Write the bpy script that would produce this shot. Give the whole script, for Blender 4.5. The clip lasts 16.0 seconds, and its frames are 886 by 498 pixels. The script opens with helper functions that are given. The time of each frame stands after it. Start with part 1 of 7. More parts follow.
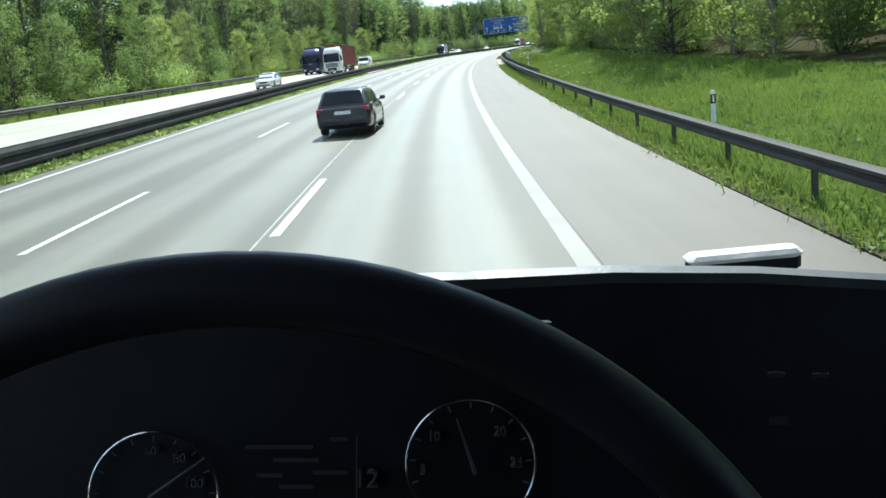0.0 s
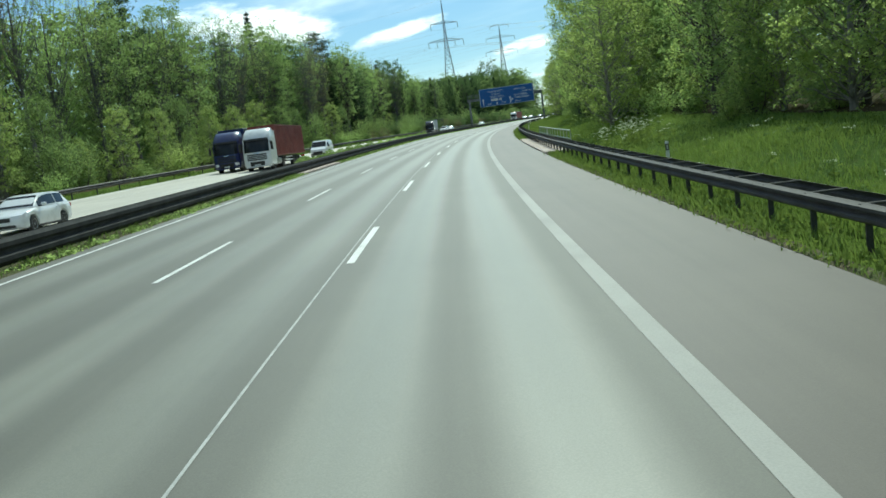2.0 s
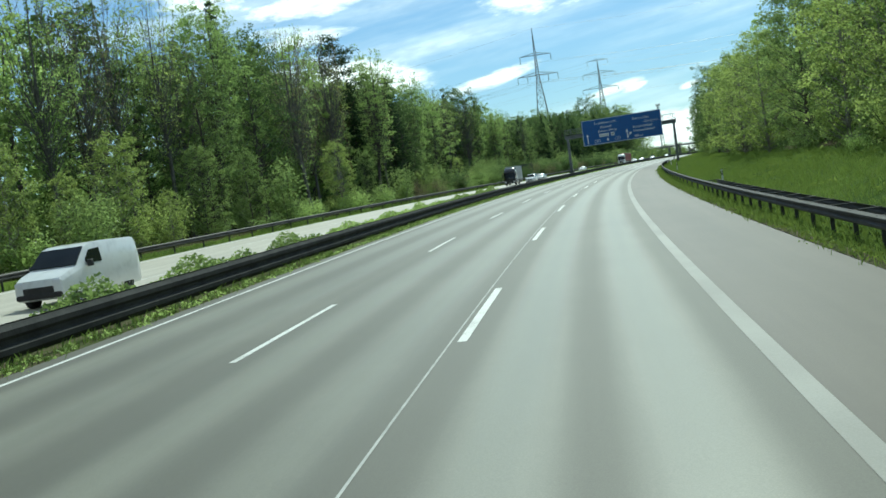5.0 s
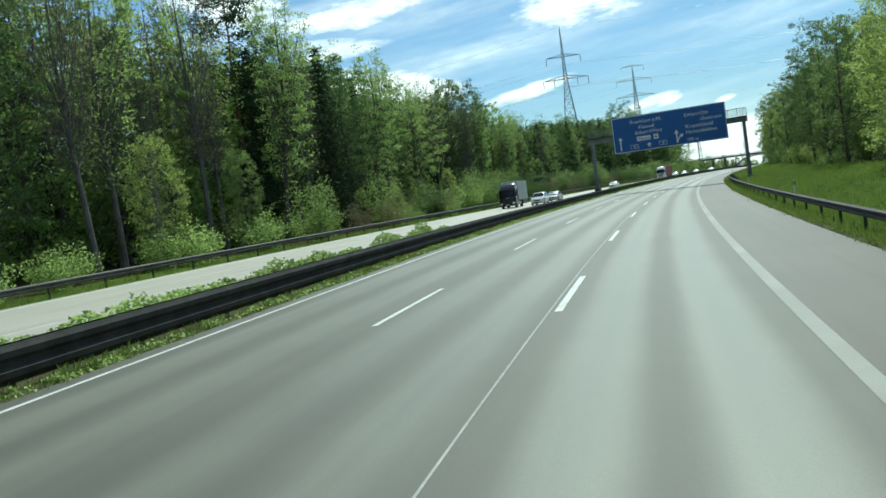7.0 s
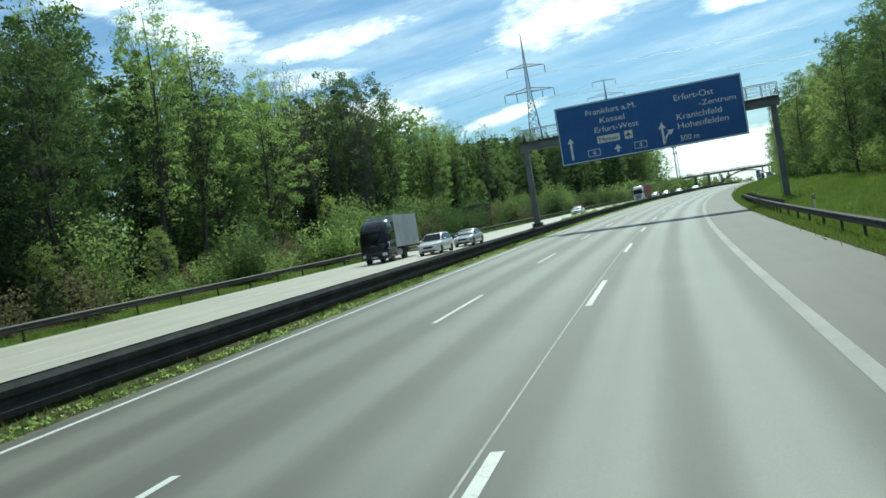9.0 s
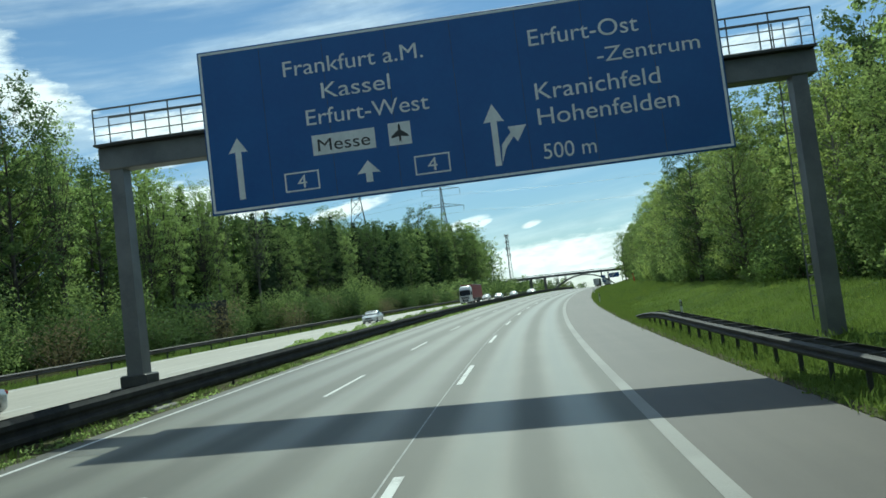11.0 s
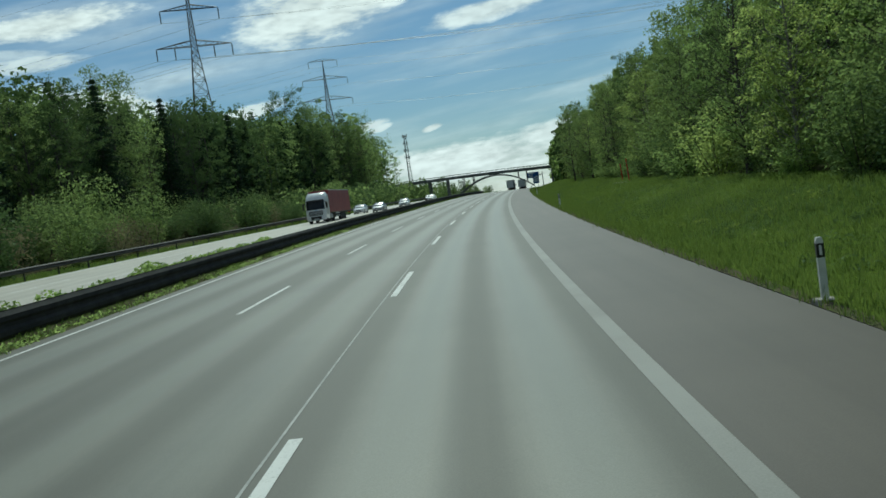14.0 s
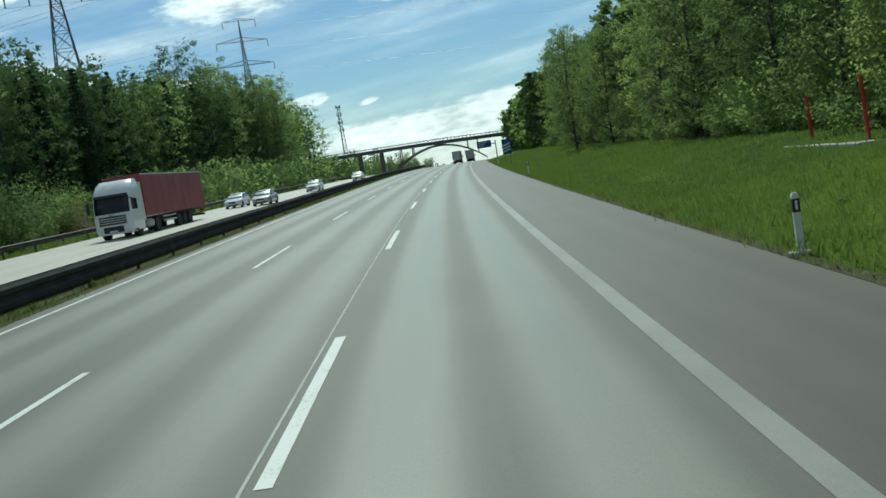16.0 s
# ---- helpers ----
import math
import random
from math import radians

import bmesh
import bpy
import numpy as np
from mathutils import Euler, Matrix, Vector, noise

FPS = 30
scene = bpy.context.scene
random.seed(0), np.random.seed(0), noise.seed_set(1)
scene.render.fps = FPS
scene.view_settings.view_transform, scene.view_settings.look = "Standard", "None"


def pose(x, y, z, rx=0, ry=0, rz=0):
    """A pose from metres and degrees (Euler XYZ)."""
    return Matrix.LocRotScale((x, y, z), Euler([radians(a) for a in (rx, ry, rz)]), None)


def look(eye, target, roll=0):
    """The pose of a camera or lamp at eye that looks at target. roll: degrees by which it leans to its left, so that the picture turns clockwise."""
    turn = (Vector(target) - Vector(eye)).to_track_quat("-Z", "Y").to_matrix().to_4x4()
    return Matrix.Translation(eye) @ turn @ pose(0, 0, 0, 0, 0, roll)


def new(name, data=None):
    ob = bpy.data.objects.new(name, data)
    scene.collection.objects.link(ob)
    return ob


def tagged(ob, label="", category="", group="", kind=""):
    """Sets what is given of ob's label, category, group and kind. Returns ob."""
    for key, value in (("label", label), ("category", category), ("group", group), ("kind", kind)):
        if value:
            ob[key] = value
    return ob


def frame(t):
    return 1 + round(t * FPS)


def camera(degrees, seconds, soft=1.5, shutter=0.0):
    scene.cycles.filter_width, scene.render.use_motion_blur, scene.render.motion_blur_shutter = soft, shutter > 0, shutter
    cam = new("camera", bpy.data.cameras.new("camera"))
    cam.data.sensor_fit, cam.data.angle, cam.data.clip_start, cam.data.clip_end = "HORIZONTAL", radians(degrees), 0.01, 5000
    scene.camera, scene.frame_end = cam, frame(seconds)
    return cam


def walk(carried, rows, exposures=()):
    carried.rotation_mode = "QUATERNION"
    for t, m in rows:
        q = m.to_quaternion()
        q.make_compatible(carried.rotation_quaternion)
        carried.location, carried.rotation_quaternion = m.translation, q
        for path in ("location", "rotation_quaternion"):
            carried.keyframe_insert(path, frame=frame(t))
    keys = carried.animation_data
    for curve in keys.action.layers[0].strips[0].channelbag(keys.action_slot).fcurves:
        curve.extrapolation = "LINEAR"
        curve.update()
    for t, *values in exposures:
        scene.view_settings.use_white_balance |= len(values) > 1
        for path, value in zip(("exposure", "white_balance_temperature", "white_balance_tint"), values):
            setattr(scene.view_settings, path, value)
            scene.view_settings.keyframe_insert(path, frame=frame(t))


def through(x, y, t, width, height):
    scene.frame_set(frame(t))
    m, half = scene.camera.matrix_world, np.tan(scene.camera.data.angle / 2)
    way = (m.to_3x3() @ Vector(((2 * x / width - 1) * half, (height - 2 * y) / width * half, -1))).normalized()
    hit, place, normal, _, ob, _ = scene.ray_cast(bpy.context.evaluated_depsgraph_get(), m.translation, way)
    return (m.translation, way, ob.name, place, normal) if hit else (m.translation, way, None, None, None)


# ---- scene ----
# ================= camera and walk =================
cam = camera(53.3, 16.0, soft=1.6)
PATH = [
    (0.0, 0.38, 0.00, 2.56, -1.44, -11.89, 5.56),
    (0.5, 0.39, 12.54, 2.71, -3.37, -10.01, 5.54),
    (1.0, 0.55, 25.08, 2.94, -3.73, -9.22, 5.99),
    (1.5, 0.84, 37.62, 3.19, -2.94, -7.88, 6.36),
    (2.0, 1.22, 50.16, 3.36, -2.21, -7.15, 7.32),
    (2.5, 1.80, 62.70, 3.62, -1.81, -6.54, 7.98),
    (3.0, 2.47, 75.23, 3.83, -0.58, -5.62, 8.36),
    (3.5, 3.23, 87.76, 4.00, 1.90, -5.01, 8.05),
    (4.0, 4.08, 100.28, 4.21, 3.30, -5.21, 7.89),
    (4.5, 4.95, 112.81, 4.50, 3.64, -3.95, 8.28),
    (5.0, 5.90, 125.33, 4.70, 3.99, -3.37, 8.23),
    (5.5, 6.96, 137.84, 4.90, 4.38, -3.06, 8.02),
    (6.0, 8.12, 150.35, 5.11, 4.83, -2.87, 7.79),
    (6.5, 9.43, 162.84, 5.31, 5.39, -2.66, 7.64),
    (7.0, 10.85, 175.33, 5.52, 6.09, -2.29, 7.69),
    (7.5, 12.41, 187.79, 5.68, 6.96, -1.45, 8.53),
    (8.0, 14.08, 200.25, 5.92, 6.12, -1.33, 9.15),
    (8.5, 15.88, 212.69, 6.10, 5.34, -1.10, 9.25),
    (9.0, 17.78, 225.11, 6.28, 4.77, -0.83, 9.27),
    (9.5, 19.77, 237.53, 6.45, 4.02, -0.41, 9.16),
    (10.0, 21.85, 249.93, 6.60, 2.68, 0.31, 8.83),
    (10.5, 24.01, 262.31, 6.76, 0.34, 1.46, 8.22),
    (11.0, 26.25, 274.69, 6.99, -5.95, 3.81, 6.83),
    (11.5, 28.59, 287.05, 7.11, -9.56, 3.33, 7.17),
    (12.0, 31.04, 299.38, 7.29, -8.25, 2.15, 6.51),
    (12.5, 33.65, 311.69, 7.43, -5.74, 0.23, 5.99),
    (13.0, 36.38, 323.97, 7.62, -6.27, -0.04, 6.85),
    (13.5, 39.22, 336.23, 7.80, -8.31, -0.33, 7.19),
    (14.0, 42.19, 348.46, 7.98, -12.37, -3.18, 7.82),
    (14.5, 45.13, 360.70, 8.13, -15.80, -4.91, 8.69),
    (15.0, 48.19, 372.91, 8.33, -16.26, -4.77, 8.81),
    (15.5, 51.35, 385.10, 8.53, -15.45, -3.85, 9.30),
    (16.0, 54.60, 397.26, 8.71, -16.34, -5.53, 9.08),
]

TINTS = {0.0: -2, 0.5: -13}
EXPOSURES = [(t, stops, 5950, TINTS.get(t, -13)) for t, stops in ((0.0, 1.02), (0.5, 0.52), (1.0, 0.4), (1.5, 0.27), (4.5, 0.25), (7.0, 0.16), (8.0, 0.16), (10.5, 0.12), (11.0, -0.04), (11.5, -0.22), (12.0, -0.46), (12.5, -0.54), (13.3, -0.54), (14.0, -0.58), (14.5, -0.30), (16.0, -0.22))]
walk(cam, [(t, pose(x, y, z, 90 + pitch, roll, yaw)) for t, x, y, z, yaw, pitch, roll in PATH], EXPOSURES)

# ================= the road's line =================
# curvature (1/km), grade (%) and crossfall (%) every 70 m along the road
KNOT = np.arange(-30, 1000, 70.0)
CURVE = [1.56, 0.58, 0.56, 0.82, 0.50, 0.79, 0.66, 0.26, 0.25, 0.18, 0.13, 0.10, 0.08, 0.06, 0.06]
GRADE = [1.21, 1.81, 1.64, 1.68, 1.31, 1.39, 1.46, 1.14, 0.95, 0.35, -0.70, -1.40, -1.50, -1.50, -1.50]
FALL = [-2.35, -2.51, -2.37, -2.45, -2.34, -1.98, -1.81, -1.59, -1.75, -1.85, -1.91, -1.94, -1.96, -1.97, -1.98]
STEP = 2.0
RUN = np.arange(-400, 2600, STEP)


def run_line():
    k = np.interp(RUN, KNOT, CURVE) * 1e-3
    k[RUN < -30] = 1.0e-3
    turn = np.concatenate([[0], np.cumsum((k[1:] + k[:-1]) / 2 * STEP)])
    turn -= np.interp(0, RUN, turn)
    x, y = np.cumsum(np.sin(turn)) * STEP, np.cumsum(np.cos(turn)) * STEP
    z = np.cumsum(np.interp(RUN, KNOT, GRADE) * 1e-2) * STEP
    x, y, z = (a - np.interp(0, RUN, a) for a in (x, y, z))
    return x, y, z, turn, np.interp(RUN, KNOT, FALL) * 1e-2


LINE_X, LINE_Y, LINE_Z, LINE_TURN, LINE_FALL = run_line()


def turn_at(s):
    return float(np.interp(s, RUN, LINE_TURN))


def level(s, o):
    """Height of the carriageway's plane, which levels out far from the road."""
    reach = np.where(o < -28, -28 + (o + 28) * 0.0, np.where(o > 9, 9 + (o - 9) * 0.0, o))
    return np.interp(s, RUN, LINE_Z) + reach * np.interp(s, RUN, LINE_FALL)


def at(s, o, h=0.0):
    """World place s metres along the road, o metres to the right of the driven line, h above the carriageway's plane."""
    t = np.interp(s, RUN, LINE_TURN)
    return Vector((float(np.interp(s, RUN, LINE_X) + o * np.cos(t)), float(np.interp(s, RUN, LINE_Y) - o * np.sin(t)), float(level(s, o) + h)))

# ================= light =================
SUN_AZIMUTH, SUN_HEIGHT = 12.0, 49.5      # degrees from +y towards +x, and above the horizon
SUN_WAY = Vector((math.sin(radians(SUN_AZIMUTH)) * math.cos(radians(SUN_HEIGHT)),
                  math.cos(radians(SUN_AZIMUTH)) * math.cos(radians(SUN_HEIGHT)), math.sin(radians(SUN_HEIGHT))))
sun = new("sun", bpy.data.lights.new("sun", 'SUN'))
sun.data.energy, sun.data.angle, sun.data.color = 3.45, radians(0.55), (1.0, 0.95, 0.86)
sun.matrix_world = look(SUN_WAY * 300, (0, 0, 0))


def node(tree, kind, *links):
    """A node with its inputs linked or set in order (None: left alone)."""
    made = tree.nodes.new(kind)
    for i, value in enumerate(links):
        if value is None:
            continue
        if hasattr(value, "is_output"):
            tree.links.new(value, made.inputs[i])
        else:
            made.inputs[i].default_value = value
    return made


def calc(tree, op, *links, clamp=False):
    made = node(tree, "ShaderNodeMath", *links)
    made.operation, made.use_clamp = op, clamp
    return made.outputs[0]


def blend(tree, fac, a, b):
    made = tree.nodes.new("ShaderNodeMix")
    made.data_type = 'RGBA'
    for slot, value in ((0, fac), (6, a), (7, b)):
        if hasattr(value, "is_output"):
            tree.links.new(value, made.inputs[slot])
        elif slot == 0:
            made.inputs[slot].default_value = value
        else:
            made.inputs[slot].default_value = (*value, 1)
    return made.outputs[2]


def spread(tree, value, lo, hi, a=0.0, b=1.0):
    """Maps lo..hi to a..b, clamped and smooth."""
    made = node(tree, "ShaderNodeMapRange", value, lo, hi, a, b)
    made.interpolation_type = 'SMOOTHSTEP'
    return made.outputs[0]


# single clouds: azimuth, height above the horizon, half width, half height (degrees), slant, density
CLOUDS = [(-10.0, 13.2, 5.6, 0.95, 0.13, 1.0), (-11.2, 11.0, 3.4, 0.6, 0.06, 0.75), (-8.5, 8.2, 5.4, 1.6, -0.1, 1.0),
          (6.5, 13.0, 6.6, 2.5, 0.16, 1.0), (17.0, 11.5, 4.6, 0.75, 0.12, 0.9), (26.0, 13.4, 6.0, 0.9, 0.1, 0.7),
          (14.5, 2.2, 8.5, 1.7, 0.03, 1.0), (12.3, 4.7, 0.9, 0.25, 0.2, 0.9), (9.0, 5.1, 0.9, 0.25, 0.2, 0.8),
          (0.2, 6.9, 3.2, 0.55, 0.2, 0.95), (7.8, 5.2, 1.9, 0.35, 0.2, 0.8), (-12.5, 11.6, 3.0, 0.4, 0.0, 0.5),
          (-18.6, 15.0, 4.6, 2.0, -0.25, 0.95), (-23.0, 18.0, 5.0, 2.0, 0.1, 0.9), (12.5, 15.4, 5.6, 0.8, 0.2, 0.8), (20.5, 3.4, 4.0, 0.9, 0.05, 0.9)]


def make_sky():
    world = bpy.data.worlds.new("sky")
    scene.world = world
    world.use_nodes = True
    t = world.node_tree
    t.nodes.clear()
    sky = t.nodes.new("ShaderNodeTexSky")
    sky.sky_type, sky.sun_disc = 'NISHITA', False
    sky.sun_elevation, sky.sun_rotation = radians(SUN_HEIGHT), radians(SUN_AZIMUTH)
    sky.altitude, sky.air_density, sky.dust_density, sky.ozone_density = 300.0, 0.9, 0.05, 2.4
    way = node(t, "ShaderNodeTexCoord").outputs["Generated"]
    x, y, z = node(t, "ShaderNodeSeparateXYZ", way).outputs
    az = calc(t, 'MULTIPLY', calc(t, 'ARCTAN2', x, y), 57.2958)
    el = calc(t, 'MULTIPLY', calc(t, 'ARCSINE', z), 57.2958)
    flat_way = node(t, "ShaderNodeCombineXYZ", calc(t, 'MULTIPLY', az, 0.10), calc(t, 'MULTIPLY', el, 0.42), 0.0).outputs[0]
    ragged = node(t, "ShaderNodeTexNoise", flat_way, None, 1.6, 6.0, 0.62).outputs["Fac"]
    fine_way = node(t, "ShaderNodeCombineXYZ", calc(t, 'MULTIPLY', az, 0.42), calc(t, 'SUBTRACT', calc(t, 'MULTIPLY', el, 1.15), calc(t, 'MULTIPLY', az, 0.12)), 7.0).outputs[0]
    fluff = node(t, "ShaderNodeTexNoise", fine_way, None, 1.7, 8.0, 0.62).outputs["Fac"]
    wisp_way = node(t, "ShaderNodeCombineXYZ", calc(t, 'MULTIPLY', az, 0.035), calc(t, 'SUBTRACT', calc(t, 'MULTIPLY', el, 0.30), calc(t, 'MULTIPLY', az, 0.035)), 3.0).outputs[0]
    wisp = node(t, "ShaderNodeTexNoise", wisp_way, None, 1.5, 5.0, 0.52).outputs["Fac"]
    total = None
    for a, e, w, h, slant, dense in CLOUDS:
        da = calc(t, 'SUBTRACT', az, a)
        de = calc(t, 'SUBTRACT', calc(t, 'SUBTRACT', el, e), calc(t, 'MULTIPLY', da, slant))
        r = calc(t, 'ADD', calc(t, 'POWER', calc(t, 'ABSOLUTE', calc(t, 'DIVIDE', da, w)), 2.0), calc(t, 'POWER', calc(t, 'ABSOLUTE', calc(t, 'DIVIDE', de, h)), 2.0))
        r = calc(t, 'ADD', r, calc(t, 'MULTIPLY', calc(t, 'SUBTRACT', ragged, 0.5), -2.1))
        r = calc(t, 'ADD', r, calc(t, 'MULTIPLY', calc(t, 'SUBTRACT', fluff, 0.5), -1.1))
        d = spread(t, r, 0.10, 1.15, dense, 0.0)
        total = d if total is None else calc(t, 'MAXIMUM', total, d)
    # thin streaks all over, thicker cover high up
    high = spread(t, el, 9.0, 30.0, 0.0, 0.12)
    thin = spread(t, calc(t, 'ADD', wisp, high), 0.45, 0.82, 0.0, 0.50)
    total = calc(t, 'MAXIMUM', total, thin)
    haze = spread(t, el, 0.2, 3.4, 0.6, 0.0)
    total = calc(t, 'MAXIMUM', total, haze)
    shade = spread(t, calc(t, 'ADD', calc(t, 'MULTIPLY', ragged, 0.5), calc(t, 'MULTIPLY', fluff, 0.5)), 0.33, 0.66, 9.0, 14.0)
    cloud = node(t, "ShaderNodeCombineColor", shade, shade, calc(t, 'MULTIPLY', shade, 1.02)).outputs[0]
    clear = node(t, "ShaderNodeVectorMath", sky.outputs[0])
    clear.operation = 'SCALE'
    t.links.new(spread(t, el, 0.0, 15.0, 0.76, 1.0), clear.inputs["Scale"])
    mixed = blend(t, total, clear.outputs[0], cloud)
    back = node(t, "ShaderNodeBackground", mixed, 0.098)
    t.links.new(back.outputs[0], node(t, "ShaderNodeOutputWorld").inputs[0])


make_sky()


# ================= materials =================
def surface(name, rough=0.6, metal=0.0, spec=0.5):
    m = bpy.data.materials.new(name)
    m.use_nodes = True
    bsdf = m.node_tree.nodes["Principled BSDF"]
    bsdf.inputs["Roughness"].default_value = rough
    bsdf.inputs["Metallic"].default_value = metal
    bsdf.inputs["Specular IOR Level"].default_value = spec
    return m, m.node_tree, bsdf


def relief(t, bsdf, height, strength, distance):
    made = node(t, "ShaderNodeBump", strength, distance)
    t.links.new(height, made.inputs["Height"])
    t.links.new(made.outputs[0], bsdf.inputs["Normal"])


def worn(name, a, b, scale, rough=0.6, metal=0.0, fine=40.0, bump=0.2, spec=0.5, rough_b=None, deep=0.01):
    """A surface of two close tones: broad stains and a fine grain."""
    m, t, bsdf = surface(name, rough, metal, spec)
    place = node(t, "ShaderNodeTexCoord").outputs["Object"]
    broad = node(t, "ShaderNodeTexNoise", place, None, scale, 5.0, 0.6).outputs["Fac"]
    grain = node(t, "ShaderNodeTexNoise", place, None, fine, 3.0, 0.6).outputs["Fac"]
    mixed = calc(t, 'ADD', calc(t, 'MULTIPLY', broad, 0.7), calc(t, 'MULTIPLY', grain, 0.3))
    t.links.new(blend(t, spread(t, mixed, 0.35, 0.65), a, b), bsdf.inputs["Base Color"])
    t.links.new(spread(t, broad, 0.3, 0.7, rough, rough if rough_b is None else rough_b), bsdf.inputs["Roughness"])
    if bump:
        relief(t, bsdf, grain, bump, deep)
    return m


def asphalt(name, base, light, tracks):
    """Carriageway: worn wheel tracks run along it, their sheen painted in as paler colour; u is metres across, v metres
    along.
    """
    m, t, bsdf = surface(name, 0.6)
    lay = t.nodes.new("ShaderNodeUVMap")
    lay.uv_map = "across_along"
    uv = lay.outputs[0]
    u, v, _ = node(t, "ShaderNodeSeparateXYZ", uv).outputs
    place = node(t, "ShaderNodeTexCoord").outputs["Object"]
    streak_way = node(t, "ShaderNodeCombineXYZ", calc(t, 'MULTIPLY', u, 1.3), calc(t, 'MULTIPLY', v, 0.03), 0.0).outputs[0]
    streak = node(t, "ShaderNodeTexNoise", streak_way, None, 1.0, 4.0, 0.55).outputs["Fac"]
    patch = node(t, "ShaderNodeTexNoise", place, None, 0.22, 4.0, 0.6).outputs["Fac"]
    grain = node(t, "ShaderNodeTexNoise", place, None, 55.0, 3.0, 0.7).outputs["Fac"]
    tone = calc(t, 'ADD', calc(t, 'MULTIPLY', streak, 0.6), calc(t, 'MULTIPLY', patch, 0.4))
    rough = 0.62
    if tracks:
        lane = calc(t, 'ABSOLUTE', calc(t, 'SUBTRACT', calc(t, 'FLOORED_MODULO', calc(t, 'ADD', u, 2.18), 4.05), 2.02))
        off = calc(t, 'ABSOLUTE', calc(t, 'SUBTRACT', lane, 0.92))
        track = spread(t, off, 0.12, 0.86, 1.0, 0.0)
        # the slow lane's tracks are palest, wear and painted sheen together
        track = calc(t, 'MULTIPLY', track, spread(t, u, -3.2, -1.6, 0.72, 1.0))
        tone = calc(t, 'ADD', calc(t, 'MULTIPLY', tone, 0.58), calc(t, 'MULTIPLY', track, 0.38))
        rough = calc(t, 'SUBTRACT', 0.62, calc(t, 'MULTIPLY', track, 0.19))
    mixed = blend(t, spread(t, tone, 0.22, 0.75), base, light)
    speck = blend(t, spread(t, grain, 0.3, 0.75), (0.75, 0.75, 0.75), (1.22, 1.22, 1.2))
    both = t.nodes.new("ShaderNodeMix")
    both.data_type, both.blend_type = 'RGBA', 'MULTIPLY'
    both.inputs[0].default_value = 0.6
    t.links.new(mixed, both.inputs[6])
    t.links.new(speck, both.inputs[7])
    t.links.new(both.outputs[2], bsdf.inputs["Base Color"])
    if tracks:
        t.links.new(rough, bsdf.inputs["Roughness"])
    relief(t, bsdf, grain, 0.25, 0.006)
    return m


def paint_line(name):
    m, t, bsdf = surface(name, 0.55)
    place = node(t, "ShaderNodeTexCoord").outputs["Object"]
    broad = node(t, "ShaderNodeTexNoise", place, None, 1.3, 5.0, 0.7).outputs["Fac"]
    grain = node(t, "ShaderNodeTexNoise", place, None, 30.0, 3.0, 0.7).outputs["Fac"]
    wear = calc(t, 'ADD', calc(t, 'MULTIPLY', broad, 0.5), calc(t, 'MULTIPLY', grain, 0.5))
    t.links.new(blend(t, spread(t, wear, 0.36, 0.5), (0.36, 0.36, 0.34), (0.66, 0.66, 0.63)), bsdf.inputs["Base Color"])
    return m


def foliage(name, dark, light, through=0.5, gloss=0.03):
    """Leaves: every leaf its own tone, light passing through; each plant a little different."""
    m = bpy.data.materials.new(name)
    m.use_nodes = True
    t = m.node_tree
    t.nodes.clear()
    leaf = node(t, "ShaderNodeNewGeometry").outputs["Random Per Island"]
    plant = node(t, "ShaderNodeObjectInfo").outputs["Random"]
    place = node(t, "ShaderNodeTexCoord").outputs["Object"]
    broad = node(t, "ShaderNodeTexNoise", place, None, 0.55, 3.0, 0.5).outputs["Fac"]
    tone = calc(t, 'ADD', calc(t, 'MULTIPLY', leaf, 0.34), calc(t, 'ADD', calc(t, 'MULTIPLY', plant, 0.42), calc(t, 'MULTIPLY', broad, 0.24)))
    col = blend(t, tone, dark, light)
    thin = node(t, "ShaderNodeHueSaturation", 0.489, 1.0, 1.7, 1.0, col).outputs[0]
    mix = node(t, "ShaderNodeMixShader", through, node(t, "ShaderNodeBsdfDiffuse", col).outputs[0], node(t, "ShaderNodeBsdfTranslucent", thin).outputs[0])
    shine = node(t, "ShaderNodeMixShader", gloss, mix.outputs[0], node(t, "ShaderNodeBsdfGlossy", (0.55, 0.65, 0.50, 1), 0.55).outputs[0])
    t.links.new(shine.outputs[0], node(t, "ShaderNodeOutputMaterial").inputs[0])
    return m


def meadow(name, tones, scale):
    """Ground cover in three tones at two scales."""
    m, t, bsdf = surface(name, 0.95, spec=0.04)
    place = node(t, "ShaderNodeTexCoord").outputs["Object"]
    broad = node(t, "ShaderNodeTexNoise", place, None, scale, 5.0, 0.6).outputs["Fac"]
    fine = node(t, "ShaderNodeTexNoise", place, None, 5.0, 6.0, 0.75).outputs["Fac"]
    a = blend(t, spread(t, broad, 0.35, 0.65), tones[0], tones[1])
    t.links.new(blend(t, spread(t, fine, 0.42, 0.68), a, tones[2]), bsdf.inputs["Base Color"])
    relief(t, bsdf, fine, 0.8, 0.12)
    return m


def gloss_paint(name, col, rough=0.25, metal=0.0, coat=0.4):
    m, t, bsdf = surface(name, rough, metal)
    place = node(t, "ShaderNodeTexCoord").outputs["Object"]
    dirt = node(t, "ShaderNodeTexNoise", place, None, 2.5, 5.0, 0.6).outputs["Fac"]
    t.links.new(blend(t, spread(t, dirt, 0.45, 0.8), col, tuple(c * 0.75 + 0.03 for c in col)), bsdf.inputs["Base Color"])
    bsdf.inputs["Coat Weight"].default_value = coat
    return m


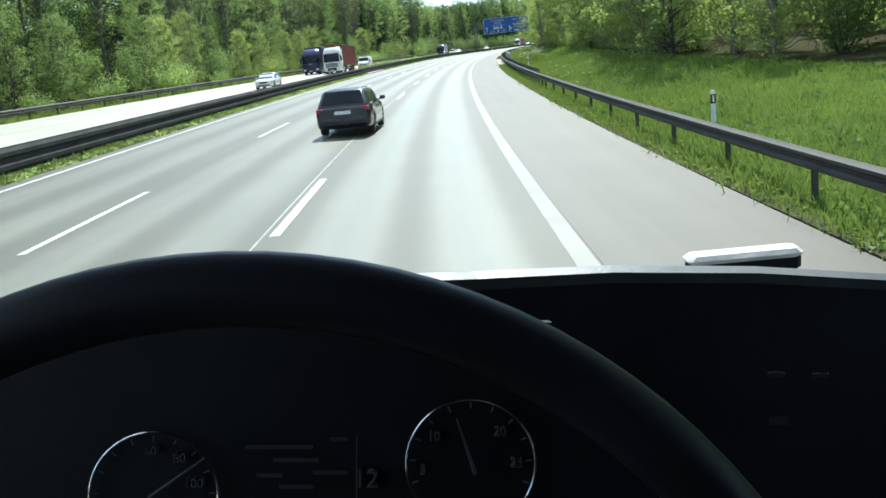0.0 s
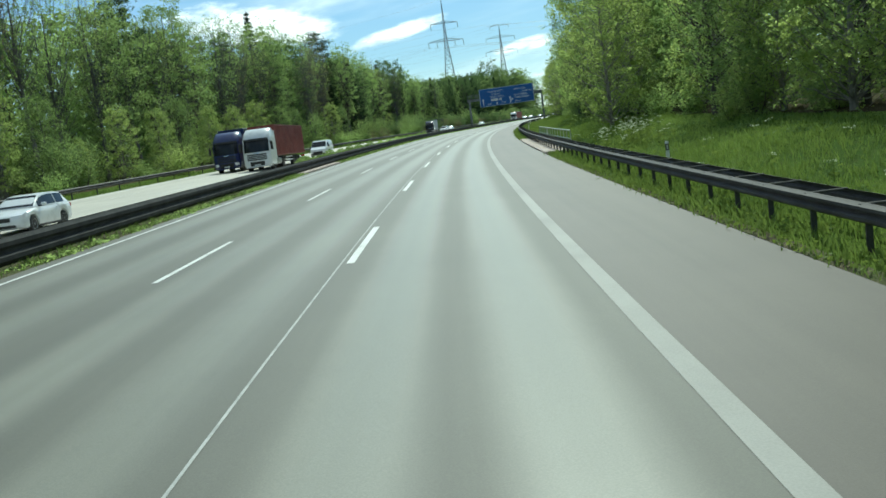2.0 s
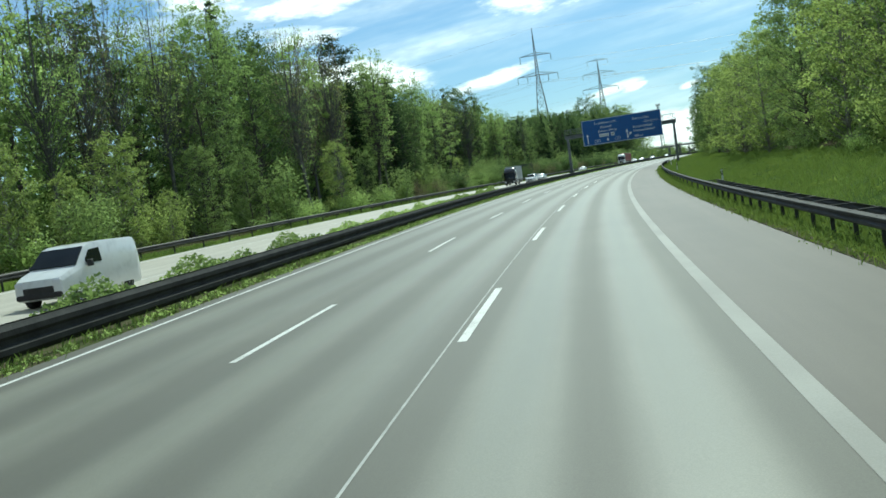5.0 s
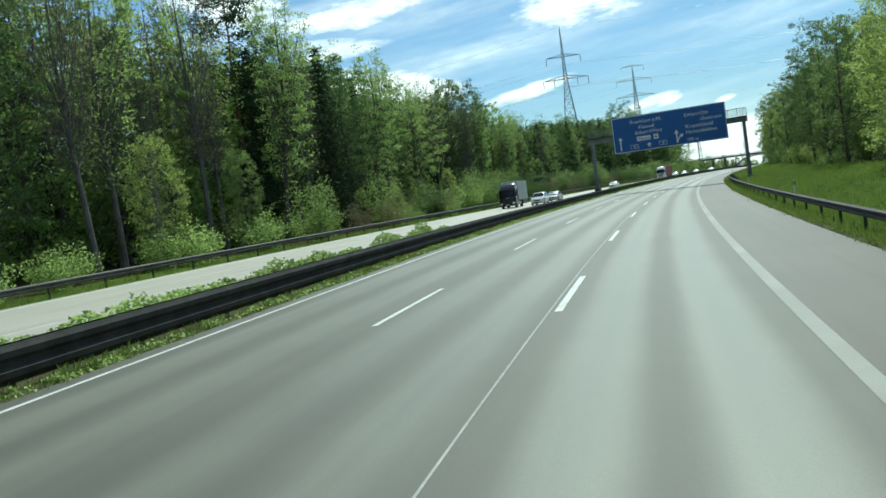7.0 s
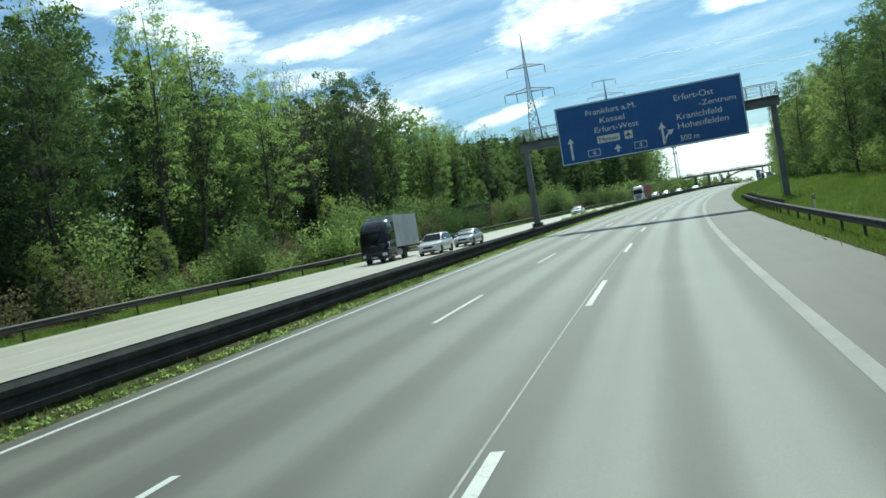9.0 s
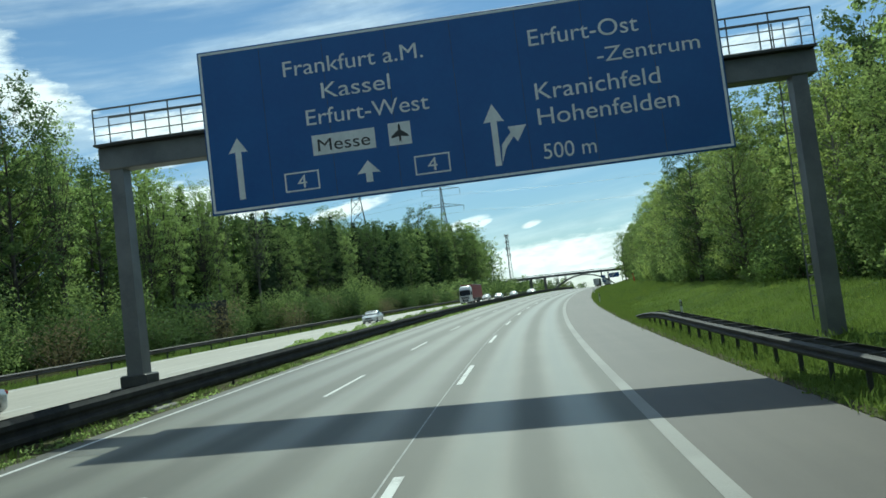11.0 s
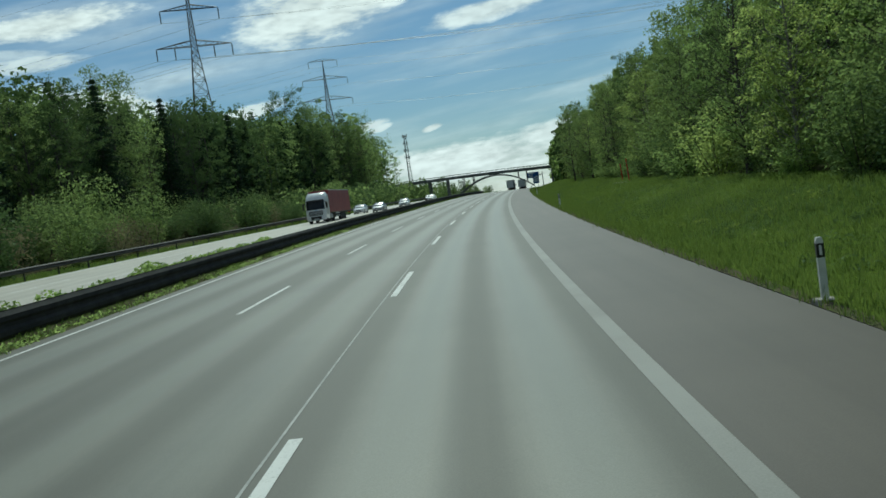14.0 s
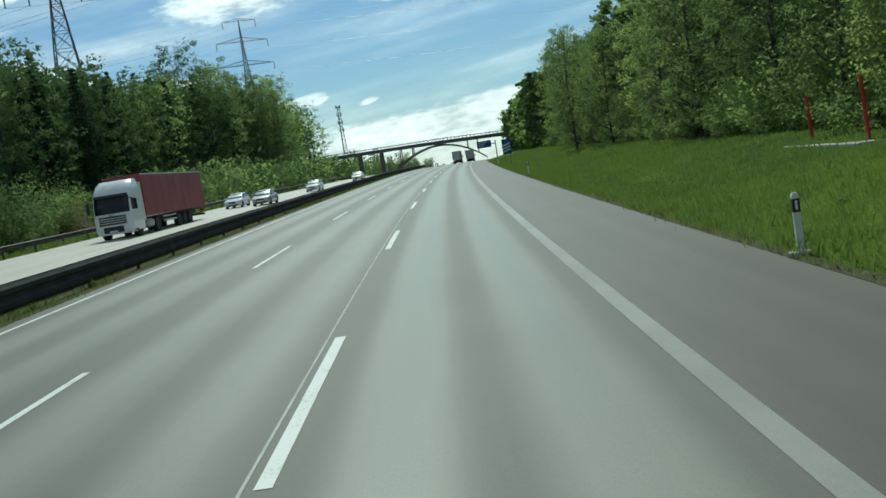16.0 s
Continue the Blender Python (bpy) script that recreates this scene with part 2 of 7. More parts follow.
# the light tone includes the glare off the polished tracks
ROAD = asphalt("worn_asphalt", (0.092, 0.089, 0.071), (0.218, 0.212, 0.169), True)
SHOULDER = asphalt("shoulder_asphalt", (0.061, 0.051, 0.041), (0.104, 0.088, 0.071), False)
CONCRETE_ROAD = asphalt("concrete_carriageway", (0.36, 0.335, 0.285), (0.50, 0.470, 0.405), False)
PAINT = paint_line("road_paint")
WORN_PAINT = worn("worn_edge_line_paint", (0.200, 0.196, 0.176), (0.285, 0.280, 0.255), 0.25, 0.6, 0.0, 45.0, 0.1)
SEAM = worn("joint_filler", (0.29, 0.295, 0.28), (0.46, 0.46, 0.44), 2.0, 0.7)
VERGE = meadow("verge_grass", ((0.045, 0.086, 0.013), (0.122, 0.182, 0.023), (0.075, 0.098, 0.025)), 0.11)
DIRT_EDGE = meadow("verge_soil", ((0.115, 0.105, 0.065), (0.08, 0.11, 0.035), (0.16, 0.14, 0.09)), 0.6)
FOREST_FLOOR = meadow("forest_floor", ((0.055, 0.045, 0.025), (0.045, 0.065, 0.018), (0.08, 0.06, 0.035)), 0.2)
FIELD = meadow("far_land", ((0.05, 0.09, 0.025), (0.08, 0.13, 0.035), (0.06, 0.08, 0.03)), 0.01)
GALVANISED = worn("weathered_galvanised_steel", (0.050, 0.047, 0.044), (0.105, 0.100, 0.094), 1.2, 0.62, 0.2, 25.0, 0.1, spec=0.3, rough_b=0.75)
DARK_STEEL = worn("dark_weathered_steel", (0.045, 0.047, 0.046), (0.085, 0.087, 0.085), 1.5, 0.55, 0.5, 25.0, 0.1)
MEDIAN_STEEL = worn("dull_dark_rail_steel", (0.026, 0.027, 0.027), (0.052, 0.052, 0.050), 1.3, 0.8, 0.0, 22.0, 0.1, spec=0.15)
RAIL_GREEN = worn("pale_green_painted_steel", (0.30, 0.36, 0.27), (0.42, 0.47, 0.37), 2.0, 0.5, 0.1)
GANTRY_GREY = worn("grey_painted_gantry_steel", (0.11, 0.115, 0.12), (0.18, 0.185, 0.19), 0.8, 0.5, 0.2)
CONCRETE = worn("weathered_concrete", (0.30, 0.28, 0.25), (0.45, 0.42, 0.38), 1.2, 0.85, 0.0, 18.0, 0.4)
PINK_PAVING = worn("pinkish_concrete_cap", (0.36, 0.29, 0.25), (0.50, 0.42, 0.37), 1.6, 0.85, 0.0, 22.0, 0.4)
BRIDGE_DARK = worn("bridge_concrete", (0.085, 0.092, 0.09), (0.15, 0.155, 0.15), 0.4, 0.8)
SIGN_BLUE = worn("blue_sign_face", (0.006, 0.072, 0.265), (0.010, 0.090, 0.305), 0.5, 0.38, 0.0, 6.0, 0.0)
SIGN_WHITE = worn("white_sign_film", (0.62, 0.64, 0.64), (0.76, 0.77, 0.77), 1.5, 0.45, 0.0, 10.0, 0.0)
SIGN_BACK = worn("bare_sign_back", (0.055, 0.06, 0.062), (0.09, 0.095, 0.10), 1.0, 0.6, 0.2)
BLACK_FILM = worn("black_sign_film", (0.012, 0.012, 0.013), (0.03, 0.03, 0.03), 2.0, 0.45)
WHITE_PLASTIC = worn("white_plastic", (0.66, 0.66, 0.63), (0.80, 0.80, 0.78), 3.0, 0.5)
RED_STEEL = gloss_paint("red_painted_steel", (0.52, 0.035, 0.02), 0.45)
GREY_BARK = worn("grey_beech_bark", (0.085, 0.078, 0.070), (0.17, 0.16, 0.145), 1.0, 0.9, 0.0, 9.0, 0.6)
BARK = worn("grey_brown_bark", (0.055, 0.047, 0.040), (0.115, 0.102, 0.088), 1.5, 0.9, 0.0, 12.0, 0.8)
BIRCH_BARK = worn("pale_bark", (0.15, 0.135, 0.115), (0.29, 0.27, 0.24), 1.2, 0.9, 0.0, 9.0, 0.7)
PINE_BARK = worn("reddish_pine_bark", (0.10, 0.06, 0.04), (0.19, 0.115, 0.075), 1.2, 0.9, 0.0, 9.0, 0.8)
LEAF_SPRING = foliage("spring_leaves", (0.122, 0.190, 0.057), (0.311, 0.415, 0.137), 0.66)
LEAF_MID = foliage("green_leaves", (0.093, 0.145, 0.049), (0.239, 0.320, 0.104), 0.55)
LEAF_YELLOW = foliage("yellow_green_leaves", (0.136, 0.188, 0.053), (0.321, 0.400, 0.123), 0.66)
LEAF_DARK = foliage("dark_leaves", (0.051, 0.092, 0.033), (0.141, 0.205, 0.068), 0.35)
NEEDLE = foliage("spruce_needles", (0.016, 0.034, 0.018), (0.045, 0.075, 0.033), 0.15)
PINE_NEEDLE = foliage("pine_needles", (0.030, 0.055, 0.028), (0.080, 0.115, 0.050), 0.2)
TWIG_BUDS = foliage("bronze_buds", (0.120, 0.105, 0.060), (0.260, 0.235, 0.120), 0.3)
GRASS = foliage("grass_blades", (0.060, 0.108, 0.022), (0.190, 0.262, 0.058), 0.4, 0.05)
VERGE_HERB = foliage("verge_herbs", (0.10, 0.15, 0.03), (0.24, 0.30, 0.07), 0.4)
PETAL = foliage("white_petals", (0.46, 0.50, 0.34), (0.72, 0.74, 0.58), 0.35)
CHARCOAL_PAINT = gloss_paint("near_black_blue_car_paint", (0.010, 0.012, 0.022), 0.22)
WHITE_PAINT = gloss_paint("white_vehicle_paint", (0.72, 0.73, 0.73), 0.28)
SILVER_PAINT = gloss_paint("silver_grey_car_paint", (0.42, 0.43, 0.44), 0.3, 0.5)
BLUE_PAINT = gloss_paint("deep_blue_lorry_paint", (0.012, 0.022, 0.105), 0.3)
RUST_RED = worn("rust_red_container_paint", (0.155, 0.032, 0.026), (0.24, 0.06, 0.048), 0.8, 0.6, 0.0, 8.0, 0.1)
RED_TARP = worn("red_tarpaulin", (0.20, 0.030, 0.036), (0.28, 0.048, 0.052), 0.6, 0.5, 0.0, 6.0, 0.2)
GREY_BOX = worn("pale_grey_box_body", (0.45, 0.46, 0.46), (0.60, 0.61, 0.61), 0.5, 0.5)
GREEN_BOX = worn("dark_green_tarpaulin", (0.04, 0.06, 0.055), (0.075, 0.10, 0.09), 0.5, 0.55)
RUBBER = worn("tyre_rubber", (0.016, 0.016, 0.016), (0.035, 0.034, 0.032), 4.0, 0.8)
ALLOY = worn("alloy_rim", (0.35, 0.36, 0.37), (0.5, 0.51, 0.52), 4.0, 0.35, 0.8)
UNDERBODY = worn("black_chassis", (0.018, 0.018, 0.018), (0.04, 0.038, 0.036), 2.0, 0.7)
BLACK_PLASTIC = worn("black_grained_plastic", (0.007, 0.007, 0.009), (0.015, 0.015, 0.018), 5.0, 0.6, 0.0, 400.0, 0.15, spec=0.18, deep=0.0006)
SOFT_BLACK = worn("black_leather", (0.016, 0.015, 0.019), (0.030, 0.029, 0.034), 6.0, 0.45, 0.0, 500.0, 0.12, spec=0.25, deep=0.0004)
# grey here holds the sunlight on the black dash's top edge
DASH_TOP = worn("sunlit_grey_grained_plastic", (0.10, 0.105, 0.11), (0.17, 0.175, 0.18), 6.0, 0.38, 0.0, 420.0, 0.5, deep=0.0012)
CHROME = worn("chrome", (0.70, 0.71, 0.72), (0.82, 0.82, 0.83), 3.0, 0.12, 1.0, 20.0, 0.0)
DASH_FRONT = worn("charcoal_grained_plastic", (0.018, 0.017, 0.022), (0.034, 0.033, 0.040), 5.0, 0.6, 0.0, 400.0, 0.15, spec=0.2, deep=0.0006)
DIM_PRINT = worn("dim_dial_print", (0.045, 0.047, 0.052), (0.075, 0.078, 0.085), 3.0, 0.6)
LAMP_RED = gloss_paint("red_lamp_lens", (0.35, 0.012, 0.012), 0.2)
LAMP_CLEAR = gloss_paint("clear_lamp_lens", (0.75, 0.76, 0.78), 0.15)
TINTED = worn("tinted_glass", (0.008, 0.010, 0.012), (0.013, 0.015, 0.018), 1.0, 0.08, 0.0, 5.0, 0.0, spec=0.3)
CABLE = worn("aluminium_cable", (0.16, 0.165, 0.17), (0.24, 0.245, 0.25), 1.0, 0.5, 0.6)


# ================= building helpers =================
class Shape:
    """Collects points and faces of one mesh."""

    def __init__(self):
        self.points, self.faces, self.slots, self.uvs = [], [], [], []

    def add(self, points, faces, slot=0):
        k = len(self.points)
        self.points += [tuple(p) for p in points]
        self.faces += [tuple(i + k for i in f) for f in faces]
        self.slots += [slot] * len(faces)
        return self

    def box(self, a, b, bevel=0.0, slot=0):
        (x0, y0, z0), (x1, y1, z1) = a, b
        if not bevel:
            pts = [(x, y, z) for z in (z0, z1) for x, y in ((x0, y0), (x1, y0), (x1, y1), (x0, y1))]
            return self.add(pts, [(3, 2, 1, 0), (4, 5, 6, 7), (0, 1, 5, 4), (1, 2, 6, 5), (2, 3, 7, 6), (3, 0, 4, 7)], slot)
        e = min(bevel, (x1 - x0) * 0.45, (y1 - y0) * 0.45, (z1 - z0) * 0.45)
        rings = []
        for z, d in ((z0, e), (z0 + e, 0), (z1 - e, 0), (z1, e)):
            q = e
            rings.append([(x0 + d + q, y0 + d, z), (x1 - d - q, y0 + d, z), (x1 - d, y0 + d + q, z), (x1 - d, y1 - d - q, z),
                          (x1 - d - q, y1 - d, z), (x0 + d + q, y1 - d, z), (x0 + d, y1 - d - q, z), (x0 + d, y0 + d + q, z)])
        return self.loft(rings, slot)

    def loft(self, rings, slot=0, caps=True, closed=True):
        """Joins rings of equal length; each ring runs counter-clockwise seen from the far end."""
        n = len(rings[0])
        pts = [p for r in rings for p in r]
        faces = []
        for k in range(len(rings) - 1):
            for i in range(n if closed else n - 1):
                j = (i + 1) % n
                faces.append((k * n + i, k * n + j, (k + 1) * n + j, (k + 1) * n + i))
        if caps and closed:
            faces += [tuple(range(n))[::-1], tuple(range((len(rings) - 1) * n, len(rings) * n))]
        return self.add(pts, faces, slot)

    def tube(self, line, radii, sides=6, slot=0):
        """A round bar along a line of points."""
        line = [Vector(p) for p in line]
        rings = []
        for k, p in enumerate(line):
            way = (line[min(k + 1, len(line) - 1)] - line[max(k - 1, 0)]).normalized()
            side = way.cross(Vector((0.31, 0.17, 0.93)) if abs(way.z) < 0.9 else Vector((1, 0.1, 0))).normalized()
            up = side.cross(way)
            r = radii[k] if hasattr(radii, "__len__") else radii
            rings.append([p + (side * math.cos(a) + up * math.sin(a)) * r for a in (2 * math.pi * i / sides for i in range(sides))])
        return self.loft(rings, slot)

    def wheel(self, centre, axis, radii, offsets, sides=20, slot=0):
        """Turned shape: radii at offsets along an axis through centre."""
        axis = Vector(axis).normalized()
        side = axis.cross(Vector((0, 0, 1)) if abs(axis.z) < 0.9 else Vector((1, 0, 0))).normalized()
        up = side.cross(axis)
        rings = [[Vector(centre) + axis * o + (side * math.cos(a) + up * math.sin(a)) * r for a in (2 * math.pi * i / sides for i in range(sides))]
                 for r, o in zip(radii, offsets)]
        return self.loft(rings, slot)

    def torus(self, centre, axis, major, minor, sides=48, section=10, slot=0):
        axis = Vector(axis).normalized()
        side = axis.cross(Vector((0, 0, 1)) if abs(axis.z) < 0.9 else Vector((1, 0, 0))).normalized()
        up = side.cross(axis)
        pts, faces = [], []
        for i in range(sides):
            a = 2 * math.pi * i / sides
            out = side * math.cos(a) + up * math.sin(a)
            for j in range(section):
                b = 2 * math.pi * j / section
                pts.append(Vector(centre) + out * (major + minor * math.cos(b)) + axis * (minor * math.sin(b)))
        for i in range(sides):
            for j in range(section):
                k, l = (i + 1) % sides, (j + 1) % section
                faces.append((i * section + j, k * section + j, k * section + l, i * section + l))
        return self.add(pts, faces, slot)

    def moved(self, m):
        self.points = [tuple(m @ Vector(p)) for p in self.points]
        return self

    def mesh(self, name, *mats, smooth=False):
        me = bpy.data.meshes.new(name)
        me.from_pydata(self.points, [], self.faces)
        for m in mats:
            me.materials.append(m)
        if len(mats) > 1:
            me.polygons.foreach_set("material_index", self.slots)
        if smooth:
            me.polygons.foreach_set("use_smooth", [True] * len(me.polygons))
            me.set_sharp_from_angle(angle=radians(38))
        me.validate()
        return me


def thing(name, where, label, category, group="", kind=""):
    ob = new(name)
    ob.empty_display_size = 0.3
    ob.matrix_world = where
    return tagged(ob, label, category, group, kind)


def part(name, shape, material, parent, label="", smooth=False, where=None):
    """One mesh object under a thing or under a part."""
    mats = material if isinstance(material, tuple) else (material,)
    ob = new(name, shape if isinstance(shape, bpy.types.Mesh) else shape.mesh(name, *mats, smooth=smooth))
    ob.parent = parent
    if where is not None:
        ob.matrix_basis = where
    return tagged(ob, label)


def setting(name, shape, material, label, category, smooth=False):
    mats = material if isinstance(material, tuple) else (material,)
    ob = new(name, shape if isinstance(shape, bpy.types.Mesh) else shape.mesh(name, *mats, smooth=smooth))
    return tagged(ob, label, category, kind="structure")


def along(s, o, h=0.0, extra=0.0):
    """Pose beside the road: y runs along it, x to its right, upright."""
    return Matrix.Translation(at(s, o, h)) @ Matrix.Rotation(-turn_at(s) + radians(extra), 4, 'Z')


def ribbon(s0, s1, step, edge, slot=0, shape=None):
    """A strip along the road; edge(s) gives (o, h) pairs across it, left to right."""
    shape = shape or Shape()
    stations = np.linspace(s0, s1, max(2, int(round((s1 - s0) / step)) + 1))
    rows = [[(o, h) for o, h in edge(s)] for s in stations]
    n = len(rows[0])
    pts = [at(s, o, h) for s, row in zip(stations, rows) for o, h in row]
    faces = [(k * n + i, k * n + i + 1, (k + 1) * n + i + 1, (k + 1) * n + i) for k in range(len(stations) - 1) for i in range(n - 1)]
    shape.add(pts, faces, slot)
    shape.uvs += [(o, s) for s, row in zip(stations, rows) for o, h in row]
    return shape


def across_along(me, uvs):
    layer = me.uv_layers.new(name="across_along")
    loops = np.empty(len(me.loops), dtype=np.int32)
    me.loops.foreach_get("vertex_index", loops)
    layer.data.foreach_set("uv", np.array(uvs, dtype=np.float32)[loops].ravel())
    return me


# ================= ground, carriageways, markings =================
def bank(s):
    """Height of the right-hand bank at the wood's edge."""
    return float(np.interp(s, [-60, 20, 60, 100, 150, 200, 260, 330, 370, 500, 700], [0.9, 0.9, 1.0, 1.2, 1.5, 1.35, 1.2, 1.25, 1.1, 1.05, 1.0]))


def ground_height(s, o):
    """Height of the ground above the carriageway's plane."""
    o = float(o)
    if o < -27.5:
        return -0.15 + min(-27.5 - o, 90.0) * 0.030
    if o < -26.0 or -14.3 < o < -10.7:
        return -0.02
    if -26.0 <= o <= -14.3 or -10.7 <= o <= 5.1:
        return -0.25
    if o < 6.4:
        return -0.03
    if o < 13.0:
        u = (o - 6.4) / 6.6
        return -0.03 + (bank(s) + 0.03) * (u * u * (3 - 2 * u) * 0.6 + u * 0.4)
    return bank(s) + min(o - 13.0, 60.0) * 0.045


def build_ground():
    shape = Shape()
    columns = [-2600, -1500, -800, -400, -220, -140, -100, -80, -60, -50, -42, -36, -31, -27.6, -26.9, -26.0, -25.95, -14.35, -14.3, -13.6, -12.8, -12.0, -11.2, -10.75,
               -10.7, 5.05, 5.1, 5.5, 6.0, 6.5, 7.2, 8.0, 8.8, 9.6, 10.4, 11.2, 12.0, 13.0, 14.5, 17, 22, 30, 45, 70, 120, 220, 400, 800, 1500, 2600]
    rows = list(np.arange(-380, -60, 40)) + list(np.arange(-60, 720, 5)) + list(np.arange(720, 1000, 20)) + list(np.arange(1000, 2590, 80))
    pts = []
    for s in rows:
        for o in columns:
            near = 5.1 < o < 60 or -120 < o < -27
            rough = 0.10 * noise.noise(Vector((s * 0.21, o * 0.35, 0))) + 0.25 * noise.noise(Vector((s * 0.03, o * 0.05, 4))) if near else 0.0
            fade = min(1.0, max(0.0, (o - 5.1) / 3)) if o > 0 else 1.0
            side = max(-120.0, min(float(o), 120.0))
            p = at(s, side, ground_height(s, o) + rough * fade) + Vector((o - side, 0.0, 0.0))
            pts.append(p)
    n = len(columns)
    faces, slots = [], []
    for k in range(len(rows) - 1):
        for i in range(n - 1):
            faces.append((k * n + i, k * n + i + 1, (k + 1) * n + i + 1, (k + 1) * n + i))
            o = (columns[i] + columns[i + 1]) / 2
            slots.append(2 if (-110 < o < -33 or 14.5 < o < 57) else 3 if abs(o) > 57 else 1 if 5.0 < o < 5.5 or -12.0 < o < -10.6 else 0)
    shape.add(pts, faces)
    shape.slots = slots
    setting("ground", shape, (VERGE, DIRT_EDGE, FOREST_FLOOR, FIELD), "rolling green verge and woodland ground beside the motorway", "ground", smooth=True)


build_ground()


def drift(s, o):
    """The lane narrows a little after the gantry, drawing the edge line in."""
    return o + (float(np.interp(s, [240, 330], [0.0, -0.085])) if 1.9 < o < 2.3 else 0.0)


def carriageway(name, o0, o1, mat, label, s0=-380, s1=2500):
    shape = ribbon(s0, 760, 5, lambda s: [(o, 0.0) for o in np.linspace(drift(s, o0), drift(s, o1), 5)])
    ribbon(760, s1, 40, lambda s: [(o, 0.0) for o in np.linspace(drift(s, o0), drift(s, o1), 5)], shape=shape)
    # both edges have thickness
    for o in (o0, o1):
        ribbon(s0, 760, 20, lambda s: [(drift(s, o), 0.0), (drift(s, o), -0.3)] if o == o1 else [(drift(s, o), -0.3), (drift(s, o), 0.0)], shape=shape)
    me = across_along(shape.mesh(name, mat), shape.uvs)
    return setting(name, me, mat, label, "road")


carriageway("road_near", -10.7, 2.15, ROAD, "pale worn asphalt motorway carriageway with polished wheel tracks")
carriageway("road_shoulder", 2.15, 5.1, SHOULDER, "brownish grey asphalt hard shoulder of the motorway")
carriageway("road_far", -25.95, -14.35, CONCRETE_ROAD, "pale concrete carriageway for oncoming traffic")


def solid_line(name, o, width, label, mat=PAINT, lift=0.005, s0=-100, s1=900):
    return setting(name, ribbon(s0, s1, 5, lambda s: [(drift(s, o) - width / 2, lift), (drift(s, o) + width / 2, lift)]), mat, label, "road marking")


solid_line("road_marking_edge", 2.03, 0.27, "broad worn pale edge line between lane and hard shoulder", WORN_PAINT)
solid_line("road_marking_median", -10.17, 0.13, "thin white edge line beside the median")
solid_line("road_seam", -2.37, 0.035, "thin pale filled joint between two asphalt lanes", SEAM, 0.004)
solid_line("road_marking_far_edge", -25.2, 0.25, "white edge line on the concrete carriageway")
solid_line("road_marking_far_median", -14.9, 0.15, "white edge line beside the hedge of the median")


def lane_dashes(name, o, width, label, first=-4.87, count=46):
    base = thing(name, Matrix(), label, "road marking", kind="structure")
    for k in range(-3, count):
        s = first + 18.0 * k
        part("lane_dash", ribbon(s, s + 6.0, 3, lambda q: [(o - width / 2, 0.006), (o + width / 2, 0.006)]), PAINT, base)


lane_dashes("road_marking_dashes_right", -2.18, 0.16, "broken white lane line beside a filled joint")
lane_dashes("road_marking_dashes_left", -6.03, 0.13, "broken white lane line between the overtaking lanes")
lane_dashes("road_marking_dashes_far", -18.4, 0.13, "broken white lane line on the concrete carriageway")
lane_dashes("road_marking_dashes_far_second", -21.9, 0.13, "broken white lane line on the concrete carriageway")


def pavement_cap(name, o0, o1, s0, s1, label):
    shape = ribbon(s0, s1, 2, lambda s: [(o0, -0.2), (o0, 0.09), (o0 + 0.04, 0.11), (o1 - 0.04, 0.11), (o1, 0.09), (o1, -0.2)])
    last = len(shape.points) - 6
    shape.faces += [(0, 1, 2, 3, 4, 5), tuple(range(last, last + 6))[::-1]]
    shape.slots += [0, 0]
    base = setting(name, shape, PINK_PAVING, label, "kerb")
    slab = Shape()
    # slabs with open joints, laid on the cap
    n = int((s1 - s0) / 1.25)
    for k in range(n):
        a, b = s0 + (s1 - s0) * k / n + 0.015, s0 + (s1 - s0) * (k + 1) / n - 0.015
        for u, v in ((o0 + 0.10, (o0 + o1) / 2 - 0.015), ((o0 + o1) / 2 + 0.015, o1 - 0.06)):
            q = Shape()
            ribbon(a, b, 3, lambda s: [(u, 0.10), (u, 0.125), (v, 0.125), (v, 0.10)], shape=q)
            part("paving_slab", q, PINK_PAVING, base)


pavement_cap("kerb_right", 5.12, 6.75, 104.0, 137.0, "pinkish concrete bridge cap with paving slabs under the guard rail")
pavement_cap("kerb_median", -13.4, -10.8, 110.0, 126.0, "pinkish concrete bridge cap in the median")


# ================= guard rails, railing, posts =================
BEAM = [(0.00, 0.00), (0.03, 0.02), (0.085, 0.05), (0.085, 0.10), (0.02, 0.135), (0.02, 0.175), (0.085, 0.21), (0.085, 0.26), (0.03, 0.29), (0.00, 0.31)]


def beam(o, side, s0, s1, top=0.75, taper=False, tall=1.0):
    """W-shaped rail; side is +1 when its face looks to the right."""
    shape = Shape()

    def edge(s):
        drop = 0.0
        if taper:
            drop = 0.55 * max(0.0, 1 - (s1 - s) / 12.0) ** 1.5
        row = [(o + side * d, top - 0.31 * tall + z * tall - drop) for d, z in BEAM]
        back = [(o + side * (d - 0.012), top - 0.31 * tall + z * tall - drop) for d, z in reversed(BEAM)]
        ring = row + back + row[:1]
        return ring if side < 0 else ring[::-1]
    return ribbon(s0, s1, 4, edge, shape=shape)


POST = Shape().box((-0.05, -0.03, -0.7), (0.05, 0.03, 0.70), 0.012).mesh("post", DARK_STEEL)
SPACER = Shape().box((-0.36, -0.035, -0.04), (0.36, 0.035, 0.0), 0.01).mesh("spacer", GALVANISED)


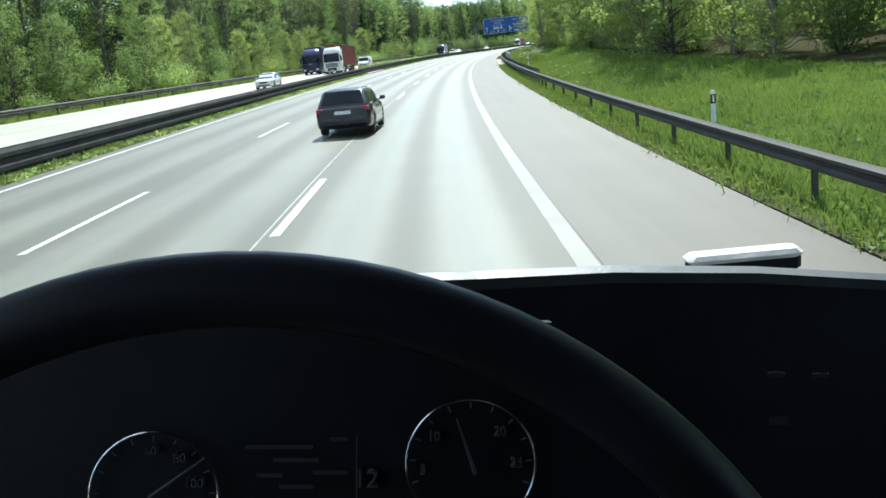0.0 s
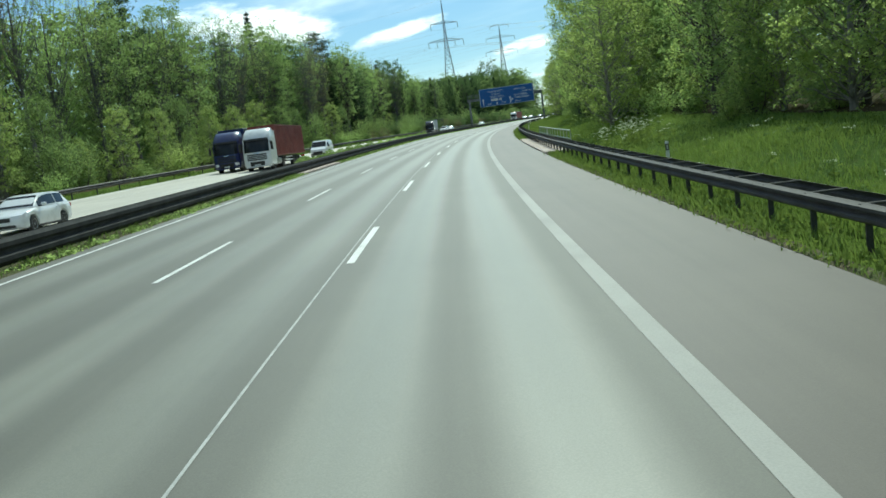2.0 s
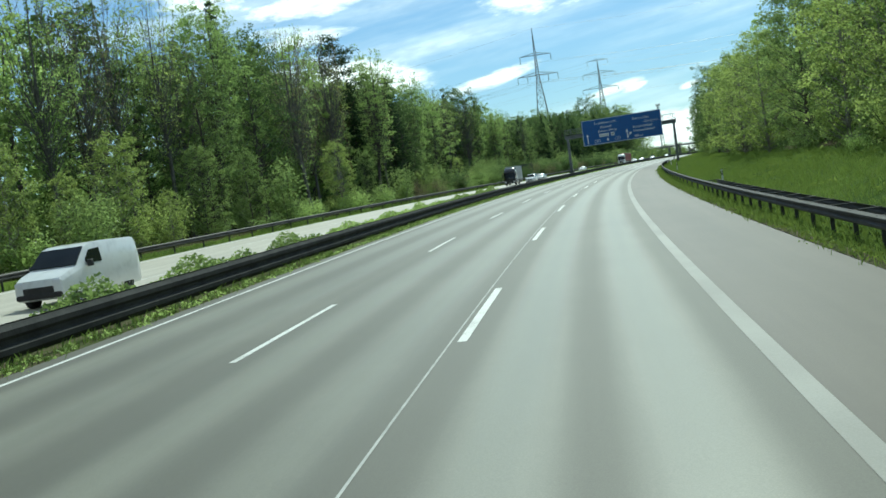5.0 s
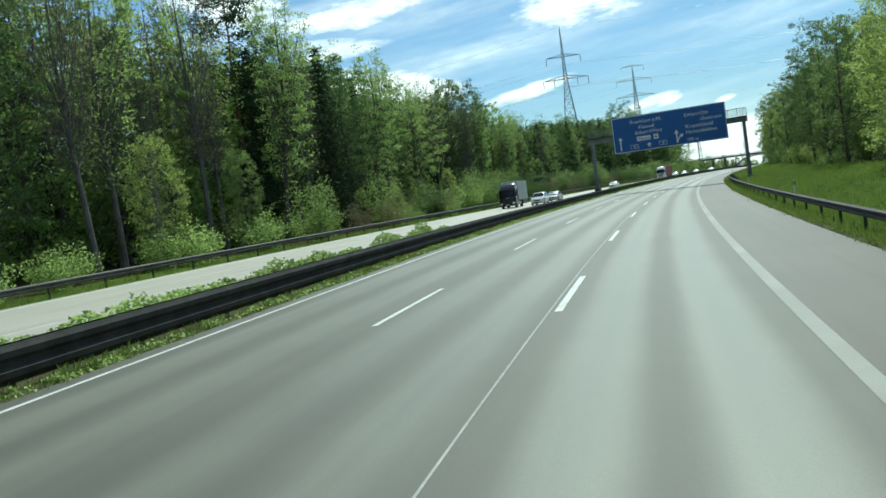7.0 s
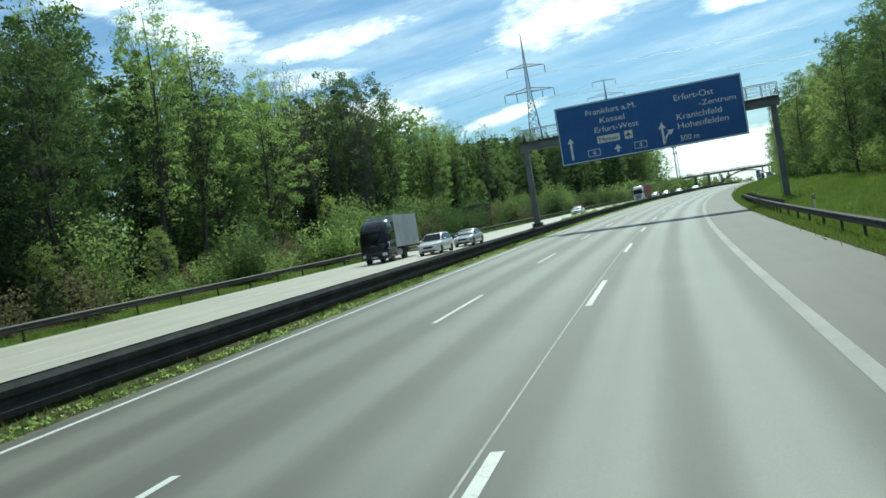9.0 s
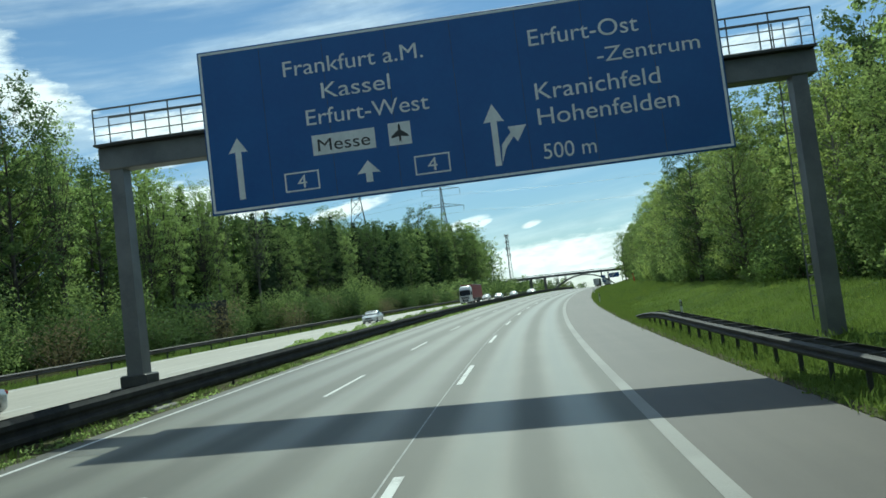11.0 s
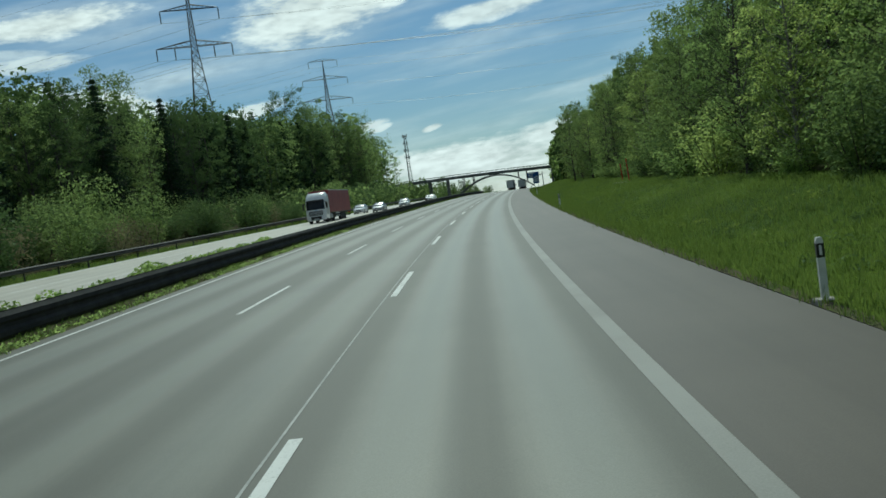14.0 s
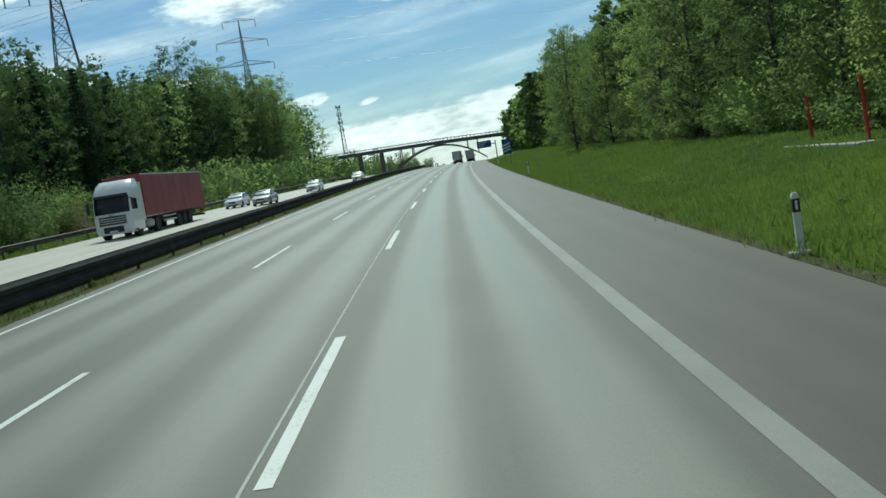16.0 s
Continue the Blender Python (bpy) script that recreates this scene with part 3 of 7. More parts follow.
def guard_rail(label, o, side, s0, s1, spacing, double=(), taper=False, back=0.62, steel=None, tall=1.0):
    """A guard rail; spacing(s) is the posts' distance, double lists stretches with a second beam behind on spacers."""
    rail = thing("guard_rail", Matrix(), label, "guard rail", kind="structure")
    steel = steel or GALVANISED
    part("rail_beam", beam(o, side, s0, s1, 0.75 + 0.06 * (tall > 1), taper, tall), steel, rail)
    for a, b in double:
        part("rail_beam", beam(o - side * back, -side, a, b, tall=tall), steel, rail, "second beam behind the first")
    s = s0 + 1.0
    while s < s1 - 1.0:
        twin = any(a <= s <= b for a, b in double)
        drop = 0.5 * max(0.0, 1 - (s1 - s) / 12.0) ** 1.5 if taper else 0.0
        part("post", POST, None, rail, where=along(s, o - side * 0.07, -drop))
        if twin:
            part("spacer", SPACER, None, rail, where=along(s, o - side * back / 2, 0.745))
        s += spacing(s)
    return rail


guard_rail("weathered steel guard rail on posts beside the hard shoulder", 5.87, -1, -60, 329, lambda s: 4.0 if s < 46 or 175 < s < 280 else 2.0,
           double=((60, 176), (284, 320)), taper=True)
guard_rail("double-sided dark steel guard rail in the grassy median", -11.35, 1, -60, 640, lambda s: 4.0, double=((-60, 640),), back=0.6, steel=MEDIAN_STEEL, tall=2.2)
guard_rail("weathered steel guard rail before the woodland edge", -26.45, 1, -40, 620, lambda s: 4.0)


def build_railing():
    rail = thing("bridge_railing", Matrix(), "pale green painted steel pipe railing on the culvert cap", "railing")
    for h in (1.27, 0.78, 0.4):
        part("handrail" if h > 1 else "rail_bar", Shape().tube([at(s, 6.62, h) for s in np.arange(103, 129.1, 2)], 0.045 if h > 1 else 0.03, 8), RAIL_GREEN, rail, smooth=True)
    post = Shape().box((-0.035, -0.035, 0.1), (0.035, 0.035, 1.27), 0.008).mesh("railing_post", RAIL_GREEN)
    for s in np.arange(103, 129.1, 2):
        part("railing_post", post, None, rail, where=along(s, 6.62, 0.0))


build_railing()


def delineator(s, o):
    base = thing("delineator_post", along(s, o, ground_height(s, o)), "white plastic roadside marker post with black band", "marker post", "marker posts along the road")
    ring = lambda z, d=0.0: [(-0.06 + d, -0.05, z), (0.06 - d, -0.05, z), (0.045 - d, 0.05, z), (-0.045 + d, 0.05, z)]
    part("post_body", Shape().loft([ring(-0.1), ring(0.97), ring(1.03, 0.02)]), WHITE_PLASTIC, base)
    band = Shape()
    band.loft([[(x * 1.05, y * 1.05, 0.70) for x, y, _ in ring(0)], [(x * 1.05, y * 1.05, 0.93) for x, y, _ in ring(0)]])
    part("black_band", band, BLACK_FILM, base, "slanted black band")
    part("reflector", Shape().box((-0.022, -0.060, 0.74), (0.022, -0.052, 0.90), 0.004), WHITE_PLASTIC, base, "pale reflector")
    part("footing", Shape().box((-0.17, -0.12, -0.08), (0.17, 0.14, 0.03), 0.02), CONCRETE, base, "pale concrete footing")


for s in (22.4, 80.9, 129.6, 180.0, 232.0, 277.0, 321.0, 366.2, 417.0, 466.5, 516.5):
    delineator(s, 5.50 if s > 330 else 7.3)


# ================= trees and shrubs =================
def leaf_mesh(name, centres, size, mat, rng, droop=0.0, slim=0.62):
    """Pointed leaf sprays at the given centres, each one turned its own way."""
    n = len(centres)
    way = rng.normal(size=(n, 3))
    way[:, 2] = way[:, 2] * 0.6 - droop
    way /= np.linalg.norm(way, axis=1)[:, None]
    side = np.cross(way, rng.normal(size=(n, 3)))
    side /= np.linalg.norm(side, axis=1)[:, None]
    long = (size * rng.uniform(0.65, 1.35, n))[:, None]
    wide = long * slim * 0.5
    pts = np.stack([centres - way * long * 0.42 + side * wide, centres + way * long * 0.58, centres - way * long * 0.42 - side * wide], 1).reshape(-1, 3)
    me = bpy.data.meshes.new(name)
    me.vertices.add(3 * n)
    me.vertices.foreach_set("co", pts.astype(np.float32).ravel())
    me.loops.add(3 * n)
    me.loops.foreach_set("vertex_index", np.arange(3 * n, dtype=np.int32))
    me.polygons.add(n)
    me.polygons.foreach_set("loop_start", np.arange(0, 3 * n, 3, dtype=np.int32))
    me.polygons.foreach_set("loop_total", np.full(n, 3, dtype=np.int32))
    me.update(calc_edges=True)
    me.materials.append(mat)
    return me


def limb(shape, start, way, length, r, rng, bends=4, sag=0.0, sides=5):
    """A crooked tapering branch; returns its points."""
    line, p, d = [Vector(start)], Vector(start), Vector(way).normalized()
    for k in range(bends):
        d = (d + Vector(rng.normal(size=3)) * 0.16 + Vector((0, 0, 0.10 - sag))).normalized()
        p = p + d * (length / bends)
        line.append(p.copy())
    shape.tube(line, [r * (1 - 0.85 * k / bends) for k in range(bends + 1)], sides)
    return line


def broadleaf(name, seed, height, crown, low, leaves, size, leaf_mat, bark, label, lean=0.02, clumps=90, twiggy=0, vase=0.0):
    """Trunk and limbs that reach for points in a domed crown, twigs at their ends, and leaf clumps round the twigs."""
    rng = np.random.default_rng(seed)
    wood = Shape()
    drift = Vector((rng.normal() * lean, rng.normal() * lean, 0))
    stem = lambda z: Vector((drift.x * z + 0.16 * math.sin(z * 0.31 + seed), drift.y * z + 0.16 * math.cos(z * 0.27 + seed * 2), z))
    r0 = 0.010 * height + 0.04
    top = height * 0.93
    zs = [-0.6 + (top + 0.6) * k / 8 for k in range(9)]
    wood.tube([stem(z) for z in zs], [r0 * (1.35 if k == 0 else 1 - 0.90 * k / 8) for k in range(9)], 7)
    foot, high = height * low, height * (1 - low)
    # lobes make the outline uneven
    lobe = rng.uniform(0.72, 1.12, 7)
    tips = []
    for k in range(clumps):
        u = (k + rng.uniform(0, 1)) / clumps
        u = u ** 0.85
        a = k * 2.39996 + rng.uniform(-0.4, 0.4)
        girth = math.sin(math.pi * (0.14 + 0.76 * u)) ** 0.75 if not vase else (0.25 + 0.85 * u ** 0.8) * math.sqrt(max(0.0, 1.03 - u ** 5))
        out = crown * girth * lobe[int(a / 0.9) % 7] * (rng.uniform(0.25, 1.0) ** 0.45)
        z = foot + high * (0.985 * u)
        goal = stem(z) + Vector((math.cos(a) * out, math.sin(a) * out, 0))
        start_z = max(foot * 0.8, min(z - 0.75 * out - 0.4, top * 0.97)) if not vase else max(foot * 0.75, min(foot + high * u * 0.35, top))
        p0 = stem(max(start_z, 0.4))
        way = goal - p0
        bow = Vector((rng.normal() * 0.10, rng.normal() * 0.10, 0.14 if vase else 0.06)) * way.length
        line = [p0, p0.lerp(goal, 0.36) - bow * 0.4 + Vector((way.x, way.y, 0)) * (-0.08 if vase else 0.10), p0.lerp(goal, 0.7) + bow * 0.25, goal]
        thick = r0 * 0.30 * (1.1 - 0.75 * u) * (0.55 + 0.45 * out / crown)
        wood.tube(line, [thick, thick * 0.7, thick * 0.42, 0.012], 4)
        tips.append(goal)
        for _ in range(2 + twiggy):
            q = line[2].lerp(goal, float(rng.uniform(-0.5, 1.0)))
            grow = (Vector(rng.normal(size=3)) * 0.75 + way.normalized() * 0.7 + Vector((0, 0, 0.7 if vase else 0.3))).normalized() * crown * float(rng.uniform(0.14, 0.34))
            wood.tube([q, q + grow], [0.020, 0.006], 3)
            tips.append(q + grow)
    me_wood = wood.mesh(name + "_trunk", bark, smooth=True)
    tips = np.array([tuple(t) for t in tips])
    share = rng.dirichlet(np.full(len(tips), 1.6)) * leaves
    centres = []
    for c, q in zip(tips, share):
        m = max(2, int(q))
        r = crown * rng.uniform(0.10, 0.22)
        v = rng.normal(size=(m, 3))
        v /= np.linalg.norm(v, axis=1)[:, None]
        v *= (rng.uniform(0.15, 1.0, m) ** 0.5)[:, None] * r
        v[:, 2] *= 0.62
        centres.append(c + v)
    centres = np.concatenate(centres)
    me_leaf = leaf_mesh(name + "_crown", centres, size, leaf_mat, rng, 0.25)
    return me_wood, me_leaf, label, centres


def spruce(name, seed, height, leaves, size, label):
    rng = np.random.default_rng(seed)
    wood = Shape()
    wood.tube([(0, 0, -0.5), (0.05, 0, height * 0.5), (0, 0.04, height)], [0.2, 0.13, 0.02], 7)
    centres = []
    tiers = int(height * 1.5)
    for k in range(tiers):
        u = 0.10 + 0.90 * k / tiers
        r = (1 - u) ** 0.85 * height * 0.185 * rng.uniform(0.7, 1.2) + 0.12
        for j in range(7):
            a = 2 * math.pi * (j + rng.uniform(0, 0.7)) / 7 + k
            tip = Vector((math.cos(a) * r, math.sin(a) * r, u * height - r * 0.30))
            base = Vector((0, 0, u * height))
            wood.tube([base, tip], [0.03, 0.008], 3)
            m = max(6, int(leaves / tiers / 7 * (0.4 + 1.5 * (1 - u))))
            w = rng.uniform(0.12, 1.05, m)
            c = np.array(base)[None] * (1 - w)[:, None] + np.array(tip)[None] * w[:, None]
            c += rng.normal(size=(m, 3)) * np.array([0.16, 0.16, 0.11]) * (0.6 + r * 0.3)
            c[:, 2] -= 0.12 * w
            centres.append(c)
    centres = np.concatenate(centres)
    return wood.mesh(name + "_trunk", BARK, smooth=True), leaf_mesh(name + "_crown", centres, size, NEEDLE, rng, 0.5, 0.4), label, centres


def pine(name, seed, height, leaves, size, label):
    rng = np.random.default_rng(seed)
    wood = Shape()
    line = [Vector((rng.normal() * 0.12, rng.normal() * 0.12, -0.5 + (height + 0.3) * k / 6)) for k in range(7)]
    wood.tube(line, [0.25 - 0.033 * k for k in range(7)], 8)
    centres = []
    for k in range(20):
        u = 0.45 + 0.55 * k / 20
        a = k * 2.4
        r = height * 0.15 * (1.15 - abs(u - 0.62) * 1.7) * rng.uniform(0.6, 1.2)
        tips = limb(wood, (0, 0, u * height), (math.cos(a), math.sin(a), 0.22), r, 0.06, rng, 3)
        for q in tips[2:]:
            m = int(leaves / 40)
            v = rng.normal(size=(m, 3)) * np.array([0.75, 0.75, 0.26])
            centres.append(np.array(q)[None] + v)
    centres = np.concatenate(centres)
    return wood.mesh(name + "_trunk", PINE_BARK, smooth=True), leaf_mesh(name + "_crown", centres, size, PINE_NEEDLE, rng, 0.0, 0.35), label, centres


def bush(name, seed, height, wide, leaves, size, mat, label):
    rng = np.random.default_rng(seed)
    wood = Shape()
    tips = []
    for k in range(9):
        a = k * 2.4
        line = limb(wood, (0.1 * math.cos(a), 0.1 * math.sin(a), -0.2), (math.cos(a) * 0.6, math.sin(a) * 0.6, 1.0), height * rng.uniform(0.6, 1.0), 0.035, rng, 4, sides=4)
        tips += line[1:]
    tips = np.array([tuple(t) for t in tips])
    tips[:, :2] *= wide / height
    pick = tips[rng.integers(0, len(tips), leaves)]
    v = rng.normal(size=(leaves, 3))
    v /= np.linalg.norm(v, axis=1)[:, None]
    v *= (rng.uniform(0.1, 1, leaves) ** 0.5)[:, None] * np.array([wide * 0.27, wide * 0.27, height * 0.2])
    c = pick + v
    c = c[c[:, 2] > 0.02]
    return wood.mesh(name + "_stems", BARK, smooth=True), leaf_mesh(name + "_crown", c, size, mat, rng, 0.2), label, c


NEAR_TREES = [
    broadleaf("broadleaf_tree", 1, 21, 5.0, 0.14, 9000, 0.225, LEAF_SPRING, BARK, "tall broadleaf tree in fresh green spring leaf"),
    broadleaf("broadleaf_tree", 2, 19, 4.5, 0.10, 9000, 0.225, LEAF_MID, BARK, "tall mid-green broadleaf tree with a slim trunk"),
    broadleaf("broadleaf_tree", 3, 23, 4.2, 0.24, 6600, 0.22, LEAF_SPRING, BARK, "tall slender broadleaf tree, thinly leafed low down", vase=0.6),
    broadleaf("broadleaf_tree", 4, 17, 4.9, 0.05, 10500, 0.22, LEAF_MID, BARK, "full-crowned broadleaf tree with low branches", clumps=105),
    broadleaf("broadleaf_tree", 5, 14, 4.2, 0.03, 10000, 0.20, LEAF_YELLOW, BIRCH_BARK, "young yellow-green broadleaf tree at the woodland edge", clumps=105),
    broadleaf("broadleaf_tree", 6, 20, 4.6, 0.14, 8600, 0.23, LEAF_DARK, BARK, "dark green broadleaf tree in the woodland"),
]
BARE_TREES = [
    broadleaf("bare_tree", 11, 20, 4.4, 0.28, 900, 0.19, TWIG_BUDS, GREY_BARK, "nearly bare tree with grey-brown twigs and bronze buds", twiggy=5, clumps=80, vase=1.0),
    broadleaf("bare_tree", 12, 22, 4.0, 0.30, 2800, 0.19, LEAF_YELLOW, GREY_BARK, "thin tree with few young leaves and many bare twigs", twiggy=4, clumps=80, vase=1.0),
    broadleaf("bare_tree", 14, 21, 4.2, 0.22, 4600, 0.19, LEAF_SPRING, GREY_BARK, "thin tree just coming into leaf on many twigs", twiggy=3, clumps=80, vase=1.0),
    broadleaf("bare_tree", 15, 19, 3.6, 0.34, 3000, 0.19, LEAF_MID, GREY_BARK, "slim straight tree with a sparse leafy top", twiggy=2, clumps=70, vase=1.0),
]
CONIFERS = [spruce("spruce_tree", 21, 22, 6400, 0.40, "dark pointed spruce among the broadleaf trees"),
            spruce("spruce_tree", 22, 18, 5400, 0.40, "dark slim spruce in the wood"),
            pine("pine_tree", 23, 22, 4800, 0.42, "tall pine with a reddish trunk and flat dark crown")]
FAR_TREES = [
    broadleaf("broadleaf_tree", 31, 21, 5.2, 0.05, 6200, 0.34, LEAF_MID, BARK, "mid-green broadleaf tree standing back in the wood", clumps=70),
    broadleaf("broadleaf_tree", 32, 20, 4.9, 0.05, 6200, 0.34, LEAF_DARK, BARK, "dark broadleaf tree standing back in the wood", clumps=70),
    broadleaf("broadleaf_tree", 33, 19, 5.0, 0.05, 6200, 0.34, LEAF_SPRING, BARK, "fresh green broadleaf tree standing back in the wood", clumps=70),
    spruce("spruce_tree", 34, 23, 3600, 0.58, "dark spruce standing back in the wood"),
]
BUSHES = [bush("shrub", 41, 2.6, 2.9, 2000, 0.165, LEAF_SPRING, "rounded fresh green shrub at the woodland edge"),
          bush("shrub", 42, 3.6, 3.3, 2300, 0.17, LEAF_YELLOW, "yellow-green shrub standing before the trees"),
          bush("shrub", 43, 2.0, 3.0, 1700, 0.16, LEAF_MID, "low mid-green shrub at the woodland edge"),
          bush("shrub", 44, 4.6, 3.6, 2500, 0.185, LEAF_MID, "tall mid-green shrub standing before the trees"),
          bush("shrub", 45, 3.4, 3.2, 2300, 0.18, LEAF_DARK, "dark green shrub at the foot of the wood"),
          bush("shrub", 46, 3.0, 3.0, 1100, 0.16, TWIG_BUDS, "brownish twiggy shrub just coming into leaf")]


def plant(kit, name, category, group, s, o, scale=1.0, rng=None):
    wood, leaf, label, _ = kit
    base = thing(name, along(s, o, ground_height(s, o), float(rng.uniform(0, 360))) @ Matrix.Diagonal((scale, scale, scale * float(rng.uniform(0.92, 1.1)), 1)), label, category, group)
    part("stem" if name == "shrub" else "trunk", wood, None, base)
    part("crown", leaf, None, base)


def left_edge(s):
    return float(np.interp(s, [-60, 140, 180, 270, 300, 400, 450, 500, 560, 700, 900], [-35, -37, -36.5, -35.5, -43, -42, -51, -58, -62, -66, -72]))


def right_edge(s):
    return float(np.interp(s, [-20, 40, 90, 150, 260, 330, 400, 450, 600, 800], [18, 16.5, 15.0, 14.2, 15.0, 14.5, 14.6, 15.2, 15.5, 15]))


def left_top(s):
    """Height of the crowns across the road, metres above the carriageway."""
    return float(np.interp(s, [0, 120, 150, 165, 185, 197, 212, 250, 270, 310, 350, 385, 405, 425, 462, 514, 560, 610, 650, 720],
                           [21, 20.5, 19.5, 20.5, 23.5, 20.5, 22.5, 22.8, 21.5, 24, 24, 21.8, 20, 18.5, 22.5, 25, 27.5, 31, 34, 33]))


def reach_of(kit):
    return float(np.quantile(kit[3][:, 2], 0.995))


class Mass:
    """Trees too deep in a wood to pick apart, gathered into one mesh per leaf colour."""

    def __init__(self):
        self.leaves, self.wood = {}, Shape()

    def tree(self, key, s, o, scale, rng):
        pts = FAR_TREES[key][3]
        pts = pts[rng.uniform(size=len(pts)) < (0.32 if key < 3 else 0.8)]
        a = rng.uniform(0, 6.28)
        turned = np.stack([pts[:, 0] * math.cos(a) - pts[:, 1] * math.sin(a), pts[:, 0] * math.sin(a) + pts[:, 1] * math.cos(a), pts[:, 2]], 1) * scale
        foot = at(s, o, ground_height(s, o))
        self.leaves.setdefault(key, []).append(turned + np.array(foot))
        self.wood.tube([foot - Vector((0, 0, 0.5)), foot + Vector((rng.normal() * 0.3, rng.normal() * 0.3, 10 * scale)), foot + Vector((rng.normal() * 0.5, rng.normal() * 0.5, 18 * scale))], [0.24 * scale, 0.16 * scale, 0.05], 6)

    def brush(self, key, s, o, r, h, rng, n=44):
        """Undergrowth."""
        v = rng.normal(size=(n, 3))
        v /= np.linalg.norm(v, axis=1)[:, None]
        self.leaves.setdefault(key, []).append(np.array(at(s, o, ground_height(s, o) + h * 0.5)) + v * np.array([r, r, h * 0.5]))

    def finish(self, name, where, rng):
        mats = (LEAF_MID, LEAF_DARK, LEAF_SPRING, NEEDLE)
        words = ("mid-green broadleaf crowns", "dark broadleaf crowns", "fresh green broadleaf crowns", "dark spruce crowns")
        for key, sets in sorted(self.leaves.items()):
            ob = new(name + "_crowns", leaf_mesh(name, np.concatenate(sets), 0.68 if key < 3 else 0.62, mats[key], rng, 0.2))
            tagged(ob, words[key] + " packed deep in the wood " + where, "woodland", kind="stuff")
        tagged(new(name + "_trunks", self.wood.mesh(name + "_trunks", BARK)), "many dark tree trunks deep in the wood " + where, "woodland", kind="stuff")


class Thicket:
    """Shrubs grown into one another, gathered into one mesh per leaf colour."""

    def __init__(self):
        self.leaves = {}

    def shrub(self, key, s, o, scale, rng):
        pts = BUSHES[key][3]
        a = rng.uniform(0, 6.28)
        turned = np.stack([pts[:, 0] * math.cos(a) - pts[:, 1] * math.sin(a), pts[:, 0] * math.sin(a) + pts[:, 1] * math.cos(a), pts[:, 2]], 1) * scale
        self.leaves.setdefault(key, []).append(turned + np.array(at(s, o, ground_height(s, o))))

    def finish(self, name, where, rng):
        kinds = ((LEAF_SPRING, "fresh green"), (LEAF_YELLOW, "yellow-green"), (LEAF_MID, "mid-green"), (LEAF_MID, "tall mid-green"), (LEAF_DARK, "dark green"), (TWIG_BUDS, "brownish"))
        for key, sets in sorted(self.leaves.items()):
            mat, word = kinds[key]
            pts = np.concatenate(sets)
            pts = pts[rng.uniform(size=len(pts)) < 0.8]
            tagged(new(name, leaf_mesh(name, pts, 0.185, mat, rng, 0.2)), word + " undergrowth grown together " + where, "undergrowth", kind="stuff")


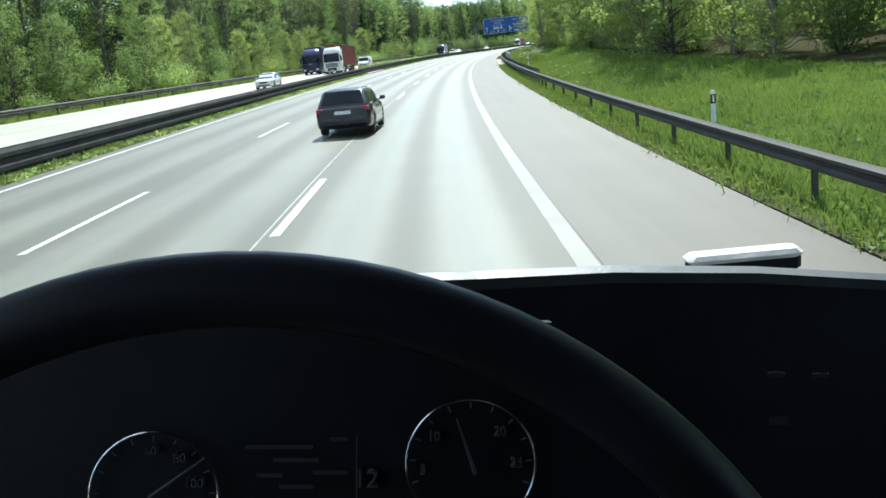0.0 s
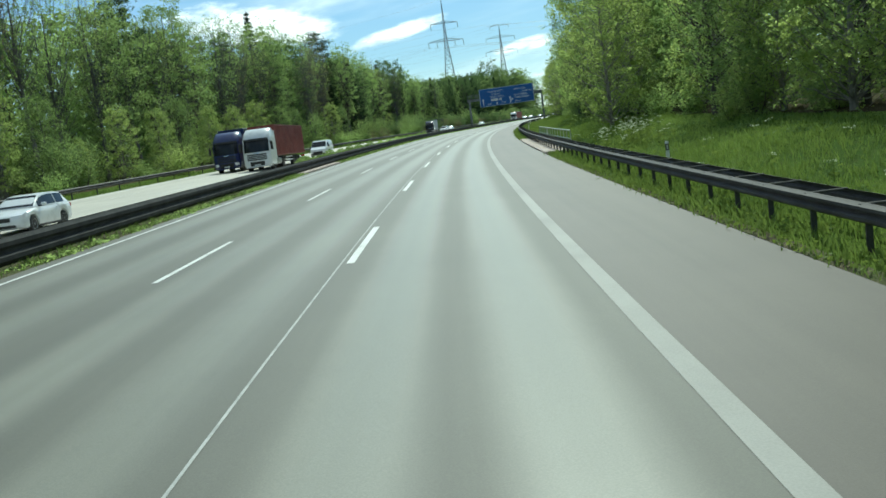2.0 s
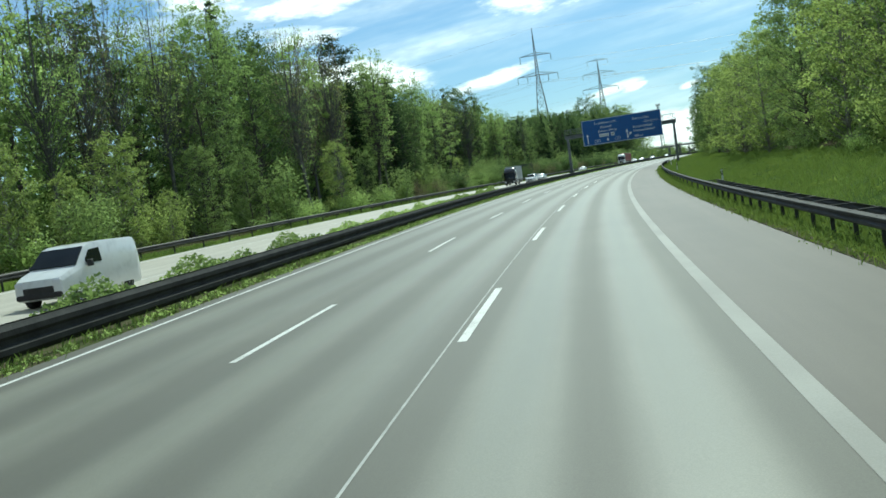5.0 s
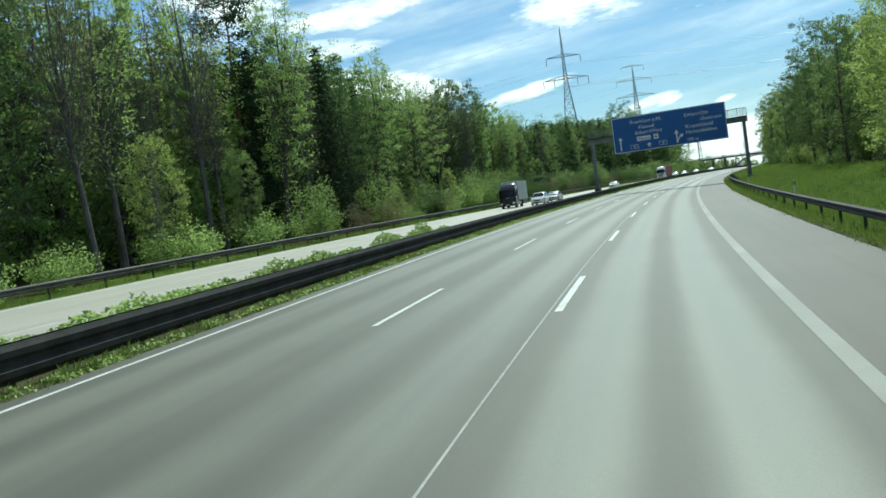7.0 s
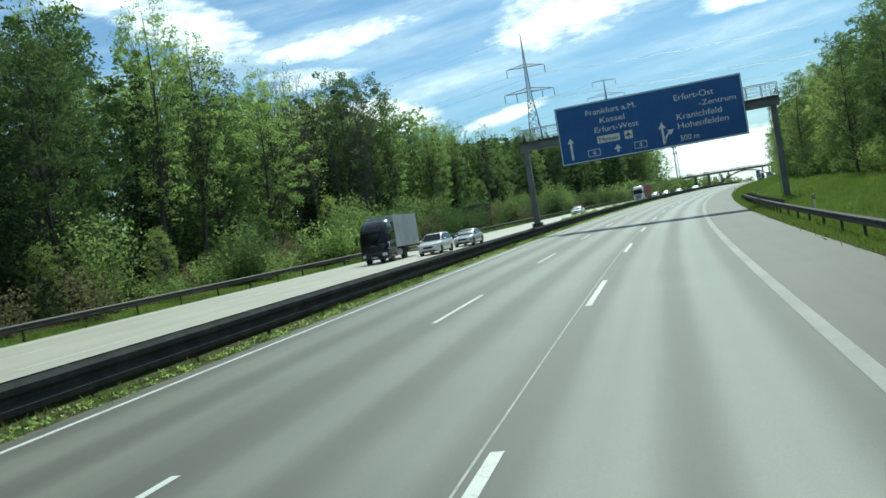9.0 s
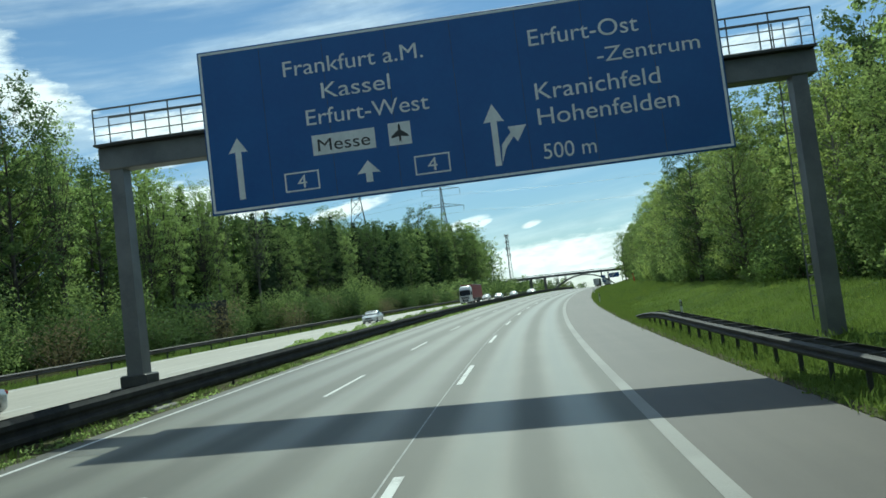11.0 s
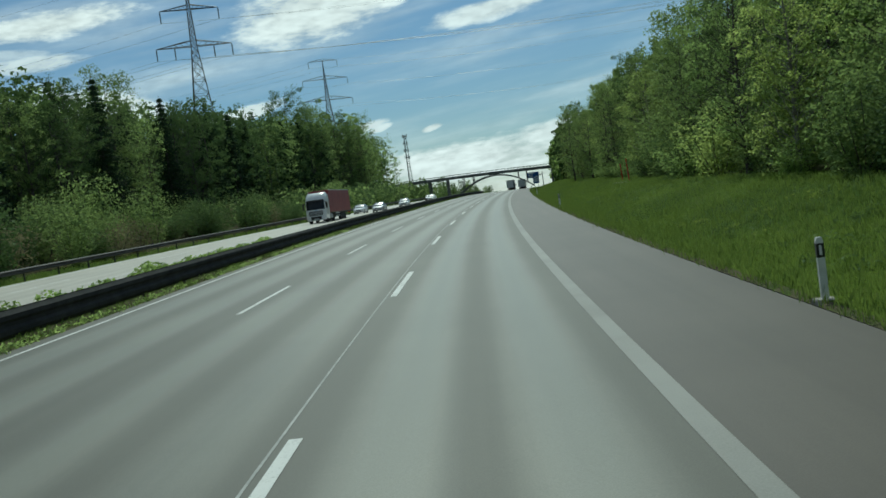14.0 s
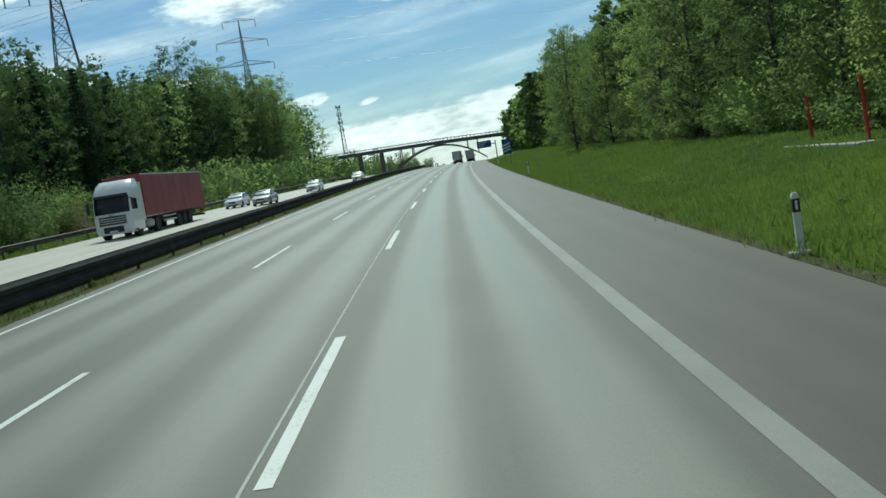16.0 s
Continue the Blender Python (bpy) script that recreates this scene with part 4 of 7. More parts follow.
def grow_woods():
    rng = np.random.default_rng(7)
    deep_left, deep_right = Mass(), Mass()
    thick_left, thick_right = Thicket(), Thicket()
    # the wood across the oncoming carriageway
    for row in range(5):
        s = -10 + row * 2.1
        while s < 780:
            edge = left_edge(s) - 1.5 - row * 5.6 + rng.normal() * 1.6
            pick = rng.uniform()
            metres = left_top(s) * float(rng.uniform(0.82, 1.04))
            dark_zone = 420 < s < 700
            group = "woodland across the road"
            if 20 < s < 240 and rng.uniform() < (0.68 if row >= 2 else 0.15 if row == 1 else 0.0):
                pass
            elif row >= 2 or s > 520 or (row == 1 and s > 400):
                kind = 3 if pick < (0.3 if dark_zone else 0.09) else int(rng.choice((0, 1, 1, 1, 1) if dark_zone else (0, 2, 2) if s < 230 else (0, 1, 2)))
                deep_left.tree(kind, s, edge, metres / reach_of(FAR_TREES[kind]), rng)
            elif row == 1 and s > 300:
                deep_left.tree(3 if pick < 0.08 else int(rng.integers(0, 3)), s, edge, metres / reach_of(FAR_TREES[0]), rng)
            elif row == 1:
                kit = FAR_TREES[3] if pick < 0.08 else FAR_TREES[int(rng.integers(0, 3))]
                plant(kit, "spruce_tree" if kit is FAR_TREES[3] else "broadleaf_tree", "tree", group, s, edge, metres / reach_of(kit), rng)
            else:
                if pick < (0.62 if s < 250 else 0.36) and s < 400:
                    kit, name = BARE_TREES[int(rng.integers(0, 4))], "bare_tree"
                elif pick < (0.64 if s < 335 else 0.36 if s < 405 else 0.43):
                    k = int(rng.integers(0, 3 if s < 335 else 2))
                    kit, name = CONIFERS[k], "pine_tree" if k == 2 else "spruce_tree"
                else:
                    kit, name = NEAR_TREES[int(rng.choice([0, 1, 2, 2, 3, 5, 5] if s < 400 else [1, 3, 5, 5, 2]))], "broadleaf_tree"
                plant(kit, name, "tree", group, s, edge, metres / reach_of(kit), rng)
            s += rng.uniform(4.5, 6.8) * (1.0 if s < 520 else 1.15) * (1.0 + 0.10 * row)
    for _ in range(1500):
        s = rng.uniform(-10, 760)
        deep_left.brush(int(rng.integers(0, 3)), s, left_edge(s) - rng.uniform(7, 28), rng.uniform(1.2, 2.6), rng.uniform(3, 10), rng)
    s = 30
    while s < 300:
        thick_left.shrub(int(rng.choice([0, 2, 3, 4, 5])), s, left_edge(s) - float(rng.uniform(2, 8)), float(rng.uniform(0.9, 1.7)), rng)
        s += rng.uniform(3.0, 5.5)
    # the wood on the right-hand bank
    for row in range(5):
        s = 14 + row * 1.9
        while s < 720:
            edge = right_edge(s) + row * 5.0 + rng.normal() * (1.3 if row == 0 else 0.8)
            pick = rng.uniform()
            tall = float(rng.uniform(0.78, 1.0)) * (0.78 if row == 0 else 0.88) * float(np.interp(s, [135, 190, 310, 330, 440, 500], [1.0, 0.85, 0.80, 0.82, 0.82, 0.84]))
            if row >= 1 and s < 260 and rng.uniform() < (0.72 if 40 < s < 112 else 0.4 if row >= 2 else 0.0):
                pass
            elif row >= 2 or s > 540 or (row == 1 and s > 470):
                deep_right.tree(int(rng.integers(0, 4 if pick < 0.15 else 3)), s, edge, tall, rng)
            elif row == 1:
                plant(FAR_TREES[int(rng.choice([0, 2, 2] if s < 260 else [0, 1, 2]))], "broadleaf_tree", "tree", "woodland on the bank", s, edge, tall, rng)
            else:
                kit = NEAR_TREES[4] if pick < (0.4 if s < 240 else 0.08 if s < 330 else 0.2) else NEAR_TREES[int(rng.choice([0, 0, 3] if s < 62 else [0, 3, 3, 4] if s < 135 else [3, 3, 4, 0] if s < 235 else [3, 5, 5, 1] if s < 330 else [5, 5, 1] if s < 395 else [0, 3, 3, 1, 5]))]
                tall *= 1.25 if kit is NEAR_TREES[4] else 1.12 if kit is NEAR_TREES[3] else 1.0
                plant(kit, "broadleaf_tree", "tree", "woodland on the bank", s, edge, tall, rng)
            s += rng.uniform(4.4, 6.6) * ((1.35 if s > 330 else 1.25 if s > 235 else 1.7) if row == 0 else 1.0 + 0.12 * row)
    for _ in range(1100):
        s = rng.uniform(10, 700)
        deep_right.brush(int(rng.integers(0, 3)), s, right_edge(s) + rng.uniform(6.5, 20), rng.uniform(1.0, 2.2), rng.uniform(2.5, 8), rng)
    # shrubs before the woods
    s = 40
    while s < 640:
        lo, hi = left_edge(s) + 0.5, -28.3
        n = 1 if hi - lo < 10 else 2
        for _ in range(n):
            o = float(rng.uniform(lo, hi - 1.0))
            if s > 470:
                thick_left.shrub(int(rng.choice([3, 4, 4, 4, 5, 5])), s, o, float(rng.uniform(0.9, 1.5)), rng)
                continue
            plant(BUSHES[int(rng.choice([0, 1, 2, 3] if s < 250 else [0, 2, 3, 4, 5] if s < 330 else [3, 4, 4, 4, 5, 5]))], "shrub", "shrub", "shrubs along the far guard rail", s + float(rng.uniform(-1, 1)), o, float(rng.uniform(0.75, 1.25)) * (1.25 if n > 1 else 1.0), rng)
        if n > 1 and s < 500:
            for _ in range(2):
                thick_left.shrub(int(rng.choice([0, 2, 3, 4, 5] if s < 330 else [3, 4, 4, 4, 5])), s + float(rng.uniform(-1.5, 1.5)), float(rng.uniform(lo, hi - 2)), float(rng.uniform(0.7, 1.3)), rng)
        for _ in range(0 if n == 1 or s < 500 else 3):
            deep_left.brush(int(rng.choice([0, 0, 2] if s < 390 else [0, 1, 1])), s, float(rng.uniform(lo, hi - 2)), 2.0, float(rng.uniform(2, 5)), rng, 40)
        s += rng.uniform(3.6, 5.6)
    for _ in range(260):
        deep_left.brush(int(rng.choice([0, 1, 1])), float(rng.uniform(530, 690)), float(rng.uniform(-52, -29.5)), 2.2, float(rng.uniform(3.5, 7.0)), rng, 60)
    s = 20
    while s < 560:
        dense = s > 310
        plant(BUSHES[int(rng.choice([0, 1, 2, 3] if s < 310 else [0, 1, 2, 3, 4]))], "shrub", "shrub", "shrubs on the bank", s, right_edge(s) - float(rng.uniform(-0.6, 1.2)), float(rng.uniform(0.5, 0.95)) * (1.25 if dense else 1.0), rng)
        if dense:
            thick_right.shrub(int(rng.choice([0, 2, 3, 3, 4])), s + 1.5, right_edge(s) + float(rng.uniform(0.5, 2.5)), float(rng.uniform(0.9, 1.5)), rng)
        s += rng.uniform(2.6, 4.6) if dense else rng.uniform(3.5, 8.0)
    deep_left.finish("wood_left", "across the road", rng)
    deep_right.finish("wood_right", "on the bank", rng)
    thick_left.finish("undergrowth_left", "before the wood across the road", rng)
    thick_right.finish("undergrowth_right", "at the foot of the wood on the bank", rng)
    # lower growth between the wood and the overbridge
    s = 690
    while s < 1000:
        for o in (-36, -48, -60):
            plant(FAR_TREES[int(rng.integers(0, 3))], "broadleaf_tree", "tree", "trees beyond the overbridge", s, o + float(rng.normal() * 3), float(rng.uniform(0.32, 0.5)), rng)
        s += rng.uniform(11, 17)
    # single trees that stand out against the sky
    for kit, name, s, o, k in ((CONIFERS[0], "spruce_tree", 233.6, -48.7, 1.25), (CONIFERS[0], "spruce_tree", 500, -70.4, 1.22), (NEAR_TREES[2], "broadleaf_tree", 260, -37.4, 1.02),
                               (CONIFERS[2], "pine_tree", 255, -40.2, 1.06), (CONIFERS[1], "spruce_tree", 424, -49.5, 1.06), (CONIFERS[1], "spruce_tree", 464, -56, 1.36), (CONIFERS[1], "spruce_tree", 482, -58.6, 1.33), (CONIFERS[1], "spruce_tree", 452, -72, 1.3), (BARE_TREES[0], "bare_tree", 327, -46.5, 1.27), (BARE_TREES[1], "bare_tree", 197, -37.0, 0.92), (BARE_TREES[0], "bare_tree", 202, -38.2, 0.96), (BARE_TREES[1], "bare_tree", 157, -37.6, 0.9), (BARE_TREES[0], "bare_tree", 338, -42.0, 1.0)):
        plant(kit, name, "tree", "tall trees of the wood", s, o, k, rng)
    # the tall rounded clump where the wood ends
    for kit, s, o, k in ((NEAR_TREES[5], 630, -71, 1.85), (NEAR_TREES[3], 640, -66, 2.15), (NEAR_TREES[1], 652, -68, 1.95), (NEAR_TREES[5], 664, -63, 1.9), (NEAR_TREES[0], 676, -62, 1.78), (NEAR_TREES[1], 684, -59, 1.9), (NEAR_TREES[2], 688, -61, 1.6)):
        plant(kit, "broadleaf_tree", "tree", "tall clump at the end of the wood", s, o, k, rng)
    # young trees and tall shrubs under the wood across the road
    s = 62
    while s < 400:
        if s < 205 or rng.uniform() < 0.3:
            kit = NEAR_TREES[4] if rng.uniform() < (0.9 if 155 < s < 192 else 0.35) else NEAR_TREES[3]
            o = min(-31.0, left_edge(s) + float(rng.uniform(1.0, 4.5)))
            plant(kit, "broadleaf_tree", "tree", "young trees under the wood", s, o, float(rng.uniform(4.0, 9.5)) / reach_of(kit), rng)
        s += rng.uniform(4.5, 8.5)
    # young trees standing before the right-hand wood
    for kit, s, o, k in ((4, 58, 14.2, 0.72), (4, 70, 14.9, 0.86), (4, 64, 15.6, 0.9), (4, 84, 15.2, 0.82), (4, 77, 15.2, 0.92), (4, 118, 13.2, 0.62), (0, 128, 13.6, 0.72), (4, 139, 12.6, 0.66), (4, 47, 15.6, 0.8), (0, 152, 13.8, 0.7), (4, 38, 14.4, 0.75), (4, 91, 15.0, 0.78), (0, 98.5, 13.9, 0.66), (4, 338, 14.0, 0.7), (4, 352, 13.8, 0.6)):
        plant(NEAR_TREES[kit], "broadleaf_tree", "tree", "young trees before the wood", s, o, k, rng)


    # round bushes on the grass before the wood
    for kit, s, o, k in ((4, 142.0, 12.3, 0.55), (3, 128.5, 12.0, 0.5), (4, 119.0, 12.6, 0.5), (1, 91.0, 12.6, 0.5), (0, 170.0, 12.4, 0.4)):
        plant(BUSHES[kit], "shrub", "shrub", "bushes on the grass bank", s, o, k, rng)


grow_woods()


def far_woods():
    """The wooded skyline beyond the place, one mass of crowns."""
    rng = np.random.default_rng(9)
    centres = []
    for _ in range(900):
        s, side = rng.uniform(780, 1700), rng.uniform()
        o = rng.uniform(-420, -78) if side < 0.6 else rng.uniform(26, 300)
        h = rng.uniform(9, 15) if o > -120 or o > 0 else rng.uniform(14, 24)
        base = np.array(at(s, o, 0.0))
        v = rng.normal(size=(26, 3))
        v /= np.linalg.norm(v, axis=1)[:, None]
        v *= np.array([4.6, 4.6, h * 0.5])
        centres.append(base + np.array([0, 0, h * 0.5]) + v)
    ob = new("far_woods", leaf_mesh("far_woods", np.concatenate(centres), 3.0, LEAF_DARK, rng, 0.0, 0.8))
    tagged(ob, "distant dark green woodland along the horizon", "woodland", kind="stuff")


far_woods()


def inner_woods():
    """Crowns at the back of the near wood, glimpsed between the trunks."""
    rng = np.random.default_rng(10)
    for name, mat, s0, s1, o0, o1, count, label in (("back_woods", LEAF_MID, -30, 330, -84, -66, 190, "mid-green crowns at the back of the near wood"), ("back_woods_right", LEAF_MID, 10, 420, 40, 52, 120, "mid-green crowns at the back of the wood on the bank")):
        centres = []
        for _ in range(count):
            s, o, tall = rng.uniform(s0, s1), rng.uniform(o0, o1), rng.uniform(13, 19)
            v = rng.normal(size=(90, 3))
            v /= np.linalg.norm(v, axis=1)[:, None]
            v *= np.array([3.4, 3.4, tall * 0.5]) * rng.uniform(0.6, 1.0, 90)[:, None]
            centres.append(np.array(at(s, o, ground_height(s, o) + tall * 0.5)) + v)
        tagged(new(name, leaf_mesh(name, np.concatenate(centres), 1.15, mat, rng, 0.1, 0.8)), label, "woodland", kind="stuff")


inner_woods()


def blades(name, spots, tall, mat, label, seed, spread_r=0.16, per=5):
    """Tufts of bent blades at (s, o) spots."""
    rng = np.random.default_rng(seed)
    pts, faces = [], []
    for s, o in spots:
        base = at(s, o, ground_height(s, o) - 0.02)
        h = tall * rng.uniform(0.5, 1.35)
        for _ in range(per):
            a = rng.uniform(0, 6.28)
            dx, dy = rng.normal() * spread_r, rng.normal() * spread_r
            lean = rng.uniform(0.1, 0.55) * h
            w = 0.006 + 0.026 * h
            cx, cy = math.cos(a), math.sin(a)
            k = len(pts)
            x, y, z = base.x + dx, base.y + dy, base.z
            pts += [(x - cy * w, y + cx * w, z), (x + cy * w, y - cx * w, z), (x + cx * lean * 0.4, y + cy * lean * 0.4, z + h * 0.65), (x + cx * lean, y + cy * lean, z + h)]
            faces += [(k, k + 1, k + 2), (k + 1, k + 3, k + 2)]
    me = bpy.data.meshes.new(name)
    me.from_pydata(pts, [], faces)
    me.materials.append(mat)
    tagged(new(name, me), label, "grass", kind="stuff")


def sow():
    rng = np.random.default_rng(12)
    spots = []
    for _ in range(50000):
        s = 2 + 560 * rng.uniform() ** 1.12
        o = 5.38 + 8.1 * rng.uniform() ** 1.25
        if 103 < s < 138 and o < 6.9:
            continue
        spots.append((s, o))
    blades("verge_grass", spots, 0.25, GRASS, "long green verge grass with pale tips", 13, 0.2, 6)
    spots = [(rng.uniform(0, 560), o) for o in rng.uniform(-11.3, -10.72, 5200)]
    spots = [(s, o) for s, o in spots if not 110 < s < 126 and noise.noise(Vector((s * 0.23, o * 2.0, 3.0))) > np.interp(s, [180, 300], [-0.5, 0.08])]
    blades("median_grass", spots, 0.24, GRASS, "low bright green weeds along the median rail", 14, 0.12, 5)
    spots = [(rng.uniform(0, 520), rng.uniform(-29.5, -26.1)) for _ in range(5000)]
    middle = [(rng.uniform(348, 600), rng.uniform(-14.1, -11.7)) for _ in range(3600)]
    blades("median_meadow", middle, 0.36, GRASS, "yellow-green grass between the two median rails", 16)
    blades("far_verge_grass", spots, 0.30, GRASS, "rough grass behind the far guard rail", 15)


sow()


def umbels():
    """White flower heads: a tall stand of cow parsley beside the culvert, single ones in the grass."""
    rng = np.random.default_rng(31)
    heads, leaves, stalks = [], [], Shape()
    for k in range(82):
        near = k < 46
        s, o = (rng.normal(95.5, 2.4), rng.uniform(7.3, 9.6)) if near else (rng.uniform(40, 118), rng.uniform(7.0, 12.0))
        foot = at(s, o, ground_height(s, o))
        h = rng.uniform(0.75, 1.45) if near else rng.uniform(0.3, 0.6)
        top = foot + Vector((rng.normal() * 0.10, rng.normal() * 0.10, h))
        stalks.tube([foot, foot.lerp(top, 0.5), top], [0.011, 0.008, 0.004], 3)
        for _ in range(4 if near else 2):
            hub = foot.lerp(top, float(rng.uniform(0.7, 1.0))) + Vector((rng.normal() * 0.13, rng.normal() * 0.13, 0.03))
            stalks.tube([foot.lerp(top, 0.6), hub], [0.005, 0.003], 3)
            for _ in range(7):
                heads.append(np.array(hub) + rng.normal(size=3) * np.array([0.05, 0.05, 0.012]))
        for _ in range(34 if near else 6):
            leaves.append(np.array(foot.lerp(top, float(rng.uniform(0.05, 0.7)))) + rng.normal(size=3) * np.array([0.16, 0.16, 0.05]))
    tagged(new("wild_flowers", leaf_mesh("wild_flowers", np.array(heads), 0.042, PETAL, rng, 0.0, 0.9)), "white umbel flower heads in the long grass", "wild flowers", kind="stuff")
    tagged(new("flower_leaves", leaf_mesh("flower_leaves", np.array(leaves), 0.13, VERGE_HERB, rng, 0.1, 0.5)), "feathery pale green leaves of the white wild flowers", "wild flowers", kind="stuff")
    tagged(new("flower_stalks", stalks.mesh("flower_stalks", GRASS)), "thin green stalks of the white wild flowers", "wild flowers", kind="stuff")


umbels()


def verge_weeds():
    """Low broad-leaved weeds creeping onto the pavement's edge."""
    rng = np.random.default_rng(37)
    for name, o0, o1, s1, count, mat, label in (("verge_weeds", 5.2, 6.2, 300, 1300, VERGE_HERB, "low leafy weeds along the edge of the hard shoulder"), ("median_weeds", -11.15, -10.72, 420, 1500, LEAF_SPRING, "low leafy weeds at the foot of the median rail")):
        centres = []
        for _ in range(count):
            s, o = rng.uniform(0, s1), rng.uniform(o0, o1)
            if (104 < s < 137 and o > 0) or (110 < s < 126 and o < 0):
                continue
            r, tall = rng.uniform(0.06, 0.2), rng.uniform(0.05, 0.2)
            v = rng.normal(size=(16, 3)) * np.array([r, r, 0.0])
            v[:, 2] = rng.uniform(0.02, tall, 16)
            centres.append(np.array(at(s, o, ground_height(s, o))) + v)
        tagged(new(name, leaf_mesh(name, np.concatenate(centres), 0.085, mat, rng, 0.0, 0.7)), label, "weeds", kind="stuff")


verge_weeds()


def bank_herbs():
    """Darker and paler clumps of herbs scattered over the grass bank."""
    rng = np.random.default_rng(39)
    for name, count, mat, label in (("bank_herbs", 1500, LEAF_DARK, "dark green clumps of herbs on the grass bank"), ("bank_herbs_pale", 500, VERGE_HERB, "pale green clumps of herbs on the grass bank")):
        centres = []
        for _ in range(count):
            s, o = rng.uniform(8, 540), rng.uniform(6.6, 13.6)
            if noise.noise(Vector((s * 0.06, o * 0.2, count))) < -0.05:
                continue
            r, tall = rng.uniform(0.15, 0.5), rng.uniform(0.12, 0.4)
            v = rng.normal(size=(34, 3)) * np.array([r, r, 0.0]) * 0.6
            v[:, 2] = rng.uniform(0.02, tall, 34)
            centres.append(np.array(at(s, o, ground_height(s, o))) + v)
        tagged(new(name, leaf_mesh(name, np.concatenate(centres), 0.10, mat, rng, 0.0, 0.5)), label, "herbs", kind="stuff")


bank_herbs()


def hedge(s0, s1, o, seed, tall):
    rng = np.random.default_rng(seed)
    n = int((s1 - s0) * 330)
    s, u = rng.uniform(s0, s1, n), rng.uniform(-1, 1, n)
    lump = np.array([0.66 + 0.62 * noise.noise(Vector((a * 0.33, seed, 0))) + 0.25 * noise.noise(Vector((a * 1.3, seed, 5))) for a in s])
    keep = lump > 0.28
    h = rng.uniform(0.05, 1, n) ** 0.7 * tall * np.clip(lump, 0, 1.3) * np.sqrt(1 - u * u * 0.7)
    c = np.array([tuple(at(a, o + b * 0.55, q)) for a, b, q, k in zip(s, u, h, keep) if k])
    ob = new("median_hedge", leaf_mesh("median_hedge", c, 0.15, LEAF_SPRING if seed % 2 else LEAF_MID, rng, 0.1))
    tagged(ob, "low green hedge of uneven clumps growing in the median", "hedge", kind="stuff")


for k, (a, b) in enumerate(((121, 166), (168, 200), (200, 228), (322, 351), (357, 378), (378, 405))):
    hedge(a, b, -13.2, 60 + k, 1.12 if k < 3 else 1.0)


# ================= sign gantry =================
def lettering(text, height, mat, name="lettering"):
    """A flat mesh of the words, in capitals' height, lying in x and z, face towards -y."""
    curve = bpy.data.curves.new(name, 'FONT')
    curve.body, curve.size, curve.extrude = text, height / 0.69, 0.004
    ob = new(name, curve)
    me = bpy.data.meshes.new_from_object(ob.evaluated_get(bpy.context.evaluated_depsgraph_get()))
    bpy.data.objects.remove(ob)
    me.materials.clear()
    me.materials.append(mat)
    me.transform(Matrix.Rotation(radians(90), 4, 'X'))
    return me


def text_part(text, x, z, width, height, mat, parent, y=-0.012):
    """The words as single letters; the strokes of one letter stay together."""
    me = lettering(text, height, mat)
    xs = [v.co.x for v in me.vertices]
    stretch = width / (max(xs) - min(xs))
    me.transform(Matrix.Translation((x - min(xs) * stretch, y, z)) @ Matrix.Diagonal((stretch, 1, 1, 1)))
    root = list(range(len(me.vertices)))

    def find(i):
        while root[i] != i:
            root[i] = root[root[i]]
            i = root[i]
        return i
    for e in me.edges:
        root[find(e.vertices[0])] = find(e.vertices[1])
    spans = {}
    for v in me.vertices:
        r = find(v.index)
        lo, hi = spans.get(r, (9e9, -9e9))
        spans[r] = (min(lo, v.co.x), max(hi, v.co.x))
    # pieces above one another, as in i, are one letter
    letters = []
    for r, (lo, hi) in sorted(spans.items(), key=lambda q: q[1]):
        if letters and lo < letters[-1][2] - 0.3 * (hi - lo):
            letters[-1][0].add(r)
            letters[-1][2] = max(hi, letters[-1][2])
        else:
            letters.append([{r}, lo, hi])
    for roots, _, _ in letters:
        mine = [p for p in me.polygons if find(p.vertices[0]) in roots]
        used = sorted({i for p in mine for i in p.vertices})
        slot = {i: k for k, i in enumerate(used)}
        part("letter", Shape().add([me.vertices[i].co for i in used], [[slot[i] for i in p.vertices] for p in mine]), mat, parent)


def polygon(points, y, thick=0.008):
    """A flat plate in x and z with a little thickness."""
    n = len(points)
    shape = Shape()
    shape.add([(x, y - thick, z) for x, z in points] + [(x, y, z) for x, z in points],
              [tuple(range(n))] + [(i, i + n, (i + 1) % n + n, (i + 1) % n) for i in range(n)])
    return shape


def plate_frame(x0, z0, x1, z1, w, y, thick=0.008):
    shape = Shape()
    for a, b in (((x0, z0), (x1, z0 + w)), ((x0, z1 - w), (x1, z1)), ((x0, z0 + w), (x0 + w, z1 - w)), ((x1 - w, z0 + w), (x1, z1 - w))):
        shape.box((a[0], y - thick, a[1]), (b[0], y, b[1]))
    return shape


def lattice_bar(shape, a, b, r):
    shape.tube([a, b], r, 4)


